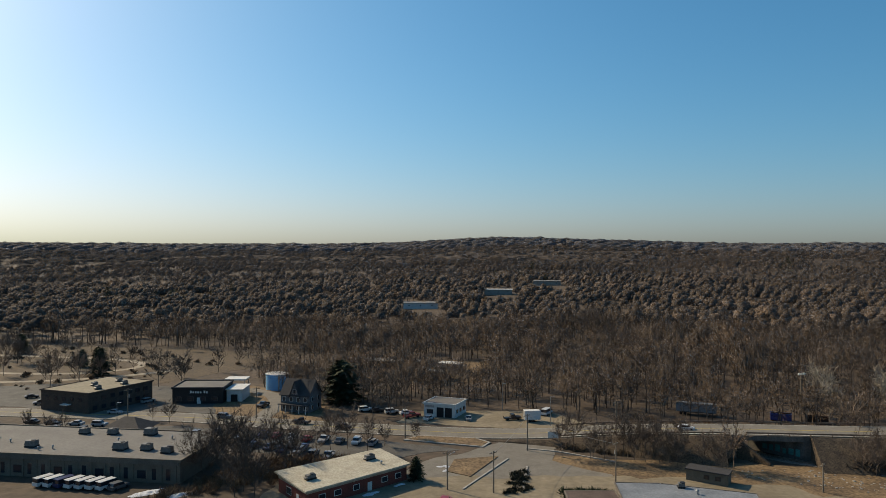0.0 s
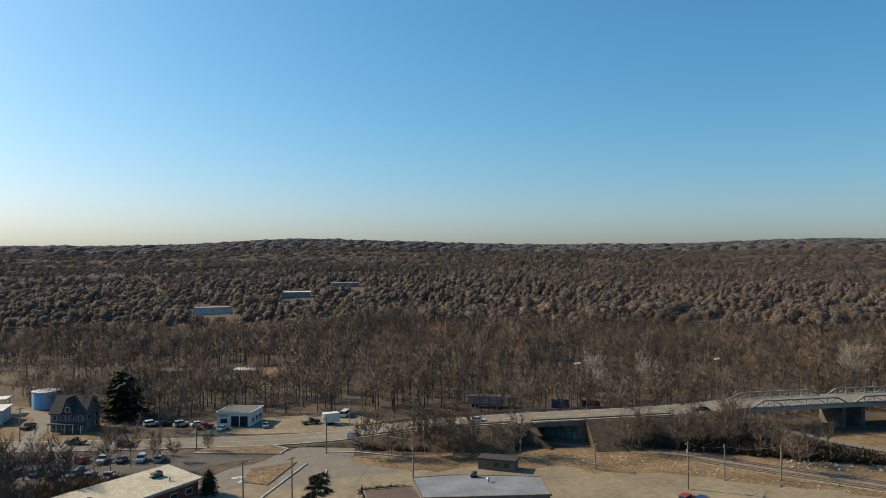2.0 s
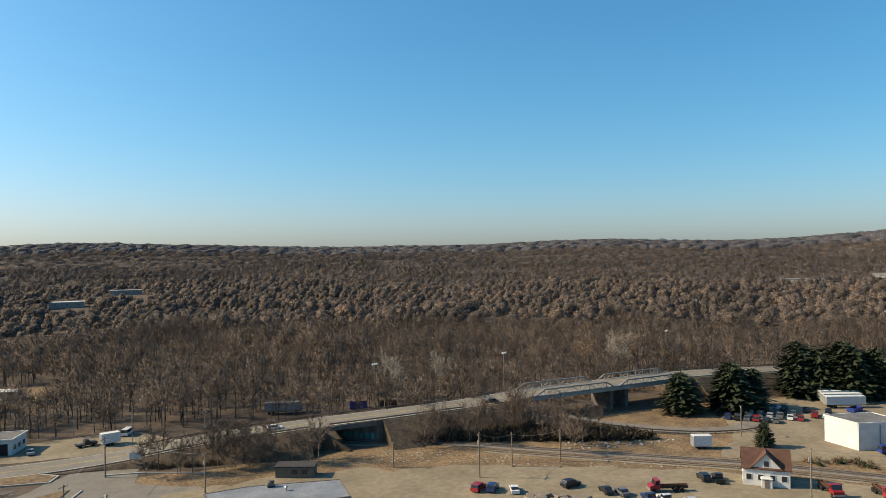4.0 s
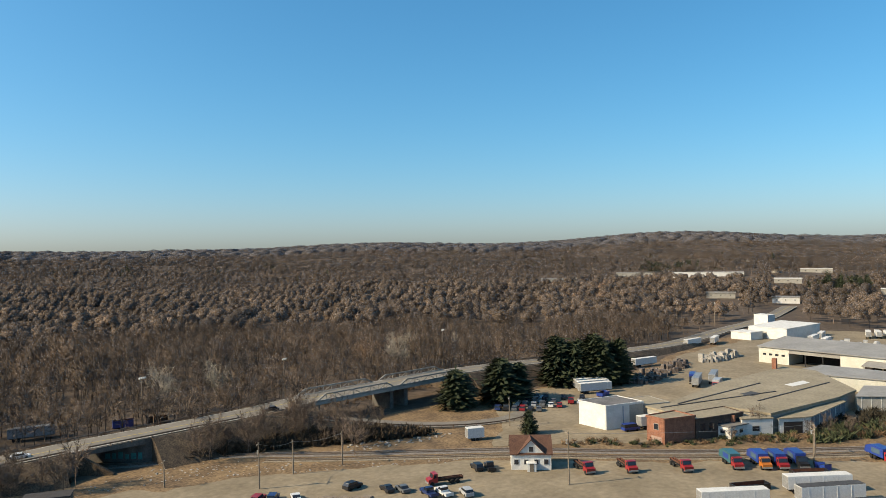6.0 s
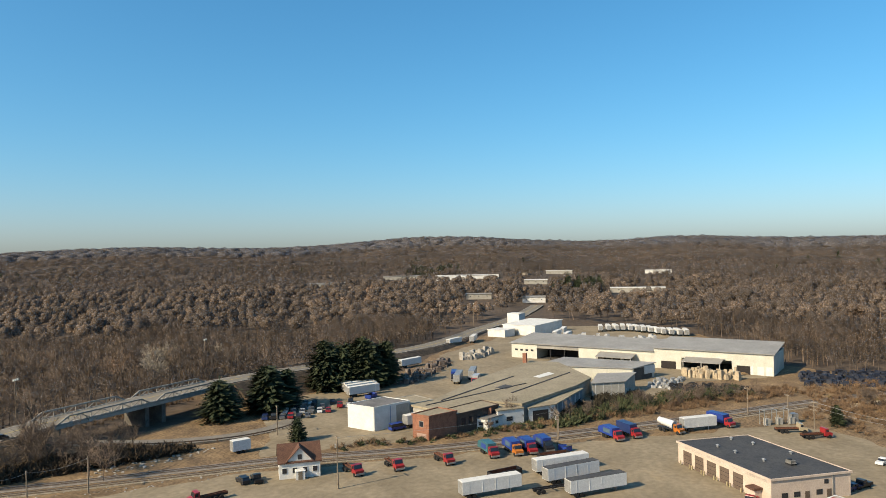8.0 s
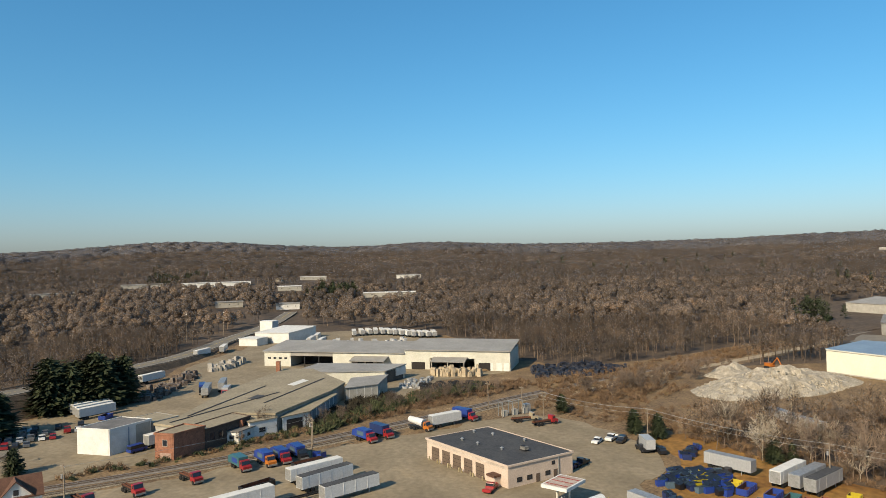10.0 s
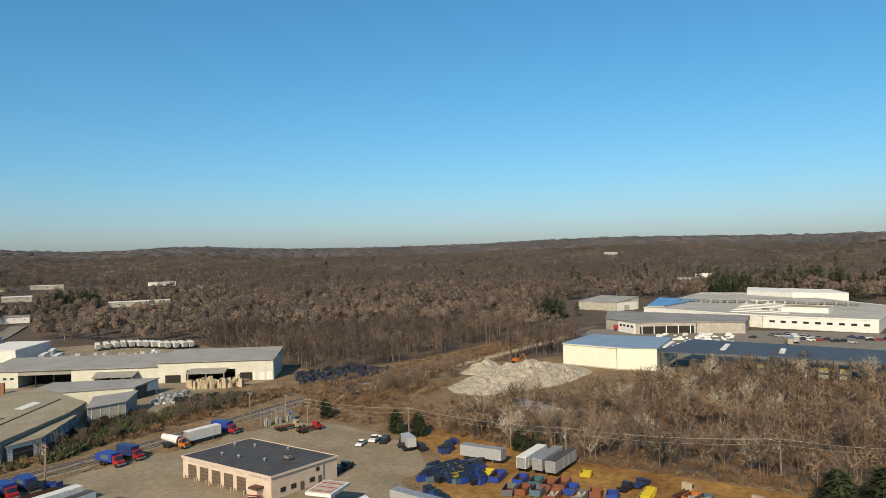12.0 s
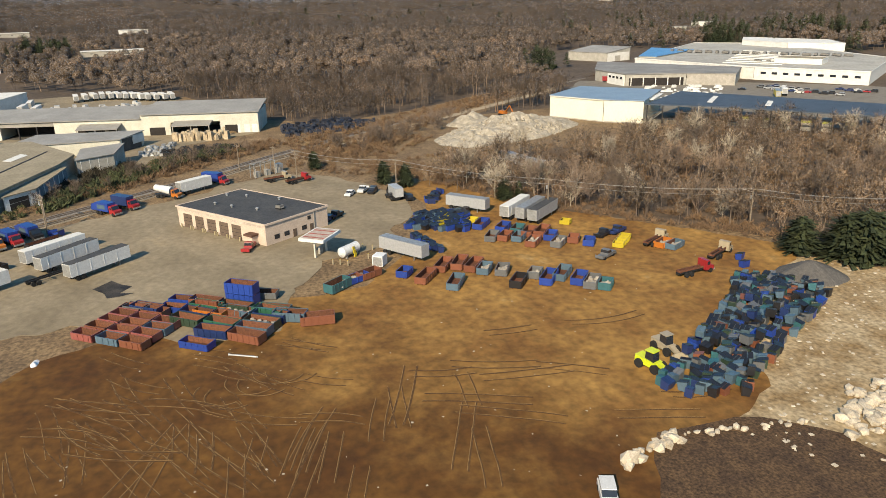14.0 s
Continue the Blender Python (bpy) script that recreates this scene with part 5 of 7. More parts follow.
part("roof", Shape().slab(OF, 8.0, [8.5, 8.5, 8.5, 9.6, 9.6]), mat("dark_slate_roof", (0.075, 0.095, 0.125), (0.055, 0.07, 0.09), 0.6, 5, 0.1), of)
for k, (a, b) in enumerate((((285, -181), (262, -199)), ((268, -199), (247, -214)), ((250, -214), (230, -233)))):
    part("skylight", ribbon([(*a, 8.95), (a[0] + 14, a[1] - 14, 9.4)], 2.2, 0.3), M["white"], of)
for line in (((276.5, -174), (256, -199.4)), ((256, -199.4), (213.5, -236))):
    p, d, l = edge(*line)
    n = int(l / 5.5)
    for k in range(n + 1):
        q = p + d * (l * k / n)
        part("column", Shape().box(q.x, q.y, -0.1, 0.45, 0.45, 8.1, math.degrees(math.atan2(d.y, d.x))), M["blacksteel"], of)
        if k < n:
            e = p + d * (l * (k + 1) / n)
            for z in (2.6, 5.4):
                part("beam", Shape().tube((q.x, q.y, z), (e.x, e.y, z), 0.16, sides=4), M["blacksteel"], of)
            if k % 3 == 0:
                part("brace", Shape().tube((q.x, q.y, 0.2), (e.x, e.y, 5.4), 0.14, sides=4), M["metal"], of)
hv = mat("yellow_green_sheeting", (0.34, 0.36, 0.07), (0.22, 0.23, 0.07), 0.7, 1.5, 0.1)
for k in range(6):
    a = Vector((254, -203)) + (Vector((216, -237)) - Vector((254, -203))) * (k + 0.3) / 6.5
    ob = thing("material_stack", "stack of yellow wrapped building material inside the frame", "stack", pose(a.x + 3, a.y - 3, 0, 0, 0, -138), "wrapped stacks")
    part("bundle", Shape().box(0, 0, 0, 4.2, 2.6, 3.2, 0, 0.95), M["greywall"], ob)
    part("cover", Shape().box(0, 0, 3.2, 4.0, 2.4, 0.9, 0, 0.9), hv, ob)
# dark roofed loading hall
PL = [(431, -231), (397, -233.5), (386, -268.5), (371, -292), (400, -318), (478, -258)]
pl = building("loading_hall", "wide grey-roofed loading hall with a front painted as a shaded opening", PL, 6.8, M["greywall"], mat("warm_grey_roof", (0.30, 0.29, 0.275), None, 0.8, 12, 0.06), 0.5, 0, 0.5)
# the closed wall gets the loading front's inner shade as near-black colour
panel(pl, "bay_door", PL[1], PL[2], 2, 33, 0, 4.6, M["shadeblack"], 0.06, "long near-black panel painted as a shaded loading opening")
for k in range(5):
    panel(pl, "pillar", PL[1], PL[2], 3 + 7.4 * k, 0.5, 0, 4.8, M["white"], 0.3)
panel(pl, "wall_band", PL[2], PL[3], 0.3, 27, 0.0, 6.6, M["concrete"], 0.05)
panel(pl, "white_office", PL[0], PL[1], 16, 17, 0, 6.4, M["white"], 1.2)
for k in range(4):
    panel(pl, "window", PL[0], PL[1], 17.5 + 4 * k, 2.4, 3.8, 1.3, M["glass"], 1.26)
wp = building("white_plant", "huge white flat-roofed plant with rooftop ducts", [(391, -321), (338, -358), (400, -440), (560, -470), (598, -420), (482, -290)], 7.4, M["white"], mat("pale_plant_roof", (0.47, 0.45, 0.40), (0.36, 0.345, 0.31), 0.85, 16, 0.1), 0.2, 0.5)
for k in range(9):
    panel(wp, "window", (391, -321), (338, -358), 4 + 6.6 * k, 3.2, 3.8, 1.4, M["glass"], 0.06)
building("rooftop_hall", "tall white hall rising behind the plant", [(556, -440), (508, -447), (480, -478), (520, -500), (590, -468)], 11.5, M["white"], M["white"], 0.1, 0.2)
building("rooftop_block", "white upper block on the plant", [(408, -350), (384, -366), (396, -382), (420, -366)], 10.8, M["white"], M["tanroof"], 0.1, 0.2)
building("blue_roof_hall", "hall with a bright blue metal roof beside the plant", [(488, -297), (479, -306), (520, -366), (556, -350)], 8.6, M["greywall"], mat("bright_blue_roof", (0.12, 0.33, 0.62), None, 0.4, 6, 0.05, 0.1), 0.3)
for k in range(34):
    u, v = (k * 0.618) % 1, (k * 0.381 + 0.11) % 1
    x, y = 410 + 110 * u, -345 - 85 * v + 10 * u
    roof_unit(x, y, 7.9, 3.0 + 3 * v, 2.2, 1.1 + 0.6 * u, 40 + 90 * (k % 2), "pale rooftop duct unit on the plant")
for k in range(9):
    a = Vector((395, -345)) + Vector((9.5, -8)) * k
    part("skylight", ribbon([(a.x, a.y, 8.25), (a.x + 30, a.y + 22 - 1.5 * k, 8.25)], 1.6, 0.5), M["white"], wp)
# barn
BN = [(569, -279), (538, -298), (545, -323), (578, -306)]
bn = building("barn_hall", "large grey metal barn hall with white end", BN, 7.5, M["greywall"], M["steelroof"], 0.5, 0, 0.3, [7.5, 7.5, 11, 11])
panel(bn, "white_end", BN[1], BN[2], 0.5, 24, 0, 7.4, M["white"], 0.06)
panel(bn, "door", BN[1], BN[2], 9, 6, 0, 5, M["greywall"], 0.1)

# ---- vehicles ----
M["tyre"] = mat("tyre_rubber", (0.022, 0.022, 0.022), None, 0.85, 0.4, 0.15)
PAINT = {k: mat("paint_" + k, c, tuple(v * 0.85 for v in c), 0.35, 0.6, 0.08, 0.0, 0, spread=0.12, spec=0.5) for k, c in {
    "white": (0.78, 0.78, 0.76), "black": (0.02, 0.02, 0.023), "silver": (0.42, 0.43, 0.44), "grey": (0.14, 0.145, 0.15), "red": (0.36, 0.025, 0.03), "blue": (0.02, 0.06, 0.30),
    "navy": (0.02, 0.04, 0.13), "green": (0.03, 0.13, 0.08), "teal": (0.04, 0.14, 0.16), "steelblue": (0.09, 0.15, 0.20), "rust": (0.23, 0.085, 0.05), "orange": (0.55, 0.17, 0.03), "yellow": (0.55, 0.43, 0.04),
    "lime": (0.62, 0.72, 0.04), "tan": (0.42, 0.35, 0.24), "maroon": (0.33, 0.10, 0.085), "darkgreen": (0.035, 0.06, 0.04)}.items()}
M["rusty"] = mat("rusted_steel", (0.17, 0.066, 0.036), (0.10, 0.042, 0.026), 0.85, 0.8, 0.25, spread=0.25)
BUILT = {}


def place(key, make, m):
    """The first of a kind is built, the next ones are copies with their own pose."""
    if key in BUILT:
        return copy_thing(BUILT[key], m)
    BUILT[key] = make()
    BUILT[key].matrix_basis = m
    return BUILT[key]


def wheel(t, x, y, r=0.34, w=0.24):
    part("wheel", Shape().tube((x, y - w / 2, r), (x, y + w / 2, r), r, sides=12), M["tyre"], t)


OUTLINE = {"sedan": ([(-2.3, 0.3), (2.3, 0.3), (2.3, 0.65), (2.1, 0.85), (1.1, 0.95), (-1.7, 0.98), (-2.25, 0.92)], [(1.0, 0.94), (0.35, 1.42), (-1.0, 1.45), (-1.75, 0.97)], 1.8),
           "suv": ([(-2.35, 0.35), (2.35, 0.35), (2.35, 0.85), (2.2, 1.0), (1.2, 1.08), (-2.3, 1.1)], [(1.15, 1.07), (0.55, 1.68), (-1.9, 1.72), (-2.25, 1.09)], 1.9),
           "van": ([(-2.7, 0.4), (2.7, 0.4), (2.7, 0.95), (2.3, 1.15), (-2.7, 1.2)], [(2.25, 1.14), (1.55, 2.1), (-2.6, 2.15), (-2.68, 1.19)], 2.0),
           "pickup": ([(-2.8, 0.45), (2.8, 0.45), (2.8, 1.0), (2.6, 1.12), (1.2, 1.18), (-0.6, 1.18), (-0.62, 0.8), (-2.7, 0.8), (-2.72, 1.15), (-2.8, 1.15)], [(1.15, 1.17), (0.6, 1.82), (-0.5, 1.84), (-0.6, 1.17)], 1.95)}


def make_car(kind, colour):
    body, top, w = OUTLINE[kind]
    t = thing("van" if kind == "van" else "pickup_truck" if kind == "pickup" else "car", {"sedan": "%s saloon car parked on tarmac", "suv": "%s estate car parked on tarmac", "van": "%s van parked with others in a row", "pickup": "%s pickup truck parked in the open"}[kind] % colour, "van" if kind == "van" else "car")
    part("body", Shape().profile(body, -w / 2, w / 2), PAINT[colour], t)
    inset = [(x * 0.97, z) for x, z in top]
    part("cabin", Shape().profile(inset, -w / 2 + 0.1, w / 2 - 0.1), M["glass"], t)
    zt = max(z for _, z in top)
    xs = [x for x, z in top if z > zt - 0.1]
    part("roof", Shape().profile([(min(xs) - 0.05, zt - 0.04), (max(xs) + 0.05, zt - 0.07), (max(xs), zt + 0.03), (min(xs), zt + 0.05)], -w / 2 + 0.08, w / 2 - 0.08), PAINT[colour], t)
    for x in (-0.62 * abs(body[0][0]), 0.62 * abs(body[0][0])):
        for y in (-w / 2 + 0.1, w / 2 - 0.1):
            wheel(t, x, y, 0.36 if kind != "sedan" else 0.32)
    return t


def car(kind, colour, x, y, turn, z=0.1, group="parked cars"):
    ob = place(("car", kind, colour), lambda: make_car(kind, colour), pose(x, y, z, 0, 0, turn))
    ob["group"] = group
    return ob


def make_trailer(colour, length, roof):
    t = thing("semi_trailer", "long %s box trailer on its own wheels" % colour, "trailer", group="box trailers")
    w, h0, h = 2.6, 1.15, 2.75
    part("box", Shape().box(0, 0, h0, length, w, h), PAINT[colour], t)
    part("roof", Shape().box(0, 0, h0 + h, length - 0.1, w - 0.1, 0.05), roof, t)
    for k in range(int(length / 3.2)):
        for y in (-w / 2, w / 2):
            part("rib", Shape().box(-length / 2 + 1.6 + 3.2 * k, y, h0 + 0.1, 0.12, 0.08, h - 0.2), PAINT[colour], t)
    part("frame", Shape().box(0, 0, h0 - 0.3, length - 1, 1.1, 0.3), M["blacksteel"], t)
    for x in (-length / 2 + 1.6, -length / 2 + 2.9):
        for y in (-1.05, 1.05):
            wheel(t, x, y, 0.5, 0.5)
    for y in (-0.8, 0.8):
        part("landing_leg", Shape().box(length / 2 - 2.6, y, 0, 0.18, 0.18, h0 - 0.2), M["metal"], t)
    part("door", Shape().box(-length / 2 - 0.02, 0, h0 + 0.1, 0.06, w - 0.2, h - 0.2), M["metal"], t)
    return t


def trailer(colour, x, y, turn, length=15.0, dark=False, z=0.1):
    return place(("trailer", colour, length, dark), lambda: make_trailer(colour, length, M["black"] if dark else M["white"] if colour == "white" else M["metal"]), pose(x, y, z, 0, 0, turn))


def between(a, b):
    """Middle and heading of a line on the ground."""
    return (a[0] + b[0]) / 2, (a[1] + b[1]) / 2, math.degrees(math.atan2(b[1] - a[1], b[0] - a[0]))


def make_truck(cab, load, kind):
    t = thing("truck", {"refuse": "%s refuse truck with a %s cab" % (load, cab), "hook": "%s roll-off truck with a bare hoist frame" % cab, "box": "%s truck with a %s box body" % (cab, load), "mixer": "%s mixer truck with a %s drum" % (cab, load)}[kind], "truck", group="yard trucks")
    part("chassis", Shape().box(-0.4, 0, 0.75, 8.2, 1.0, 0.35), M["blacksteel"], t)
    c = part("cab", Shape().profile([(2.0, 0.7), (4.2, 0.6), (4.25, 1.5), (3.3, 1.75), (3.0, 2.75), (2.0, 2.8)], -1.15, 1.15), PAINT[cab], t)
    part("windscreen", Shape().profile([(3.32, 1.78), (3.37, 1.8), (3.08, 2.65), (3.02, 2.65)], -1.0, 1.0), M["glass"], c)
    part("side_glass", Shape().box(2.7, 0, 1.8, 0.7, 2.34, 0.7), M["glass"], c)
    part("bumper", Shape().box(4.3, 0, 0.5, 0.2, 2.4, 0.4), M["metal"], t)
    for x in (3.4, -1.6, -2.9):
        for y in (-0.98, 0.98):
            wheel(t, x, y, 0.52, 0.45)
    if kind == "refuse":
        part("hopper", Shape().profile([(-4.6, 1.2), (1.8, 1.1), (1.8, 3.4), (-3.0, 3.5), (-4.3, 2.9)], -1.25, 1.25), PAINT[load], t)
        part("side_panel", Shape().box(-1.0, 0, 1.7, 3.2, 2.56, 1.2), PAINT["blue" if load != "blue" else "steelblue"], t)
        part("tailgate", Shape().profile([(-5.4, 1.2), (-4.6, 1.0), (-4.3, 3.0), (-5.0, 2.7)], -1.2, 1.2), PAINT[load], t)
    elif kind == "box":
        part("box", Shape().box(-1.4, 0, 1.15, 6.4, 2.5, 2.5), PAINT[load], t)
    elif kind == "mixer":
        part("drum", Shape().tube((-4.2, 0, 2.9), (1.4, 0, 2.2), 0.9, 1.25, 14), PAINT[load], t)
    else:
        for y in (-0.45, 0.45):
            part("hoist_rail", Shape().box(-1.2, y, 1.15, 6.6, 0.22, 0.35), M["rusty"], t)
        part("cross_member", Shape().box(-4.2, 0, 1.1, 0.3, 1.4, 0.3).box(0.5, 0, 1.1, 0.3, 1.3, 0.3), M["rusty"], t)
    return t


def truck(cab, load, kind, x, y, turn, z=0.1):
    return place(("truck", cab, load, kind), lambda: make_truck(cab, load, kind), pose(x, y, z, 0, 0, turn))


def make_rolloff(colour, length, high, full):
    t = thing("roll_off_container", "%s open-top steel roll-off container with %s" % ({"steelblue": "blue-grey", "maroon": "faded red"}.get(colour, colour), "rubble inside" if full else "a rusty inside"), "container", group="roll-off containers")
    w = 2.4
    part("floor", Shape().box(0, 0, 0.15, length, w, 0.12), M["rusty"], t)
    for y, s in ((-w / 2, -1), (w / 2, 1)):
        p = part("side_wall", Shape().box(0, y, 0.15, length, 0.1, high), PAINT[colour], t)
        part("liner", Shape().box(0, y - s * 0.075, 0.28, length - 0.2, 0.05, high - 0.2), M["rusty"], p)
        for k in range(int(length / 1.2)):
            part("rib", Shape().box(-length / 2 + 0.6 + 1.2 * k, y + s * 0.09, 0.2, 0.14, 0.09, high - 0.1), PAINT[colour], p)
    for x in (-length / 2, length / 2):
        part("end_wall", Shape().box(x, 0, 0.15, 0.1, w - 0.12, high), PAINT[colour], t)
    for y in (-0.5, 0.5):
        part("skid", Shape().box(0, y, 0, length + 0.2, 0.16, 0.16), M["rusty"], t)
    if full:
        s, rng = Shape(), random.Random(int(length * 10))
        for k in range(16):
            s.box(rng.uniform(-length / 2 + 0.5, length / 2 - 0.5), rng.uniform(-0.8, 0.8), high * 0.35, rng.uniform(0.4, 1.3), rng.uniform(0.3, 0.9), rng.uniform(0.2, 0.7), rng.uniform(0, 180), 0.7)
        part("rubble", s, M["concrete"], t)
    return t


def rolloff(colour, x, y, turn, length=6.2, high=1.5, full=False, z=0.1):
    return place(("roll", colour, length, high, full), lambda: make_rolloff(colour, length, high, full), pose(x, y, z, 0, 0, turn))


def make_bin(colour, w, lid):
    t = thing("dumpster", "%s steel waste bin with %s lids" % ({"steelblue": "blue-grey", "darkgreen": "dark green"}.get(colour, colour), lid), "waste bin", group="stored waste bins")
    s = Shape().profile([(-0.6, 0.0), (0.5, 0.0), (0.75, 1.0), (0.75, 1.15), (-0.65, 1.5), (-0.65, 0.9)], -w / 2, w / 2)
    part("body", s, PAINT[colour], t)
    for k in (-1, 1):
        part("lid", Shape().profile([(0.8, 1.17), (0.8, 1.23), (-0.7, 1.59), (-0.7, 1.53)], k * w / 4 - w / 4 + 0.04, k * w / 4 + w / 4 - 0.04), PAINT["black"] if lid == "black" else PAINT[colour], t)
    return t


def bin_at(colour, x, y, turn, w=1.8, lid="black", z=0.06, lean=0.0):
    return place(("bin", colour, w, lid), lambda: make_bin(colour, w, lid), pose(x, y, z, lean, 0, turn))


rng = random.Random(5)
# vans in front of the long building
for k in range(8):
    x, y = -92 + 2.6 * k, 166.6 - 0.42 * k
    car("van" if k < 7 else "suv", "navy" if k == 2 else "white" if k < 7 else "grey", x, y, 62, 0.02, "row of vans")
# car parks
COLOURS = ["white", "black", "silver", "grey", "red", "navy", "black", "grey", "black"]
for row, (a, b, n, turn) in enumerate((((-120, 214), (-72, 209), 12, 80), ((-66, 212), (-20, 200), 11, 80), ((-62, 202), (-38, 196), 7, 85), ((-52, 198), (-30, 187), 6, 80),
                                       ((-150, 262), (-141, 252), 4, 30), ((-104, 255), (-98, 252), 3, 60), ((-70, 250), (-62, 248), 2, 70), ((-136, 225), (-98, 220), 6, -8))):
    for k in range(n):
        if rng.random() < 0.2:
            continue
        u = k / max(1, n - 1)
        car(rng.choice(["sedan", "suv", "sedan", "pickup"]), rng.choice(COLOURS), a[0] + (b[0] - a[0]) * u + rng.uniform(-0.4, 0.4), a[1] + (b[1] - a[1]) * u + rng.uniform(-0.5, 0.5), turn + rng.uniform(-4, 4) + 180 * (k % 2), 0.07)
for kind, colour, x, y, turn in (("sedan", "white", -12, 236.5, 20), ("suv", "silver", -17, 238, 25), ("sedan", "black", -22, 240, 20), ("pickup", "red", -10, 232, 30), ("sedan", "silver", 8, 229, 95), ("suv", "white", -26, 241, 20), ("pickup", "black", 22, 229, 10),
                                 ("sedan", "red", 29, 236, 70), ("sedan", "black", 31, 237, 70), ("van", "white", 34, 236, 60), ("sedan", "white", -4.5, 229, 60)):
    car(kind, colour, x, y, turn, 0.08)
bt = place(("boxtrail",), lambda: make_trailer("white", 5.0, M["white"]), pose(28, 227, -0.35, 0, 0, 8))
bt["label"] = "short white box trailer parked by the garage"
for kind, colour, x, y, turn, z in (("sedan", "white", 66, 195.5, -18, 5.3), ("sedan", "black", 131, 182.5, 150, 6.9), ("suv", "grey", -70, 230.5, -14, 0.17), ("pickup", "black", -44, 223.5, 165, 0.17), ("sedan", "silver", -108, 237, -8, 0.17),
                                    ("suv", "black", -30, 217.0, -14, 0.17)):
    car(kind, colour, x, y, turn, z, "cars on the main road")
car("pickup", "white", -31.5, 151.0, 140, 0.06)
car("suv", "red", 0.5, 153.5, 75, 0.08)
# works car park by the pines
for row in range(4):
    a, b = Vector((197 + 7.5 * row, 146 + 1.0 * row)), Vector((207 + 7.5 * row, 129.5 - 0.3 * row))
    for k in range(8):
        if rng.random() < 0.15:
            continue
        q = a + (b - a) * k / 7
        car(rng.choice(["sedan", "suv", "sedan", "pickup"]), rng.choice(COLOURS), q.x, q.y, 28 + rng.uniform(-4, 4), 0.1)
# cars in the front yard
for kind, colour, x, y, turn in (("suv", "navy", 95.5, 133, 40), ("sedan", "white", 99, 129.5, 60), ("suv", "red", 93, 135, 30), ("suv", "black", 111.8, 125, 0), ("sedan", "black", 115.5, 117.5, 70), ("sedan", "grey", 117.6, 114.6, 70),
                                 ("pickup", "black", 142.5, 108.5, 50), ("suv", "black", 140.5, 111, 60), ("pickup", "white", 121.5, 105.6, 70), ("pickup", "navy", 119.3, 108, 70), ("suv", "silver", 124.5, 101.5, 60)):
    car(kind, colour, x, y, turn)
for kind, colour, x, y, turn in (("sedan", "white", 203.3, -31.2, 150), ("pickup", "white", 206, -35.6, 150), ("suv", "black", 203.6, -38, 150), ("pickup", "black", 194.8, -41.8, 10), ("suv", "black", 193, -46, 10), ("pickup", "black", 182.5, -23.8, -40), ("sedan", "navy", 180.6, -22, -40), ("pickup", "red", 163.7, -0.9, -20)):
    car(kind, colour, x, y, turn)
car("suv", "white", 60.3, -36.6, 160, 0.13)
# trucks along the tracks
for cab, load, kind, x, y, turn in (("red", "red", "hook", 155.8, 89.8, -125), ("red", "red", "hook", 163, 82, -130), ("red", "red", "hook", 171.5, 71.8, -130), ("red", "teal", "refuse", 181.0, 62.6, -138), ("orange", "blue", "refuse", 185.0, 57.2, -140), ("red", "blue", "refuse", 187.4, 53.8, -142),
                                    ("black", "blue", "refuse", 190.8, 50.2, -142), ("red", "blue", "refuse", 207.0, 34.6, -135), ("red", "navy", "box", 211.6, 30.4, -135), ("orange", "white", "mixer", 219.5, 19.8, -125), ("red", "blue", "box", 231.8, 6.2, -130),
                                    ("tan", "tan", "hook", 229, -12.5, -70), ("red", "red", "hook", 224.5, -18.5, -60), ("black", "silver", "box", 196.5, -43, 5), ("red", "red", "hook", 127.5, 110.5, 150), ("red", "red", "hook", 117.2, -87.5, -80), ("tan", "tan", "hook", 124.6, -99, -60),
                                    ("tan", "tan", "hook", 136.5, -90.5, -60), ("red", "silver", "box", 274, 100, -170), ("black", "blue", "box", 281, 112, -160)):
    truck(cab, load, kind, x, y, turn, 0.06 if x < 140 and y < -60 else 0.1)
bin_at("blue", 192.2, 45.6, 20, 2.2)
bin_at("blue", 190.6, 43.8, 60, 2.2)
bin_at("blue", 121.3, -101.7, 30, 1.8, "black", 0.06)
bin_at("blue", 117.2, -99.6, 10)
# trailers parked in the yard
for a, b, dark in (((167.8, 46.9), (178.1, 36.2), False), ((161.8, 42.9), (173.2, 32.6), True), ((155.3, 36.0), (165.6, 25.3), True), ((146.8, 58), (157.4, 47.2), False)):
    x, y, turn = between(a, b)
    trailer("white", x, y, turn, 14.5, dark)
for a, b in (((180.2, 49.5), (187, 42)), ((160.5, 57.6), (170.8, 49.4))):
    x, y, turn = between(a, b)
    rolloff("black", x, y, turn, 8.5, 1.3)
ch = thing("trailer_chassis", "bare black container chassis trailer", "trailer", pose(158.2, 40.2, 0.1, 0, 0, -50))
for y in (-0.5, 0.5):
    part("beam", Shape().box(0, y, 0.9, 9, 0.2, 0.3), M["blacksteel"], ch)
for x in (-3.6, -2.4):
    for y in (-1, 1):
        wheel(ch, x, y, 0.5, 0.4)
part("cross_member", Shape().box(3.6, 0, 0.85, 0.3, 1.8, 0.2).box(0, 0, 0.85, 0.3, 1.8, 0.2), M["blacksteel"], ch)
for a, b, n in (((164.3, -64.2), (173.3, -73.8), 0), ((161.6, -67.3), (170.4, -77.0), 1), ((158.8, -69.5), (167.4, -79.2), 2)):
    x, y, turn = between(a, b)
    trailer("silver" if n else "white", x, y, turn, 13.0, n == 2, 0.06)
x, y, turn = between((181, -54.8), (172.8, -62.4))
trailer("silver", x, y, turn, 12.0, False, 0.06)
x, y, turn = between((152.4, -30.2), (142.2, -37.4))
trailer("silver", x, y, turn, 12.5)
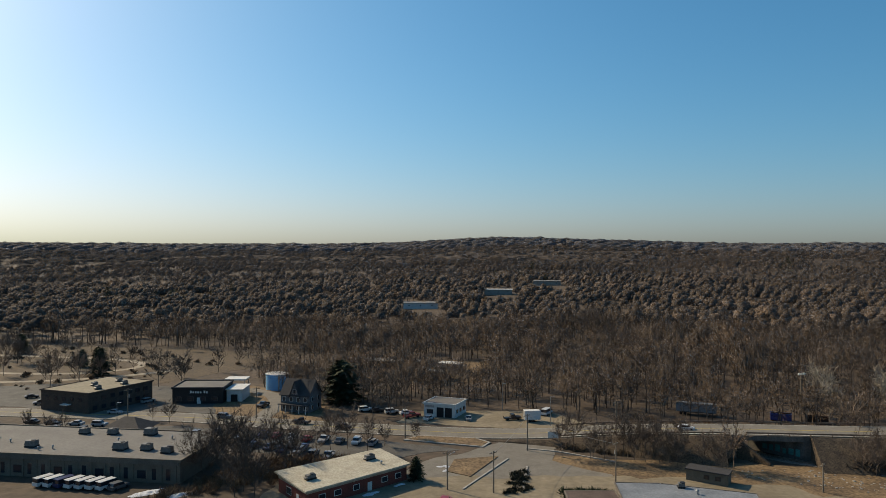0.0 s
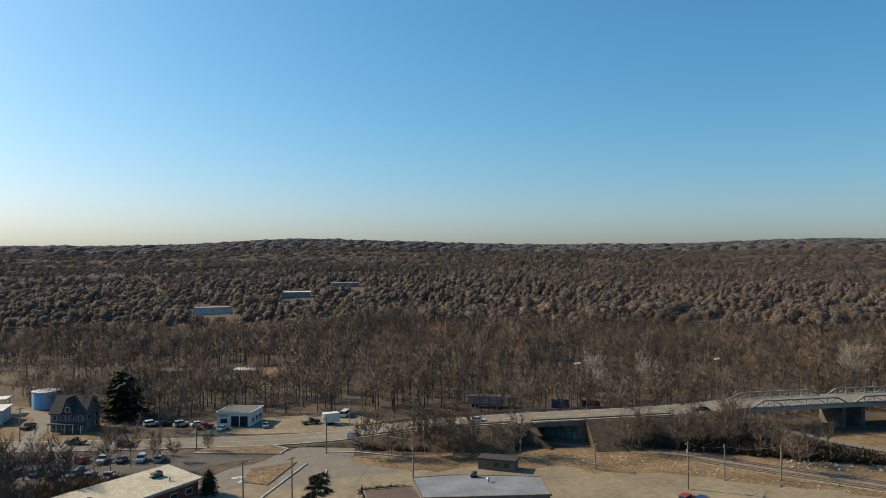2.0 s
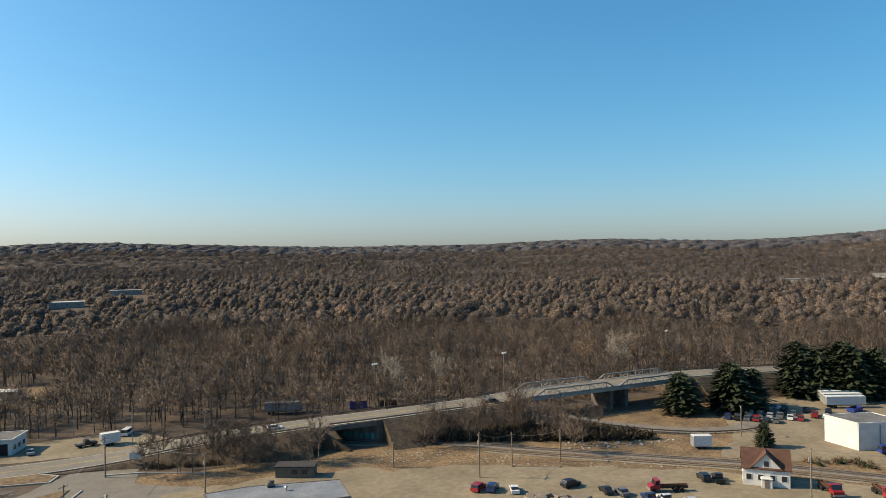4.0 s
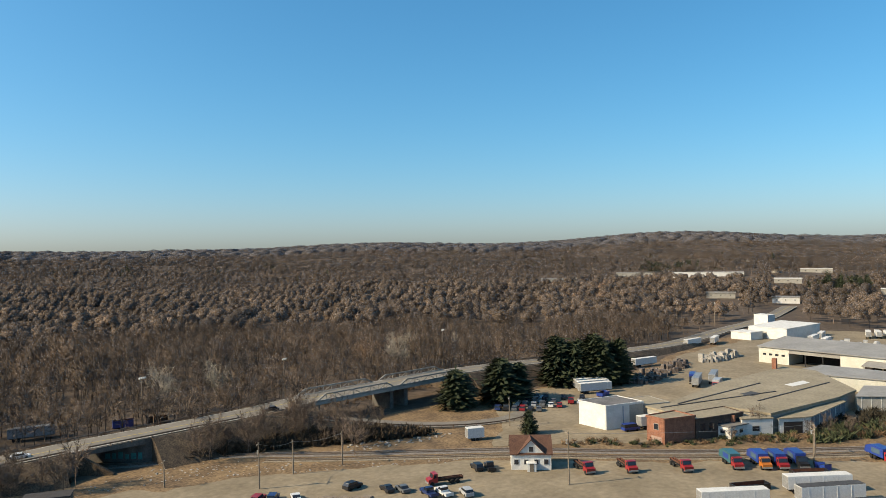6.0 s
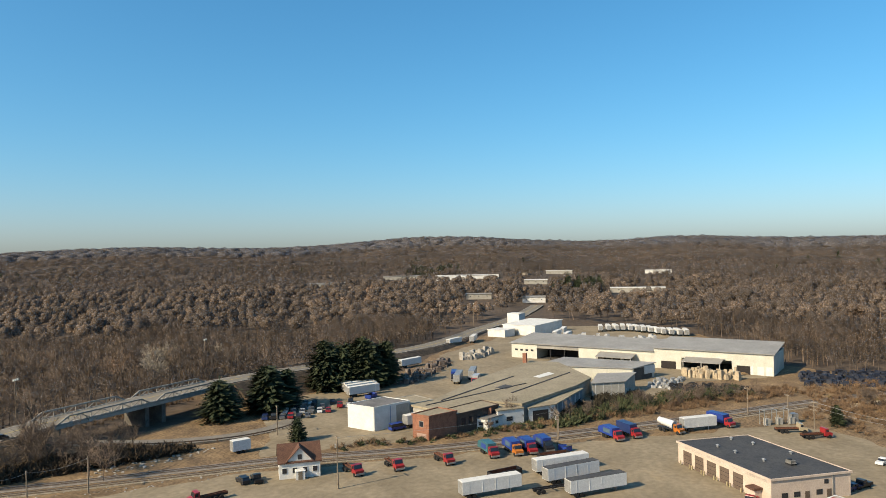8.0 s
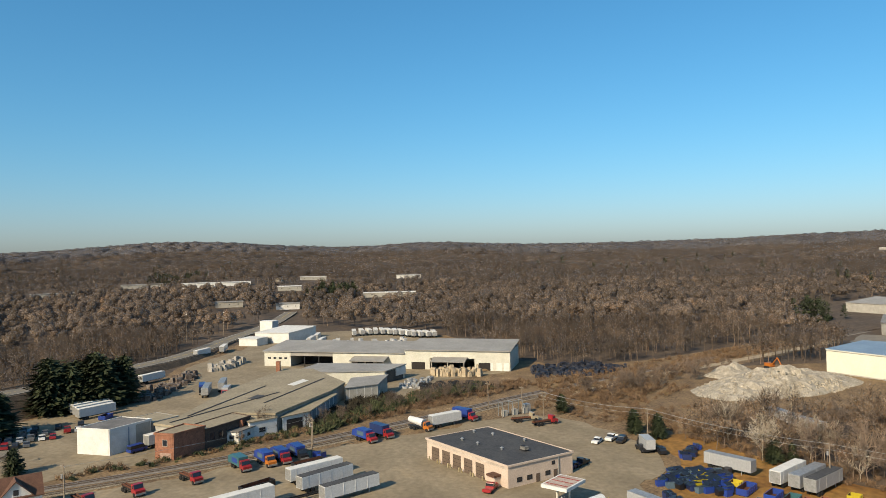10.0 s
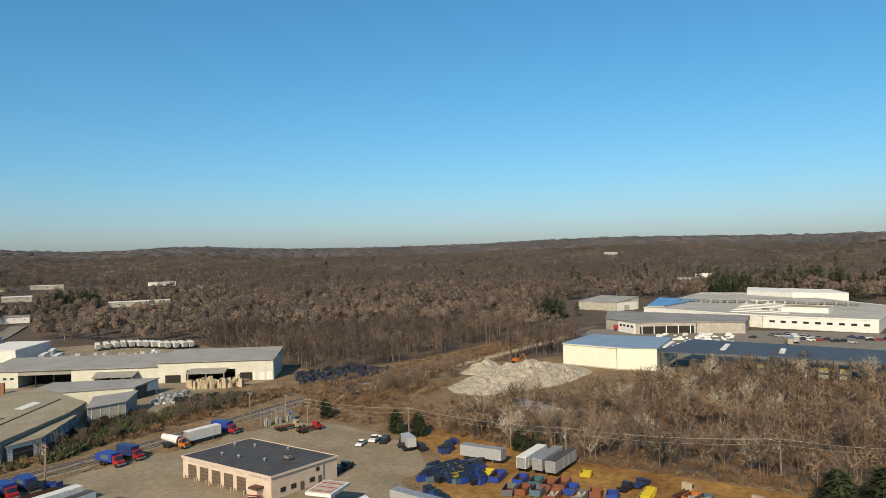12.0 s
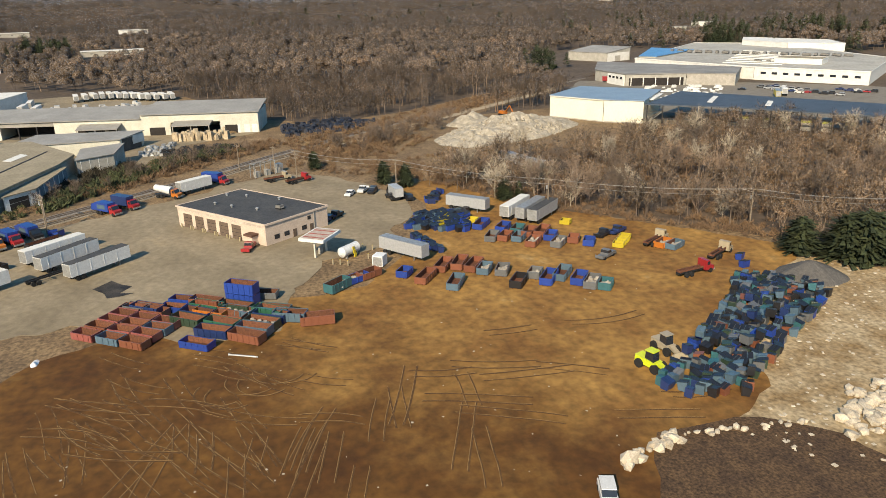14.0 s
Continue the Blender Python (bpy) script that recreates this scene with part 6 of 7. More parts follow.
trailer("white", 224.5, 12.5, -52, 11.0)
x, y, turn = between((159.3, 130.6), (165.2, 127.0))
place(("boxtrail",), None, pose(x, y, -0.3, 0, 0, turn))
wc = thing("white_container", "small white steel container on the yard", "container", pose(143.8, -27.6, 0.1, 0, 0, -35))
part("box", Shape().box(0, 0, 0.1, 2.6, 2.4, 2.3), PAINT["white"], wc)
part("door", Shape().box(-1.32, 0, 0.25, 0.06, 2.0, 1.9), M["metal"], wc)
# trailers by the white block and containers near the pines
trailer("white", 205.5, 93.6, -29, 12.0)
car("van", "blue", 197.5, 97.8, -29)
for k, (x, y) in enumerate(((241, 133.5), (244.5, 136.5), (248, 139.6), (251, 142.8))):
    trailer("white", x, y, -32, 13.0)
rolloff("blue", 238, 128.5, 0, 5.2, 1.3)
for x, y, turn, c in ((306.5, 144.5, -20, "white"), (382, 152, -10, "white"), (398, 146, 10, "white"), (276.5, 108.5, 15, "silver"), (287, 106, 15, "silver"), (448, 104, 5, "white"), (431, 104, 0, "white"), (424, 96, 0, "white")):
    trailer(c, x, y, turn, 13.0)
for k in range(13):
    x, y = 466 + 6 * math.sin(k * 0.5) - 1.0 * max(0, k - 7) * 2, 84 - 4.4 * k
    trailer("white", x, y, 12 + 4 * (k % 3), 12.0)
# fuel tank
ft = thing("fuel_tank", "white horizontal fuel tank with yellow steps", "tank", pose(151.8, -22.3, 0.1, 0, 0, -49))
part("shell", Shape().tube((-2.6, 0, 1.5), (2.6, 0, 1.5), 1.15, sides=20), PAINT["white"], ft)
for x, s in ((-2.6, -1), (2.6, 1)):
    part("end_cap", Shape().tube((x, 0, 1.5), (x + s * 0.45, 0, 1.5), 1.15, 0.5, sides=20), PAINT["white"], ft)
for x in (-1.7, 1.7):
    part("saddle", Shape().box(x, 0, 0, 0.4, 1.8, 0.8), M["concrete"], ft)
part("steps", Shape().box(0.2, -1.6, 0, 0.7, 0.25, 0.8).box(0.2, -1.35, 0.8, 0.7, 0.25, 0.7).box(0.2, -1.1, 1.5, 0.7, 0.25, 0.8), PAINT["yellow"], ft)
for x, y in ((147, -19.5), (147.6, -18), (148.6, -26), (155.5, -26), (154, -28), (145.8, -21)):
    b = thing("bollard", "yellowed steel bollard by the fuel tank", "bollard", pose(x, y, 0), "bollards")
    part("post", Shape().tube((0, 0, 0), (0, 0, 1.2), 0.14, sides=10), PAINT["tan"], b)
    part("cap", Shape().tube((0, 0, 1.2), (0, 0, 1.28), 0.14, 0.05, sides=10), PAINT["yellow"], b)

# roll-off containers: the block by the yard's edge
for col in range(3):
    for row in range(5):
        if (col, row) == (2, 4):
            continue
        x, y = 125.3 - 2.95 * col + 2.25 * row, 27.6 - 4.1 * col - 1.62 * row
        rolloff(["maroon", "rust", "maroon", "maroon", "rust"][(row + 2 * col) % 5] if (col, row) not in ((1, 0), (2, 2)) else "steelblue", x + rng.uniform(-0.25, 0.25), y + rng.uniform(-0.25, 0.25), 54 + rng.uniform(-3, 3), 4.6, 1.3)
for col in range(3):
    for row in range(5):
        x, y = 123.6 - 4.0 * col + 2.35 * row, 12.6 - 5.6 * col - 1.55 * row + (2.0 if row > 3 else 0)
        if (col, row) in ((0, 0),):
            continue
        rolloff(["steelblue", "darkgreen", "navy", "green", "rust"][(row + col * 2) % 5], x + rng.uniform(-0.3, 0.3), y + rng.uniform(-0.3, 0.3), 54 + rng.uniform(-4, 4), 6.2, 1.5, (row + col) % 4 == 0)
for colour, x, y, turn, l, h in (("blue", 115.6, 9.4, 54, 5.6, 1.2), ("steelblue", 121.5, -6.5, 65, 6.0, 1.7), ("teal", 125, -4, 60, 6.0, 1.6), ("rust", 118.6, -11.0, 85, 6.0, 1.7), ("blue", 132.8, 14, 60, 4.6, 1.1), ("blue", 136.0, 12.5, 60, 4.6, 1.1), ("navy", 133.5, 18.6, 54, 6.2, 1.5),
                                 ("grey", 133.6, -2.6, 70, 5.2, 1.3), ("orange", 127.5, 7.2, 54, 6.2, 1.5), ("grey", 134.5, 20.5, 54, 4.6, 1.3)):
    rolloff(colour, x, y, turn, l, h)
for z in (0.1, 2.3):
    rolloff("blue", 132.0, 1.4, 54 + z, 6.0, 2.1, False, z)
rolloff("teal", 133.0, -16.8, -50, 5.6, 1.8, True)
rolloff("blue", 136.2, -21.2, -60, 5.2, 1.2, True)
rolloff("rust", 137.6, -24.0, -60, 5.0, 1.4)
pole = thing("steel_pipe", "long pale steel pipe lying by the containers", "pipe", pose(109.8, 2.2, 0.2, 0, 0, 62))
part("pipe", Shape().tube((-2.5, 0, 0), (2.5, 0, 0), 0.16, sides=10), M["metal"], pole)
part("flange", Shape().tube((2.5, 0, 0), (2.6, 0, 0), 0.25, sides=10), M["metal"], pole)
# containers standing in rows on the dirt
for n, (x, y) in enumerate(((134.4, -30.0), (130.8, -33.6), (125.8, -38.4), (135.9, -38.9), (136.0, -42.5), (133.8, -45.0), (130.9, -46.4), (129.0, -49.6))):
    rolloff(["blue", "rust", "steelblue", "rust", "rust", "rust", "steelblue", "grey"][n], x + 1.6, y - 1.2, -34 + rng.uniform(-4, 4), [3.6, 6.2, 6.2, 6.2, 6.2, 6.2, 4.6, 4.6][n], 1.4, n in (6, 7), 0.05)
for n, (x, y) in enumerate(((122.3, -50.4), (125.0, -55.2), (122.0, -56.9), (123.2, -60.4), (119.6, -62.4), (117.0, -63.9), (115.0, -65.8))):
    rolloff(["black", "grey", "blue", "steelblue", "blue", "grey", "teal"][n], x + 1.5, y - 1.2, -38 + rng.uniform(-3, 3), [5.2, 3.6, 6.2, 6.2, 5.2, 5.2, 3.6][n], 1.5, n in (1, 5, 6), 0.05)
for n, (x, y) in enumerate(((160.7, -56.2), (150.7, -55.4), (149.8, -58.4), (148.2, -61.2), (156.5, -60.4), (150.9, -65.0), (150.5, -68.2), (144.0, -63.0), (146.5, -68.6), (141.6, -68.3), (142.6, -72.6), (153.8, -63.2), (139.6, -75))):
    rolloff(["blue", "grey", "rust", "steelblue", "blue", "rust", "rust", "rust", "blue", "grey", "rust", "teal", "blue"][n], x + 1.2, y - 1.0, -38 + rng.uniform(-5, 5), [6.2, 5.2, 4.6, 4.6, 5.2, 5.2, 6.2, 5.2, 4.6, 5.2, 3.6, 4.6, 3.6][n], 1.4, n in (7, 9), 0.05)
# blue and yellow bins beside the yard
for k in range(64):
    u, v = (k % 8) / 7, (k // 8) / 7
    x, y = 166.5 + 9 * v - 7 * u * (1 - v) + rng.uniform(-0.7, 0.7), -40.0 - 12 * u - 5 * v + rng.uniform(-0.7, 0.7)
    bin_at("yellow" if k in (20, 28, 36, 44, 52, 12) else rng.choice(["blue", "blue", "navy", "blue", "black", "steelblue"]), x, y, rng.choice([20, 110, 200]) + rng.uniform(-12, 12), rng.choice([1.8, 2.2]))
for k in range(12):
    bin_at(rng.choice(["blue", "navy", "black"]), 148 + 0.9 * k + rng.uniform(-0.8, 0.8), -42 + 0.35 * k + rng.uniform(-1.2, 1.2), rng.uniform(0, 360), 2.2)
for k in range(9):
    bin_at(rng.choice(["blue", "navy", "black"]), 186 + 1.2 * k + rng.uniform(-1, 1), -50 - 0.7 * k + rng.uniform(-1.5, 1.5), rng.uniform(0, 360), 2.2)
for n, (x, y) in enumerate(((157, -77.9), (137.2, -81.6), (138.6, -83), (140, -84.4), (166.2, -56.4), (141.4, -85.6))):
    rolloff("yellow", x, y, -40, 2.6, 1.0, False, 0.05)
for kind, colour, x, y in (("pickup", "black", 145.2, -82), ("pickup", "navy", 146.2, -86.2), ("pickup", "grey", 131.9, -75.4)):
    car(kind, colour, x, y, -60, 0.06)
rolloff("orange", 134.3, -91.2, -60, 4.6, 1.3, True, 0.05)
rolloff("steelblue", 132.4, -93, -60, 4.6, 1.3, True, 0.05)
# the big heap of stored bins
HEAP = [(81.5, -55.8), (76.5, -57), (74.6, -66.5), (79.5, -73), (81.5, -77), (87.4, -86), (92.5, -94), (98.0, -103.5), (106, -105.5), (113.5, -94.5), (104.5, -87), (97, -78), (92.5, -70.4), (86.2, -64)]
placed = 0
for k in range(2400):
    x, y = rng.uniform(74, 114), rng.uniform(-106, -55)
    if not inside(x, y, HEAP) or any((x - a) ** 2 + (y - b) ** 2 < 1.25 for a, b in BUILT.get("heap", [])):
        continue
    BUILT.setdefault("heap", []).append((x, y))
    bin_at(rng.choice(["blue", "steelblue", "teal", "steelblue", "darkgreen", "navy", "darkgreen", "steelblue", "grey", "rust", "black", "grey", "black"]), x, y, rng.choice([35, 125, 215, 305]) + rng.uniform(-20, 20), rng.choice([1.1, 1.3, 1.7]), rng.choice(["black", "black", "painted"]), 0.1 if rng.random() < 0.92 else 1.45, rng.choice([0, 0, 0, 0, 5]))
    placed += 1
    if placed > 290:
        break
for colour, x, y, turn in (("lime", 85.2, -57.8, 200), ("tan", 89.4, -63.0, 190)):
    ld2 = thing("wheel_loader", "%s wheel loader with a raised bucket" % ("bright lime" if colour == "lime" else "white and tan"), "loader", pose(x, y, 0.05, 0, 0, turn))
    part("body", Shape().profile([(-2.6, 0.7), (1.0, 0.7), (1.2, 1.5), (-0.2, 1.7), (-2.6, 1.9)], -0.95, 0.95), PAINT[colour], ld2)
    cb = part("cab", Shape().profile([(-0.9, 1.6), (0.7, 1.6), (0.5, 3.1), (-0.8, 3.1)], -0.7, 0.7), M["glass"], ld2)
    part("cab_roof", Shape().box(-0.15, 0, 3.1, 1.6, 1.6, 0.15), PAINT[colour], cb)
    part("arm", Shape().profile([(0.9, 1.3), (2.8, 0.6), (3.0, 0.9), (1.1, 1.7)], -0.45, 0.45), PAINT[colour], ld2)
    part("bucket", Shape().profile([(2.7, 0.1), (3.9, 0.05), (3.0, 1.2), (2.6, 1.0)], -1.3, 1.3), PAINT[colour], ld2)
    for wx in (-1.7, 1.2):
        for wy in (-1.0, 1.0):
            wheel(ld2, wx, wy, 0.75, 0.5)


# ---- poles, wires and street lamps ----
def utility_pole(x, y, high, z=0.0, arms=1, lean=0.0, turn=0.0, lamp=False):
    t = thing("utility_pole", "weathered wooden utility pole with crossarm", "pole", pose(x, y, z, 0, lean, turn), "utility poles")
    part("shaft", Shape().tube((0, 0, -0.5), (0, 0, high), 0.19, 0.13, 10), M["woodpole"], t)
    for k in range(arms):
        a = part("crossarm", Shape().box(0, 0.16, high - 0.6 - 1.1 * k, 2.4, 0.12, 0.14), M["woodpole"], t)
        for u in (-1.05, -0.5, 0.5, 1.05):
            part("insulator", Shape().tube((u, 0.16, high - 0.46 - 1.1 * k), (u, 0.16, high - 0.26 - 1.1 * k), 0.06, sides=6), M["concrete"], a)
    part("transformer", Shape().tube((0.3, 0.25, high - 2.9), (0.3, 0.25, high - 2.0), 0.24, sides=10), M["metal"], t) if high > 9.5 else None
    if lamp:
        part("lamp_arm", Shape().tube((0, 0, high - 1.2), (1.8, 0, high - 0.8), 0.05, sides=6).box(2.0, 0, high - 0.85, 0.7, 0.3, 0.14), M["metal"], t)
    return t


def wire(a, b, sag, r=0.022):
    pts = [Vector(a) + (Vector(b) - Vector(a)) * k / 14 - Vector((0, 0, sag * 4 * (k / 14) * (1 - k / 14))) for k in range(15)]
    s = ribbon([tuple(p) for p in pts], r * 2, r * 2)
    ob = part("overhead_wire", s, M["metal"])
    return tagged(ob, "thin sagging overhead power wire", "wire", "overhead wires")


POLES = [(206.2, -45.8, 9.2), (166.2, -77.2, 9.8), (140.5, -119.5, 9.6), (229.6, -18.6, 9.5), (248, -1.3, 9.0), (240.5, -12.4, 9), (193.8, 47.2, 10.4), (144.2, 87.0, 12.4), (202.4, 49.0, 8.0), (180.8, 129.7, 9), (98.3, 142.1, 11), (110.1, 144.8, 8.6), (123.0, 141.3, 8.6),
         (85.2, 161.3, 6.5), (47.6, 197.8, 9.5), (39.9, 166.3, 10), (22.8, 194.3, 10), (11.3, 160.8, 9.5), (1.0, 162.8, 9), (-10.9, 207.4, 9), (339, -124, 8), (-96, 219, 12), (-60, 231, 10), (-142, 228, 10), (119, -148, 10)]
for n, (x, y, h) in enumerate(POLES):
    utility_pole(x, y, h, 0 if n != 14 else 3.2, 3 if n in (3, 6) else 1, rng.uniform(-1, 1), [40, 40, 40, 50][n % 4], n in (2, 18))
for a, b in ((0, 1), (1, 2), (2, 24), (3, 0)):
    (xa, ya, ha), (xb, yb, hb) = POLES[a], POLES[b]
    for off, dz in ((-0.9, -0.3), (0.9, -0.3), (0.0, -1.6)):
        wire((xa + off * 0.6, ya + off * 0.6, ha + dz), (xb + off * 0.6, yb + off * 0.6, hb + dz), 1.0)
for a, b in ((16, 15), (17, 16), (10, 11), (11, 12), (7, 6)):
    (xa, ya, ha), (xb, yb, hb) = POLES[a], POLES[b]
    wire((xa, ya, ha - 0.4), (xb, yb, hb - 0.4), 0.8)
for x, y, z in ((162.9, 218.5, 0), (252.0, 218.0, 2), (111.5, 224.2, 0), (424, 178, 4), (470, 172, 1)):
    t = thing("flood_lamp", "tall pole with a bank of flood lamps", "street lamp", pose(x, y, z, 0, 0, 20), "road lamps")
    part("shaft", Shape().tube((0, 0, -1), (0, 0, 15.5), 0.22, 0.14, 10), M["woodpole"], t)
    hd = part("lamp_bar", Shape().box(0, 0, 15.2, 2.6, 0.15, 0.15), M["metal"], t)
    for u in (-1.0, 0, 1.0):
        part("lamp_head", Shape().box(u, -0.25, 15.3, 0.7, 0.45, 0.5), M["white"], hd)
for x, y in ((-96.5, 213), (-33, 254), (20, 243), (33, 221)):
    t = thing("street_lamp", "thin grey street lamp on a tall pole", "street lamp", pose(x, y, 0), "street lamps")
    part("shaft", Shape().tube((0, 0, -0.2), (0, 0, 9), 0.12, 0.07, 8), M["metal"], t)
    part("lamp_head", Shape().box(0.6, 0, 8.9, 1.3, 0.25, 0.15), M["metal"], t)
# substation
sb = thing("substation", "small grey electrical substation with steel frames", "substation", pose(238, -8.5, 0, 0, 0, -58))
for u in (-4, 0, 4):
    part("gantry", Shape().box(u, -1.2, 0, 0.2, 0.2, 4.6).box(u, 1.2, 0, 0.2, 0.2, 4.6).box(u, 0, 4.5, 0.2, 3.0, 0.2), M["metal"], sb)
    part("transformer", Shape().box(u + 1.6, 0, 0, 1.5, 1.6, 1.9).tube((u + 1.6, 0.4, 1.9), (u + 1.6, 0.4, 2.7), 0.12), M["greywall"], sb)
part("switch_box", Shape().box(6.6, 0.5, 0, 2.2, 2.0, 2.9), M["metal"], sb)
part("bus_bar", Shape().tube((-4, 0, 4.6), (4, 0, 4.6), 0.08), M["metal"], sb)


# ---- heaps, stones and scrap ----
def heap(name, label, x, y, rx, ry, high, material, seed, rough=0.35, turn=0.0, category="heap"):
    s, n, m = Shape(), 40, 16
    c, d = math.cos(radians(turn)), math.sin(radians(turn))
    for i in range(m):
        k = i / (m - 1)
        for j in range(n):
            a = 2 * math.pi * j / n
            wob = 1 + 0.16 * noise.noise((math.cos(a) * 2, math.sin(a) * 2, seed))
            px, py = rx * k * wob * math.cos(a), ry * k * wob * math.sin(a)
            z = high * max(0, 1 - k ** 1.15) * (1 + rough * noise.noise((px * 0.28, py * 0.28, seed))) + rough * 1.2 * (1 - k) * noise.noise((px * 0.9, py * 0.9, seed + 5))
            s.v.append((x + px * c - py * d, y + px * d + py * c, max(-0.05, z) - (0.3 if i == m - 1 else 0)))
    for i in range(m - 1):
        for j in range(n):
            s.f.append((i * n + j, (i + 1) * n + j, (i + 1) * n + (j + 1) % n, i * n + (j + 1) % n))
    return tagged(part(name, s, material), label, category)


def stone(seed, sx, sy, sz):
    rg = np.random.default_rng(seed)
    bm = bmesh.new()
    bmesh.ops.create_icosphere(bm, subdivisions=1, radius=0.5)
    for v in bm.verts:
        v.co *= 1 + rg.uniform(-0.22, 0.22)
        v.co.x *= sx
        v.co.y *= sy
        v.co.z = v.co.z * sz + sz * 0.3
    me = bpy.data.meshes.new("boulder")
    bm.to_mesh(me)
    bm.free()
    return me


pale_rock = mat("pale_boulder", (0.62, 0.54, 0.42), (0.44, 0.37, 0.28), 0.9, 0.7, 0.15, spread=0.2)
STONES = []
for k in range(5):
    me = stone(k, 1.4, 1.0, 0.9)
    me.materials.append(pale_rock)
    STONES.append(me)


def boulder(x, y, size, z=0.0):
    ob = new("boulder", STONES[rng.randrange(5)])
    ob.matrix_basis = Matrix.LocRotScale((x, y, z), Euler((rng.uniform(-0.3, 0.3), rng.uniform(-0.3, 0.3), rng.uniform(0, 6))), (size * rng.uniform(0.7, 1.2), size, size * rng.uniform(0.7, 1.1)))
    return tagged(ob, "pale tan broken boulder on the bank", "boulder", "boulders")


for k in range(190):
    u = rng.random()
    if k < 30:
        x, y, s = 65.5 + 2.8 * u + rng.uniform(-0.9, 0.9), -42.5 - 8.5 * u + rng.uniform(-0.9, 0.9), rng.uniform(0.9, 2.4) * (1.1 - 0.5 * u)
    elif k < 60:
        x, y, s = 68.6 - 3 * u + rng.uniform(-0.6, 0.6), -52 - 19 * u + rng.uniform(-1, 1), rng.uniform(0.3, 1.0)
    else:
        x, y, s = 61.5 + 8.0 * u + rng.uniform(-1.5, 1.5), -76 - 10 * u + rng.uniform(-5, 5), rng.uniform(0.6, 1.9)
    boulder(x, y, s, 0.12)
heap("gravel_heap", "low dark grey gravel heap by the conifers", 108.5, -108.5, 6.4, 7.6, 3.4, mat("dark_gravel", (0.13, 0.12, 0.11), (0.09, 0.085, 0.08), 0.95, 0.6, 0.2, space="World"), 3, 0.1)
conc = mat("broken_concrete", (0.47, 0.42, 0.34), (0.30, 0.26, 0.20), 0.95, 2.0, 0.25, space="World", third=(0.58, 0.53, 0.45))
heap("concrete_mound", "huge pale heap of crushed concrete rubble", 282, -112, 40, 20, 7.0, conc, 7, 0.55, 120)
heap("concrete_mound", "pale heap of crushed concrete beside the track", 308, -104, 14, 8, 5, conc, 12, 0.5, 120)
heap("earth_heap", "small brown heap of earth", 330, 0, 7, 6, 3.5, M["straw"], 22, 0.3)
chips = Shape()
for k in range(900):
    a, r = rng.uniform(0, 6.28), math.sqrt(rng.random())
    u, v = 38 * r * math.cos(a), 19 * r * math.sin(a)
    c, d = math.cos(radians(120)), math.sin(radians(120))
    chips.box(282 + u * c - v * d, -112 + u * d + v * c, max(0, 6.6 * (1 - r ** 1.15)) - 0.2, rng.uniform(0.5, 2.0), rng.uniform(0.4, 1.3), rng.uniform(0.4, 1.1), rng.uniform(0, 180), 0.6)
tagged(part("concrete_chunks", chips, conc), "scattered pale chunks of broken concrete", "rubble", kind="stuff")
ex = thing("excavator", "orange excavator on the rubble heap's edge", "excavator", pose(322, -125, 0, 0, 0, 200))
part("tracks", Shape().box(0, -1.2, 0, 4.2, 0.7, 0.9).box(0, 1.2, 0, 4.2, 0.7, 0.9), M["blacksteel"], ex)
part("body", Shape().box(-0.3, 0, 1.0, 3.6, 2.7, 1.4, 0, 0.92), PAINT["orange"], ex)
part("cab", Shape().box(0.9, 0.7, 2.4, 1.4, 1.2, 1.2, 0, 0.85), M["glass"], ex)
part("boom", Shape().tube((1.4, 0, 2.0), (4.4, 0, 5.2), 0.3, sides=4), PAINT["orange"], ex)
part("stick", Shape().tube((4.4, 0, 5.2), (6.6, 0, 2.4), 0.22, sides=4), PAINT["orange"], ex)
part("bucket", Shape().box(6.6, 0, 1.4, 1.0, 1.2, 1.0, 0, 0.7), M["blacksteel"], ex)
# scrap bins, bales and tyres east of the works
def litter(name, label, count, area, sizes, material, category, seed, high=1.2):
    rg, s = random.Random(seed), Shape()
    xs, ys = [p[0] for p in area], [p[1] for p in area]
    n = 0
    while n < count:
        x, y = rg.uniform(min(xs), max(xs)), rg.uniform(min(ys), max(ys))
        if inside(x, y, area):
            k = rg.uniform(*sizes)
            s.box(x, y, -0.05, k, k * rg.uniform(0.5, 1), k * rg.uniform(0.35, 0.8) * high, rg.uniform(0, 180), rg.uniform(0.6, 1))
            n += 1
    return tagged(part(name, s, material), label, category, kind="stuff")


litter("baled_paper", "stacked tan bales of waste paper and cardboard", 90, [(321, 26), (318, 0), (310, 2), (311, 20)], (1.2, 2.0), mat("cardboard", (0.55, 0.45, 0.32), (0.42, 0.33, 0.22), 0.9, 1.5, 0.2, space="World"), "bales", 1, 2.6)
litter("scrap_tyres", "dark heap of scrap tyres and bins", 260, [(276, 24), (290, 26), (296, 6), (288, -4), (276, 4)], (1.0, 2.2), M["tyre"], "scrap", 2)
litter("stored_bins", "far rows of dark blue and black waste bins", 330, [(306, -22), (330, -20), (345, -48), (330, -66), (308, -48)], (1.2, 2.2), mat("dark_blue_bins", (0.02, 0.028, 0.05), (0.02, 0.02, 0.025), 0.6, 4, 0.2, space="World"), "bins", 3)
litter("scrap_metal", "pale heaps of scrap beside the works", 130, [(286, 34), (304, 32), (306, 22), (284, 24)], (0.6, 1.8), M["metal"], "scrap", 4)
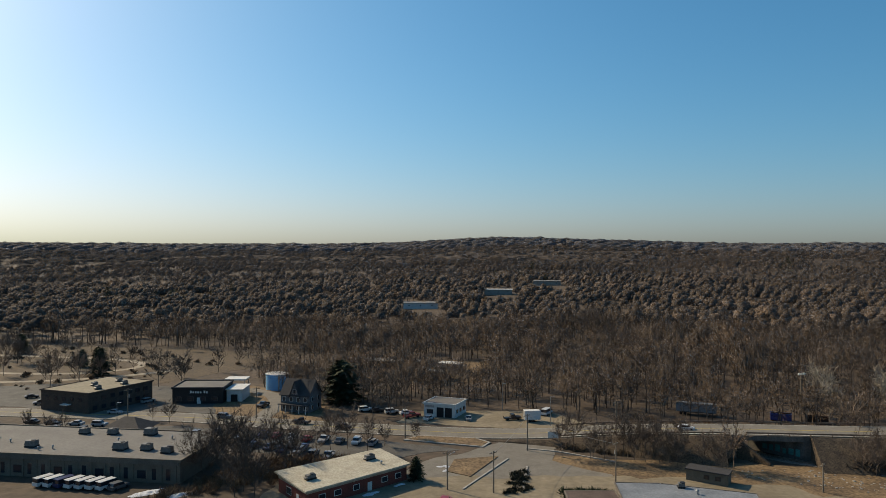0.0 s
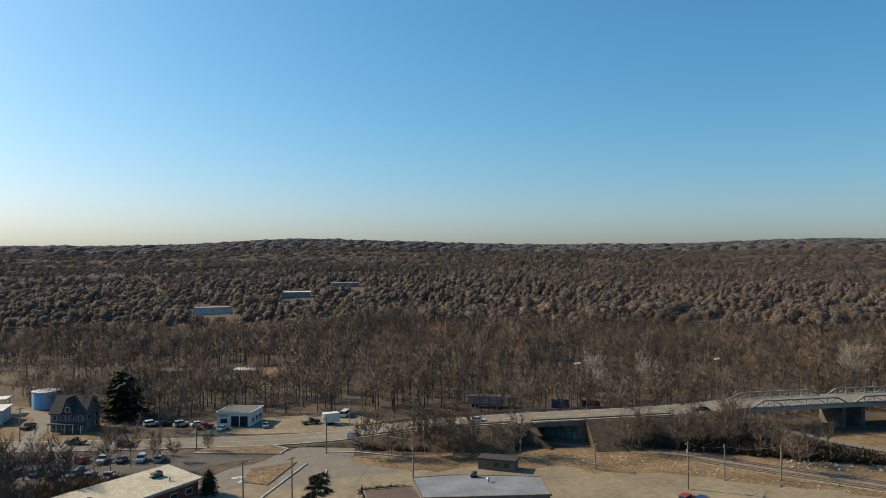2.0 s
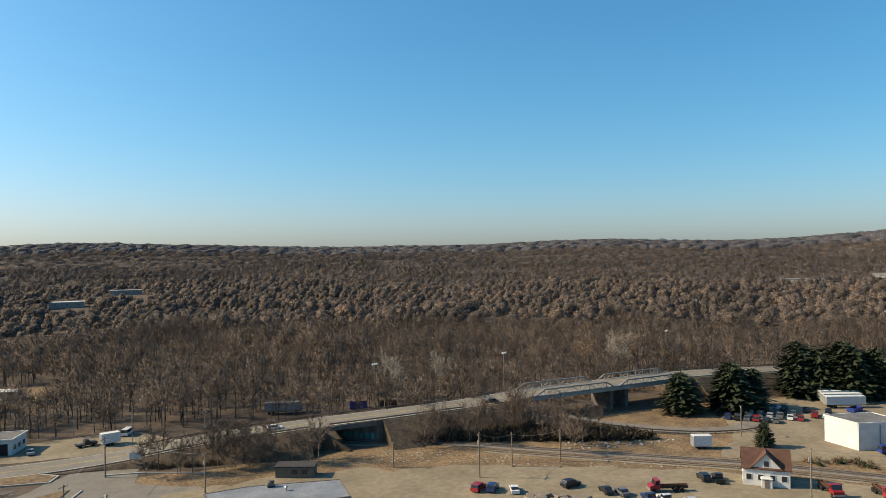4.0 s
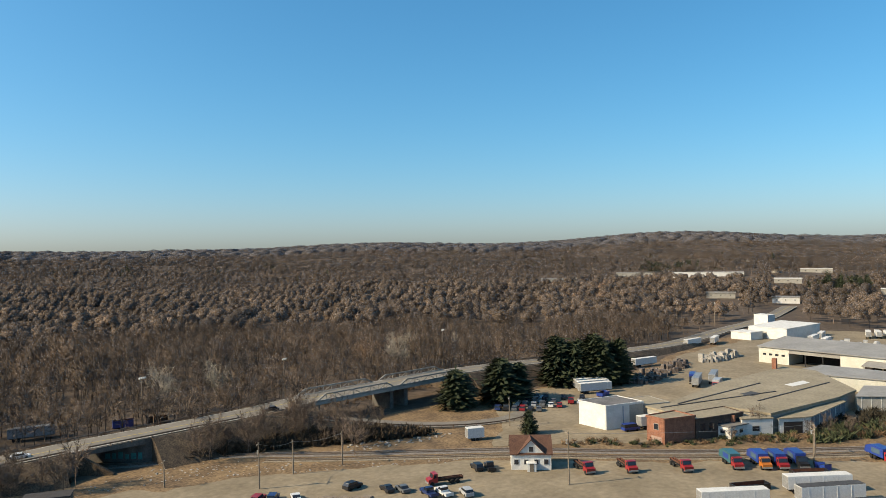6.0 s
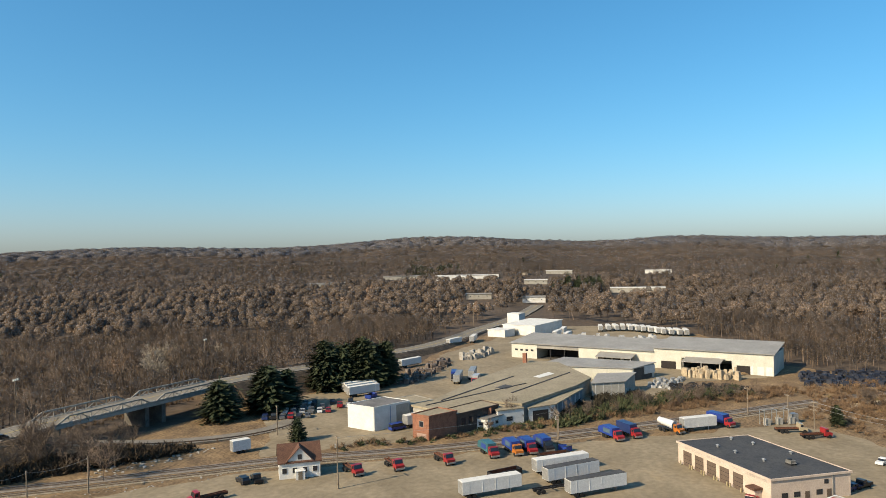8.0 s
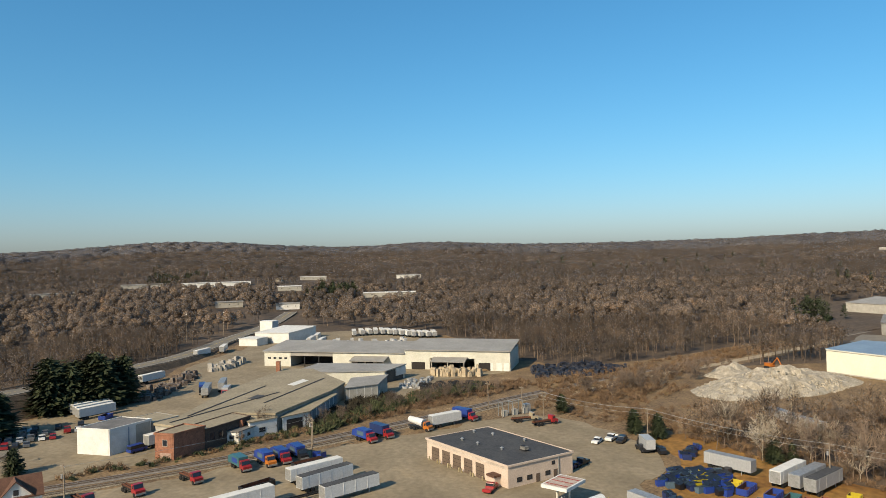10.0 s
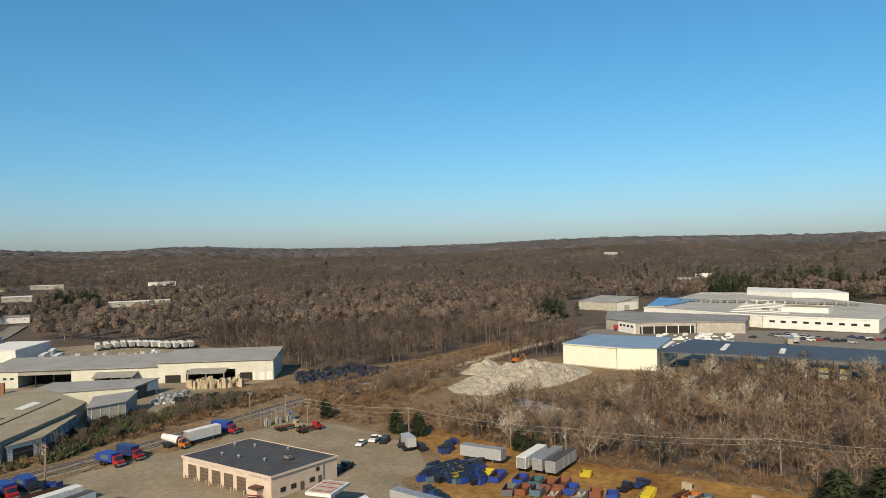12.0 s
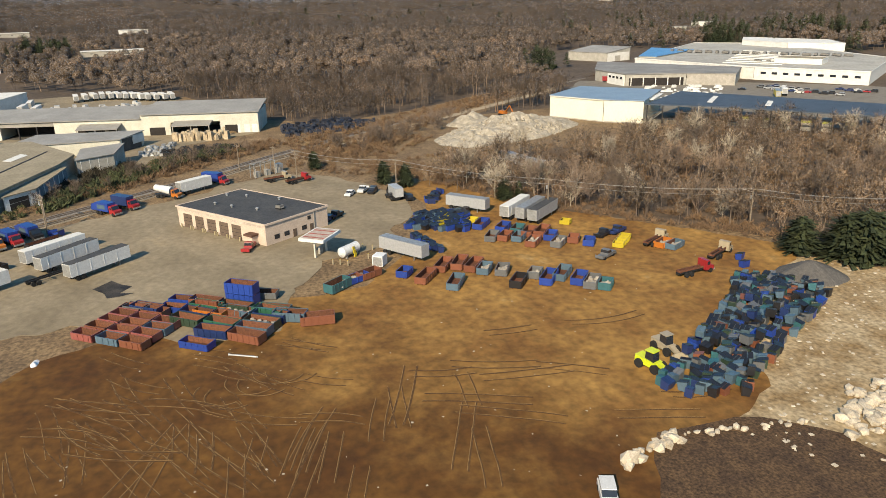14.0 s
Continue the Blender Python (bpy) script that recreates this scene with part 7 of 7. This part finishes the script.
litter("yard_scrap", "rusty scrap and machine parts in the works yard", 160, [(262, 134), (300, 137), (330, 138), (322, 128), (268, 124)], (0.8, 2.6), mat("mixed_scrap", (0.20, 0.17, 0.15), (0.09, 0.06, 0.045), 0.8, 2, 0.3, space="World"), "scrap", 5, 1.5)
litter("concrete_blocks", "grey stacked concrete blocks", 90, [(330, 130), (362, 126), (362, 119), (334, 122)], (1.2, 2.6), M["concrete"], "blocks", 6, 2.0)
litter("stacked_pallets", "pale stacks of pallets beyond the shed", 140, [(376, 100), (440, 90), (430, 40), (390, 36)], (1.5, 3.6), mat("grey_white_scrap", (0.55, 0.55, 0.53), (0.3, 0.31, 0.32), 0.7, 3, 0.2, space="World"), "stacks", 7, 1.3)
litter("lumber", "loose timber and pipes on trestles", 60, [(96, 126), (104, 124), (110, 116), (102, 116)], (0.8, 3.0), M["woodpole"], "timber", 8, 0.5)
litter("underbridge_litter", "pale litter and stones below the ramp", 160, [(128, 150), (150, 140), (165, 138), (150, 160)], (0.3, 0.9), M["concrete"], "litter", 9, 0.6)
litter("verge_stones", "small pale stones on the verge", 260, [(60, 182), (100, 176), (150, 120), (140, 118), (96, 160), (62, 176)], (0.2, 0.6), M["concrete"], "stones", 10, 0.6)
litter("field_stones", "small pale stones strewn on the dirt", 420, [(60, 40), (110, 20), (130, -30), (140, -90), (80, -110), (50, -70)], (0.1, 0.35), pale_rock, "stones", 11, 0.6)
litter("bank_rubble", "pale rubble strewn over the sandy bank", 700, [(104, -90), (112, -106), (120, -118), (100, -128), (42, -94), (54, -64), (66, -60), (76, -74)], (0.15, 0.7), pale_rock, "rubble", 12, 0.6)
litter("wrapped_pallets", "white wrapped pallets in rows by the loading hall", 120, [(345, -212), (392, -240), (374, -286), (300, -228), (330, -204)], (1.6, 3.4), M["white"], "pallets", 13, 0.7)
for k in range(26):
    q = Vector((352, -282)) + Vector((-48, -34)) * ((k * 0.37) % 1) + Vector((10, -26)) * ((k * 0.61) % 1)
    car(rng.choice(["sedan", "suv"]), rng.choice(COLOURS), q.x, q.y, 40, 0.08)
trailer("yellow", 320, -279, -35, 13.0)
trailer("red", 416, -236, 62, 14.0)
trailer("white", 327, -289, -35, 13.0)
# old trailers in the grove
for x, y, turn in ((224, -90.5, 15), (214, -93, 20)):
    trailer("silver", x, y, turn, 13.0, False, 0.02)
# rail cars and sheds behind the road
trailer("silver", 83, 236, -22, 12.5, False, 0.0)
rolloff("blue", 107, 228, -22, 6.0, 2.2)
rolloff("black", 117, 225, -22, 6.0, 1.8)
building("woodland_shed", "long low shed at the wood's edge", [(-40, 330), (-12, 322), (-10, 329), (-38, 337)], 3.2, M["darkbrick"], M["steelroof"], 0.5)
building("woodland_store", "low store with pale roof in the clearing", [(-2, 322), (7, 318), (9, 323), (0, 327)], 3.0, M["greywall"], M["white"], 0.4)
building("woodland_shed_dark", "dark timber shed in the trees", [(-14, 300), (2, 296), (3, 302), (-13, 306)], 3.2, M["darkbrick"], M["steelroof"], 0.4)

# ---- kerbs, traffic island, hedges ----
isl = Shape().slab([(-11.5, 204.7), (11, 197.2), (13.4, 202), (9.3, 206.6), (-7, 209.4)], 0.02, 0.3)
structure("kerb", isl, M["concrete"], "pale concrete kerb of the traffic island", "kerb")
structure("island_grass", Shape().slab([(-10.6, 205), (10.6, 198), (12.6, 201.8), (8.9, 205.9), (-6.8, 208.7)], 0.1, 0.36), M["straw"], "dry grass on the traffic island")
for a, b in (((16.8, 186.5), (4.5, 163)), ((21.0, 180), (18, 162)), ((31, 193), (44, 184)), ((22.6, 196), (31, 193))):
    structure("kerb", ribbon([(*a, 0.28), (*b, 0.28)], 0.5, 0.3), M["concrete"], "pale concrete kerb by the junction", "kerb")
structure("island_grass_2", Shape().slab([(3, 186), (14.5, 188.6), (6.5, 172), (1, 176)], 0.02, 0.25), M["straw"], "dry grass patch by the junction")
sg = thing("roadside_sign", "white sign board on two posts at the junction", "sign", pose(30.5, 199, 1.2, 0, 0, -15))
part("board", Shape().box(0, 0, 1.0, 3.0, 0.15, 1.7), M["white"], sg)
for u in (-1.2, 1.2):
    part("post", Shape().box(u, 0.1, -1.2, 0.15, 0.15, 2.6), M["woodpole"], sg)
snow_spots = ((-44, 153, 4), (-48, 151, 3), (-40, 155.5, 2), (-66, 161, 3), (-58, 160, 2.5), (-22, 154, 2), (-16, 160, 2), (-10, 166, 1.5), (1, 177, 1.2), (0.3, 180, 1.5), (-106, 163, 2), (217, 142, 3), (222, 146, 3), (118.2, 34.6, 1.1))
for n, (x, y, r) in enumerate(snow_spots):
    heap("snow_patch", "melting patch of old snow on the ground", x, y, r * 1.5, r * 0.6, 0.35, M["snow"], 30 + n, 0.5, 40 if n < 9 else 0, "snow")

# tyre ruts pressed up in the dirt
rut_mat = mat("rut_soil", (0.085, 0.04, 0.014), (0.13, 0.066, 0.022), 0.95, 1.0, 0.35, space="World")
ridge_mat = mat("rut_ridge", (0.34, 0.21, 0.085), (0.24, 0.14, 0.052), 0.95, 1.0, 0.3, space="World")


RUTS = [0]


def rut(x, y, heading, length, bend):
    """One pair of wheel tracks with the soil pushed up beside them; each lies a little above the last."""
    pts, a = [], radians(heading)
    RUTS[0] += 1
    lift = 0.058 + 0.0008 * RUTS[0]
    for k in range(11):
        pts.append((x, y))
        x, y, a = x + math.cos(a) * length / 10, y + math.sin(a) * length / 10, a + radians(bend / 10) + rng.uniform(-0.04, 0.04)
    t = thing("tyre_rut", "pair of tyre ruts pressed into the dirt", "tyre track", group="tyre tracks")
    for n, off in enumerate((-1.0, 1.0)):
        line = [(px - math.sin(a) * off, py + math.cos(a) * off) for px, py in pts]
        part("track", ribbon([(px, py, lift + 0.0005 * n) for px, py in line], rng.uniform(0.16, 0.34), 0.03), rut_mat, t)
        part("ridge", ribbon([(px + 0.2, py + 0.08, lift + 0.012 + 0.0005 * n + rng.uniform(-0.03, 0.012)) for px, py in line], 0.07, 0.04), ridge_mat, t)


for k in range(26):
    rut(rng.uniform(72, 98), rng.uniform(2, 30), 25 + rng.uniform(-12, 12) + rng.choice([0, 180]), rng.uniform(6, 17), rng.uniform(-12, 12))
for k in range(18):
    rut(rng.uniform(62, 84), rng.uniform(-32, 20), -14 + rng.uniform(-14, 14), rng.uniform(6, 18), rng.uniform(-10, 10))
for k in range(10):
    rut(rng.uniform(74, 108), rng.uniform(-60, -22), 74 + rng.uniform(-16, 16) + 180, rng.uniform(7, 16), rng.uniform(-40, 40))
for k in range(22):
    rut(rng.uniform(84, 112), rng.uniform(-16, 26), 60 + rng.uniform(-16, 16), rng.uniform(5, 15), rng.uniform(-30, 30))
for k in range(3):
    rut(101 + 1.2 * k, 8 - 4 * k, 150 + 15 * k, 11, 150)

# ---- conifers ----
def conifer_mesh(seed, high, wide, dense):
    rg = np.random.default_rng(seed)
    tris = []
    for k in range(dense):
        h = rg.uniform(0.06, 1.0) ** 0.9
        reach = wide * (1 - h) ** 0.55 * rg.uniform(0.55, 1.12) + 0.2
        a = rg.uniform(0, 6.283)
        out = np.array([math.cos(a), math.sin(a), 0.0])
        side = np.array([-out[1], out[0], 0.0])
        root = np.array([0, 0, h * high]) + out * reach * rg.uniform(0.1, 0.6)
        tip = np.array([0, 0, h * high + reach * rg.uniform(-0.3, 0.22)]) + out * reach + rg.normal(size=3) * 0.15 * wide
        w = rg.uniform(0.16, 0.46) * (0.5 + 0.08 * wide)
        tris.append([root - side * w, root + side * w + (0, 0, rg.uniform(-0.3, 0.4)), tip])
        tris.append([root + (0, 0, w), tip + side * w * 0.8, tip - side * w * 0.8 - (0, 0, w * 0.7)])
    return np.array(tris)


light_cones = [conifer_mesh(30 + k, 10 + k, 3.2, 130) for k in range(3)]
conifer_kinds = [conifer_mesh(k, 10 + k, 2.6 + 0.5 * (k % 3), 1000) for k in range(4)]
cone_soup = [soup("crown", t, M["needles"]) for t in conifer_kinds]
cone_trunk = Shape().tube((0, 0, -0.4), (0, 0, 9), 0.28, 0.06, 8).mesh("trunk", M["woodpole"])


def conifer(x, y, high, k=0, wide=1.0):
    t = thing("conifer_tree", "dark green conifer with drooping layered boughs", "tree", Matrix.LocRotScale((x, y, land(x, y)), Euler((0, 0, rng.uniform(0, 6))), (high / (10 + k) * wide, high / (10 + k) * wide, high / (10 + k))), "conifers")
    part("trunk", cone_trunk, None, t)
    part("crown", cone_soup[k], None, t)


CONIFERS = [(-36.1, 255.4, 14.4), (-6.5, 169.9, 5.3), (191.5, 160.4, 12.6), (196.0, 164.0, 11.0), (206.5, 152.0, 15.3), (211.3, 155.7, 14.3), (176.9, 120.1, 6.6), (214.9, 149.9, 13.2), (120.7, -116.3, 7.9), (114.4, -122.1, 9.6), (112.0, -124.9, 10.6), (110.8, -128.2, 9.4), (240.9, -25.4, 6.1), (214.0, -43.4, 6.8), (208.2, -49.0, 6.7), (-147.4, 308.4, 12.1), (-165.6, 330.2, 7.8), (-219.1, 374.3, 9.7), (183.3, -71.4, 6.1), (180.7, -74.9, 5.6)]
for n, (x, y, h) in enumerate(CONIFERS):
    conifer(x, y, h, n % 4, 2.2 if h > 12 or 105 < x < 125 else 1.5)
for n in range(16):
    u = n / 15
    conifer(247.5 + 12 * u + rng.uniform(-2, 6), 153.5 - 17 * u + rng.uniform(-2, 4), rng.uniform(14, 19.5), n % 4, 1.75)
far_cone = []
for (x, y, spread, count) in ((1093, 470, 60, 30), (1060, 440, 40, 20), (770, 155, 28, 16), (1500, 480, 60, 8), (668, -492, 22, 26), (760, -560, 200, 70), (1000, -700, 260, 40), (1300, 700, 300, 24), (900, 1100, 300, 18), (500, 1200, 120, 10), (900, -700, 200, 22), (1400, -300, 300, 22), (150, 1000, 150, 8), (-250, 700, 60, 10), (-330, 640, 60, 8), (515, -232, 14, 14)):
    for _ in range(count):
        px, py = x + rng.gauss(0, spread / 2), y + rng.gauss(0, spread / 2)
        far_cone.append((px, py))
woods("far_conifers", light_cones, far_cone, 1.0, 1.7, 77, M["needles"], "scattered dark conifers among the bare woods")

tall_cone = [(638 + rng.uniform(-12, 22), -484 + rng.uniform(-16, 16)) for _ in range(16)]
for n in range(46):
    u = n / 45
    tall_cone.append((660 - 110 * u + rng.uniform(-14, 40), -505 - 150 * u + rng.uniform(-40, 20)))
tall_cone += [(792 + rng.uniform(-16, 16), 162 + rng.uniform(-20, 22)) for _ in range(18)]
tall_cone += [(512, -512), (515, -516), (510, -519)]
woods("tall_conifers", light_cones, tall_cone, 1.3, 2.1, 78, M["needles"], "tall dark conifers standing over the bare woods")

# ---- single bare trees ----
bare_parts = []
for k in range(5):
    tr, cr = bare_tree(200 + k, 15, 640, 10 + 1.2 * k, 4.0 + 0.4 * k, 0.12, 3)
    bare_parts.append((soup("trunk", tr, M["bark"]), soup("crown", cr, M["bark"]), soup("trunk", tr, M["pale"]), soup("crown", cr, M["pale"])))


def bare(x, y, high, k=0, z=0.0, pale=False):
    s = high / (10 + 1.2 * k)
    t = thing("bare_tree", "pale leafless tree with fine upright twigs" if pale else "leafless brown tree with a fine twig crown", "tree", Matrix.LocRotScale((x, y, z), Euler((0, 0, rng.uniform(0, 6))), (s, s, s)), "bare trees")
    part("trunk", bare_parts[k][2 if pale else 0], None, t)
    part("crown", bare_parts[k][3 if pale else 1], None, t)


TREES = [(-54.0, 178.5, 13.0), (-48.5, 171.0, 13.5), (-57.5, 183.0, 11.5), (-51.0, 181.5, 12.0), (-45.5, 167.5, 12.5), (-38.0, 180.0, 12.5), (-36.0, 170.0, 9.5), (-26.0, 196.0, 11.0), (-13.0, 240.0, 12.0), (-42.0, 244.0, 12.0), (-50.7, 165.9, 11.7), (-56.6, 169.9, 9.3), (-45.0, 162.0, 10.2), (-60.7, 174.1, 10.3), (-45.9, 158.4, 10.0), (-41.4, 157.7, 10.2), (-42.3, 174.1, 10.9), (-30.2, 193.4, 9.9), (-33.1, 188.2, 7.4), (-20.3, 193.4, 7.6), (-16.2, 198.8, 5.9), (-7.9, 205.8, 4.5), (-151.8, 277.8, 15.3), (-140.4, 277.8, 13.1), (-112.1, 283.4, 13.3), (-102.8, 283.4, 13.3), (-123.4, 214.1, 5.9), (-115.7, 210.9, 5.8), (-111.6, 210.9, 5.8), (-92.0, 228.0, 5.4), (-85.2, 224.4, 7.0), (-22.9, 235.6, 13.9), (-17.4, 235.6, 13.0), (-0.9, 267.1, 10.5), (6.4, 262.1, 10.3), (29.8, 243.8, 10.5), (-32.3, 206.5, 8.4), (-21.4, 206.9, 6.2), (-44.2, 184.7, 10.8), (-7.8, 206.8, 4.7), (112.3, 197.8, 12.2), (132.5, 193.3, 10.0), (132.2, 173.4, 12.8), (133.2, 167.8, 11.7), (132.3, 151.6, 11.0), (130.8, 145.2, 9.2), (132.8, 159.5, 9.8), (219.7, 68.5, 6.6), (216.1, 68.0, 6.2), (218.5, 64.8, 5.0), (138.6, 160.2, 11.5), (139.7, 150.8, 10.6), (151.9, 157.2, 8.1), (136.9, 178.5, 9.5), (135.5, 197.3, 8.2), (175.2, -134.8, 10.9), (180.2, -121.9, 11.8), (191.5, -111.4, 9.6), (151.1, -163.4, 9.4)]
for n, (x, y, h) in enumerate(TREES):
    bare(x, y, h, n % 5)
for n in range(64):
    bare(rng.uniform(-330, -90), rng.uniform(275, 400), rng.uniform(6, 11), n % 5)
for n in range(60):
    p = MAIN[int(rng.uniform(36, 60))]
    if 72 < p[0] < 98:
        continue
    bare(p[0] + rng.uniform(-3, 3), p[1] - rng.uniform(8, 20), rng.uniform(5.5, 10.5), n % 5, 0.6)
for n in range(26):
    u = rng.random()
    bare(210 - 70 * u + rng.uniform(-4, 4), -58 - 58 * u + rng.uniform(-4, 4) - 6, rng.uniform(6, 10), n % 5, 0, n % 4 == 0)
for n in range(14):
    bare(rng.uniform(70, 300), rng.uniform(222, 250), rng.uniform(10, 15), n % 5, 0, n % 2 == 0)

for n in range(70):
    x, y = rng.uniform(125, 262), rng.uniform(-235, -58)
    if inside(x, y, GROVE) and wooded(x, y):
        bare(x, y, rng.uniform(7, 10.5), n % 5, 0, n % 3 == 0)

for n in range(36):
    u = rng.random()
    bare(262 + 62 * u + rng.uniform(-6, 12), -34 - 70 * u + rng.uniform(-14, 4), rng.uniform(4, 7.5), n % 5)
for n in range(22):
    u = rng.random()
    bare(205 + 80 * u + rng.uniform(-4, 4), 66 - 74 * u + rng.uniform(-2, 6), rng.uniform(3.5, 6.5), n % 5)

# ---- scrub ----
def bush_mesh(seed, count, high, wide, w):
    rg = np.random.default_rng(seed)
    t = []
    for _ in range(count):
        p = np.array([rg.normal() * wide * 0.3, rg.normal() * wide * 0.3, rg.uniform(-0.1, high * 0.4)])
        q = p + np.array([rg.normal() * wide * 0.35, rg.normal() * wide * 0.35, rg.uniform(0.2, 0.7) * high])
        t.append(sliver(p, q, w, rg))
    return np.array(t)


bushes = [bush_mesh(k, 46, 2.0, 1.6, 0.16) for k in range(5)]
leafy = [bush_mesh(50 + k, 60, 2.6, 2.2, 0.5) for k in range(4)]


def thicket(name, kinds, area, count, lo, hi, seed, material, label):
    rg, spots = random.Random(seed), []
    xs, ys = [p[0] for p in area], [p[1] for p in area]
    while len(spots) < count:
        x, y = rg.uniform(min(xs), max(xs)), rg.uniform(min(ys), max(ys))
        if inside(x, y, area):
            spots.append((x, y))
    return woods(name, kinds, spots, lo, hi, seed, material, label)


thicket("track_scrub", bushes, [(160, 122), (186, 86), (205, 64), (236, 32), (262, 6), (290, -22), (300, -16), (272, 22), (240, 44), (222, 56), (204, 72), (178, 104)], 420, 0.5, 1.2, 301, M["scrub"], "brown dry scrub between track and works")
thicket("evergreen_scrub", leafy, [(214, 52), (238, 34), (262, 20), (282, -4), (290, 4), (270, 26), (246, 42), (222, 56)], 120, 0.6, 1.25, 302, M["greenscrub"], "dull green bushes along the railway")
thicket("wood_edge_scrub", bushes, [(240, -40), (214, -54), (168, -78), (142, -106), (124, -120), (130, -128), (150, -114), (176, -90), (222, -66), (250, -52)], 480, 0.4, 1.0, 303, M["scrub"], "rusty brown scrub at the wood's edge")
thicket("grove_floor_scrub", bushes, [(250, -56), (216, -66), (170, -92), (140, -124), (150, -200), (220, -230), (262, -180), (244, -100)], 700, 0.5, 1.1, 304, M["scrub"], "brown undergrowth below the bare trees")
thicket("east_scrub", bushes, [(262, -24), (300, -20), (335, -66), (400, -150), (392, -165), (330, -100), (290, -70), (256, -44)], 700, 0.5, 1.1, 305, M["scrub"], "brown scrub beside the railway line")
thicket("bank_scrub", bushes, [(30, 196), (50, 188), (72, 182), (76, 190), (60, 194), (40, 200)], 420, 0.5, 1.3, 306, mat("dark_scrub", (0.13, 0.095, 0.06), (0.075, 0.055, 0.04), 0.95, 4, 0.25, bump=0, space="World"), "dark brambles on the road bank")
thicket("cutting_thicket", leafy, [(100, 178), (128, 162), (148, 148), (160, 142), (150, 168), (132, 178), (108, 184)], 420, 0.6, 1.4, 312, mat("tangled_thicket", (0.10, 0.07, 0.045), (0.06, 0.045, 0.03), 0.95, 4, 0.25, bump=0, space="World"), "dark tangled thicket below the raised road")
thicket("yard_edge_scrub", bushes, [(232, -32), (250, -14), (268, -22), (300, -62), (280, -78), (256, -58), (238, -52), (222, -58), (212, -52)], 380, 0.5, 1.2, 313, M["scrub"], "rusty brown brush at the yard's far corner")
thicket("works_brush", leafy, [(228, 66), (252, 52), (268, 44), (276, 30), (262, 30), (240, 46), (222, 60)], 90, 0.5, 1.0, 316, mat("dark_brush", (0.06, 0.05, 0.032), (0.035, 0.03, 0.02), 0.95, 3, 0.2, bump=0, space="World"), "dark tangled brush before the works sheds")
thicket("grove_litter_scrub", bushes, [(262, -150), (240, -100), (226, -70), (150, -118), (124, -132), (140, -210), (215, -238)], 900, 0.4, 0.9, 317, M["scrub"], "tan brush between the bare trunks")
thicket("track_evergreens", leafy, [(168, 108), (190, 78), (206, 62), (214, 56), (222, 58), (204, 74), (184, 98)], 70, 0.4, 0.9, 314, M["greenscrub"], "dull evergreen brush beside the track")
thicket("slope_shrubs", leafy, [(-300, 300), (-160, 275), (-112, 296), (-80, 345), (-200, 390), (-320, 400)], 130, 0.3, 0.9, 315, M["scrub"], "dark shrubs dotted over the brown slope")
thicket("road_scrub", bushes, [(40, 216), (120, 196), (210, 192), (300, 178), (300, 190), (215, 205), (120, 212), (60, 232)], 420, 0.5, 1.2, 307, M["scrub"], "brown scrub behind the raised road")
thicket("house_scrub", bushes, [(-70, 150), (-40, 165), (-20, 184), (-44, 188), (-60, 164)], 240, 0.5, 1.3, 308, M["scrub"], "brown scrub between the car park and the red building")
thicket("junction_hedge", leafy, [(13.5, 160), (20, 161), (20.5, 176), (17.5, 178)], 50, 0.3, 0.55, 309, mat("dark_hedge", (0.05, 0.045, 0.025), (0.03, 0.03, 0.018), 0.95, 2, 0.2, bump=0, space="World"), "dark clipped hedge beside the side road")
thicket("shop_hedge", leafy, [(26, 156), (37, 157), (36, 162), (27, 161)], 36, 0.4, 0.7, 310, M["greenscrub"], "low dark hedge before the shop")
thicket("fence_hedge", leafy, [(500, -228), (505, -222), (522, -236), (515, -243)], 60, 1.0, 1.8, 311, M["needles"], "tall clipped evergreen hedge")

# ---- far buildings among the woods ----
for n, (x, y, w, d, h) in enumerate(FAR):
    z = land(x, y)
    t = thing("far_building", "pale long low building far off among trees", "building", pose(x, y, z, 0, 0, math.degrees(math.atan2(y, x)) + 90))
    part("wall", Shape().box(0, 0, -2, w, d, 7), M["greywall"] if n % 3 else M["white"], t)
    part("roof", Shape().box(0, 0, 5.1, w + 1, d + 1, 0.5), M["white"] if n % 2 == 0 else M["steelroof"], t)
    for k in range(3):
        part("window", Shape().box(-w / 2 + w * (k + 0.5) / 3, 0, 2.6, w * 0.04, d + 0.2, 0.8), M["glass"], t)
FAR_SIDING = mat("weathered_siding", (0.36, 0.33, 0.29), (0.25, 0.225, 0.195), 0.9, 3, 0.1)
for n in range(9):
    x, y = 1150 + 420 * math.sin(n * 1.7), 330 + 300 * math.cos(n * 2.3)
    z = land(x, y)
    t = thing("far_house", "small pale house far off among trees", "house", pose(x, y, z, 0, 0, 40 * n), "far houses")
    part("wall", Shape().box(0, 0, -1, 10, 8, 7), FAR_SIDING, t)
    part("roof", Shape().profile([(-5.6, 5.9), (5.6, 5.9), (0, 9)], -4.6, 4.6), M["darkroof"], t)
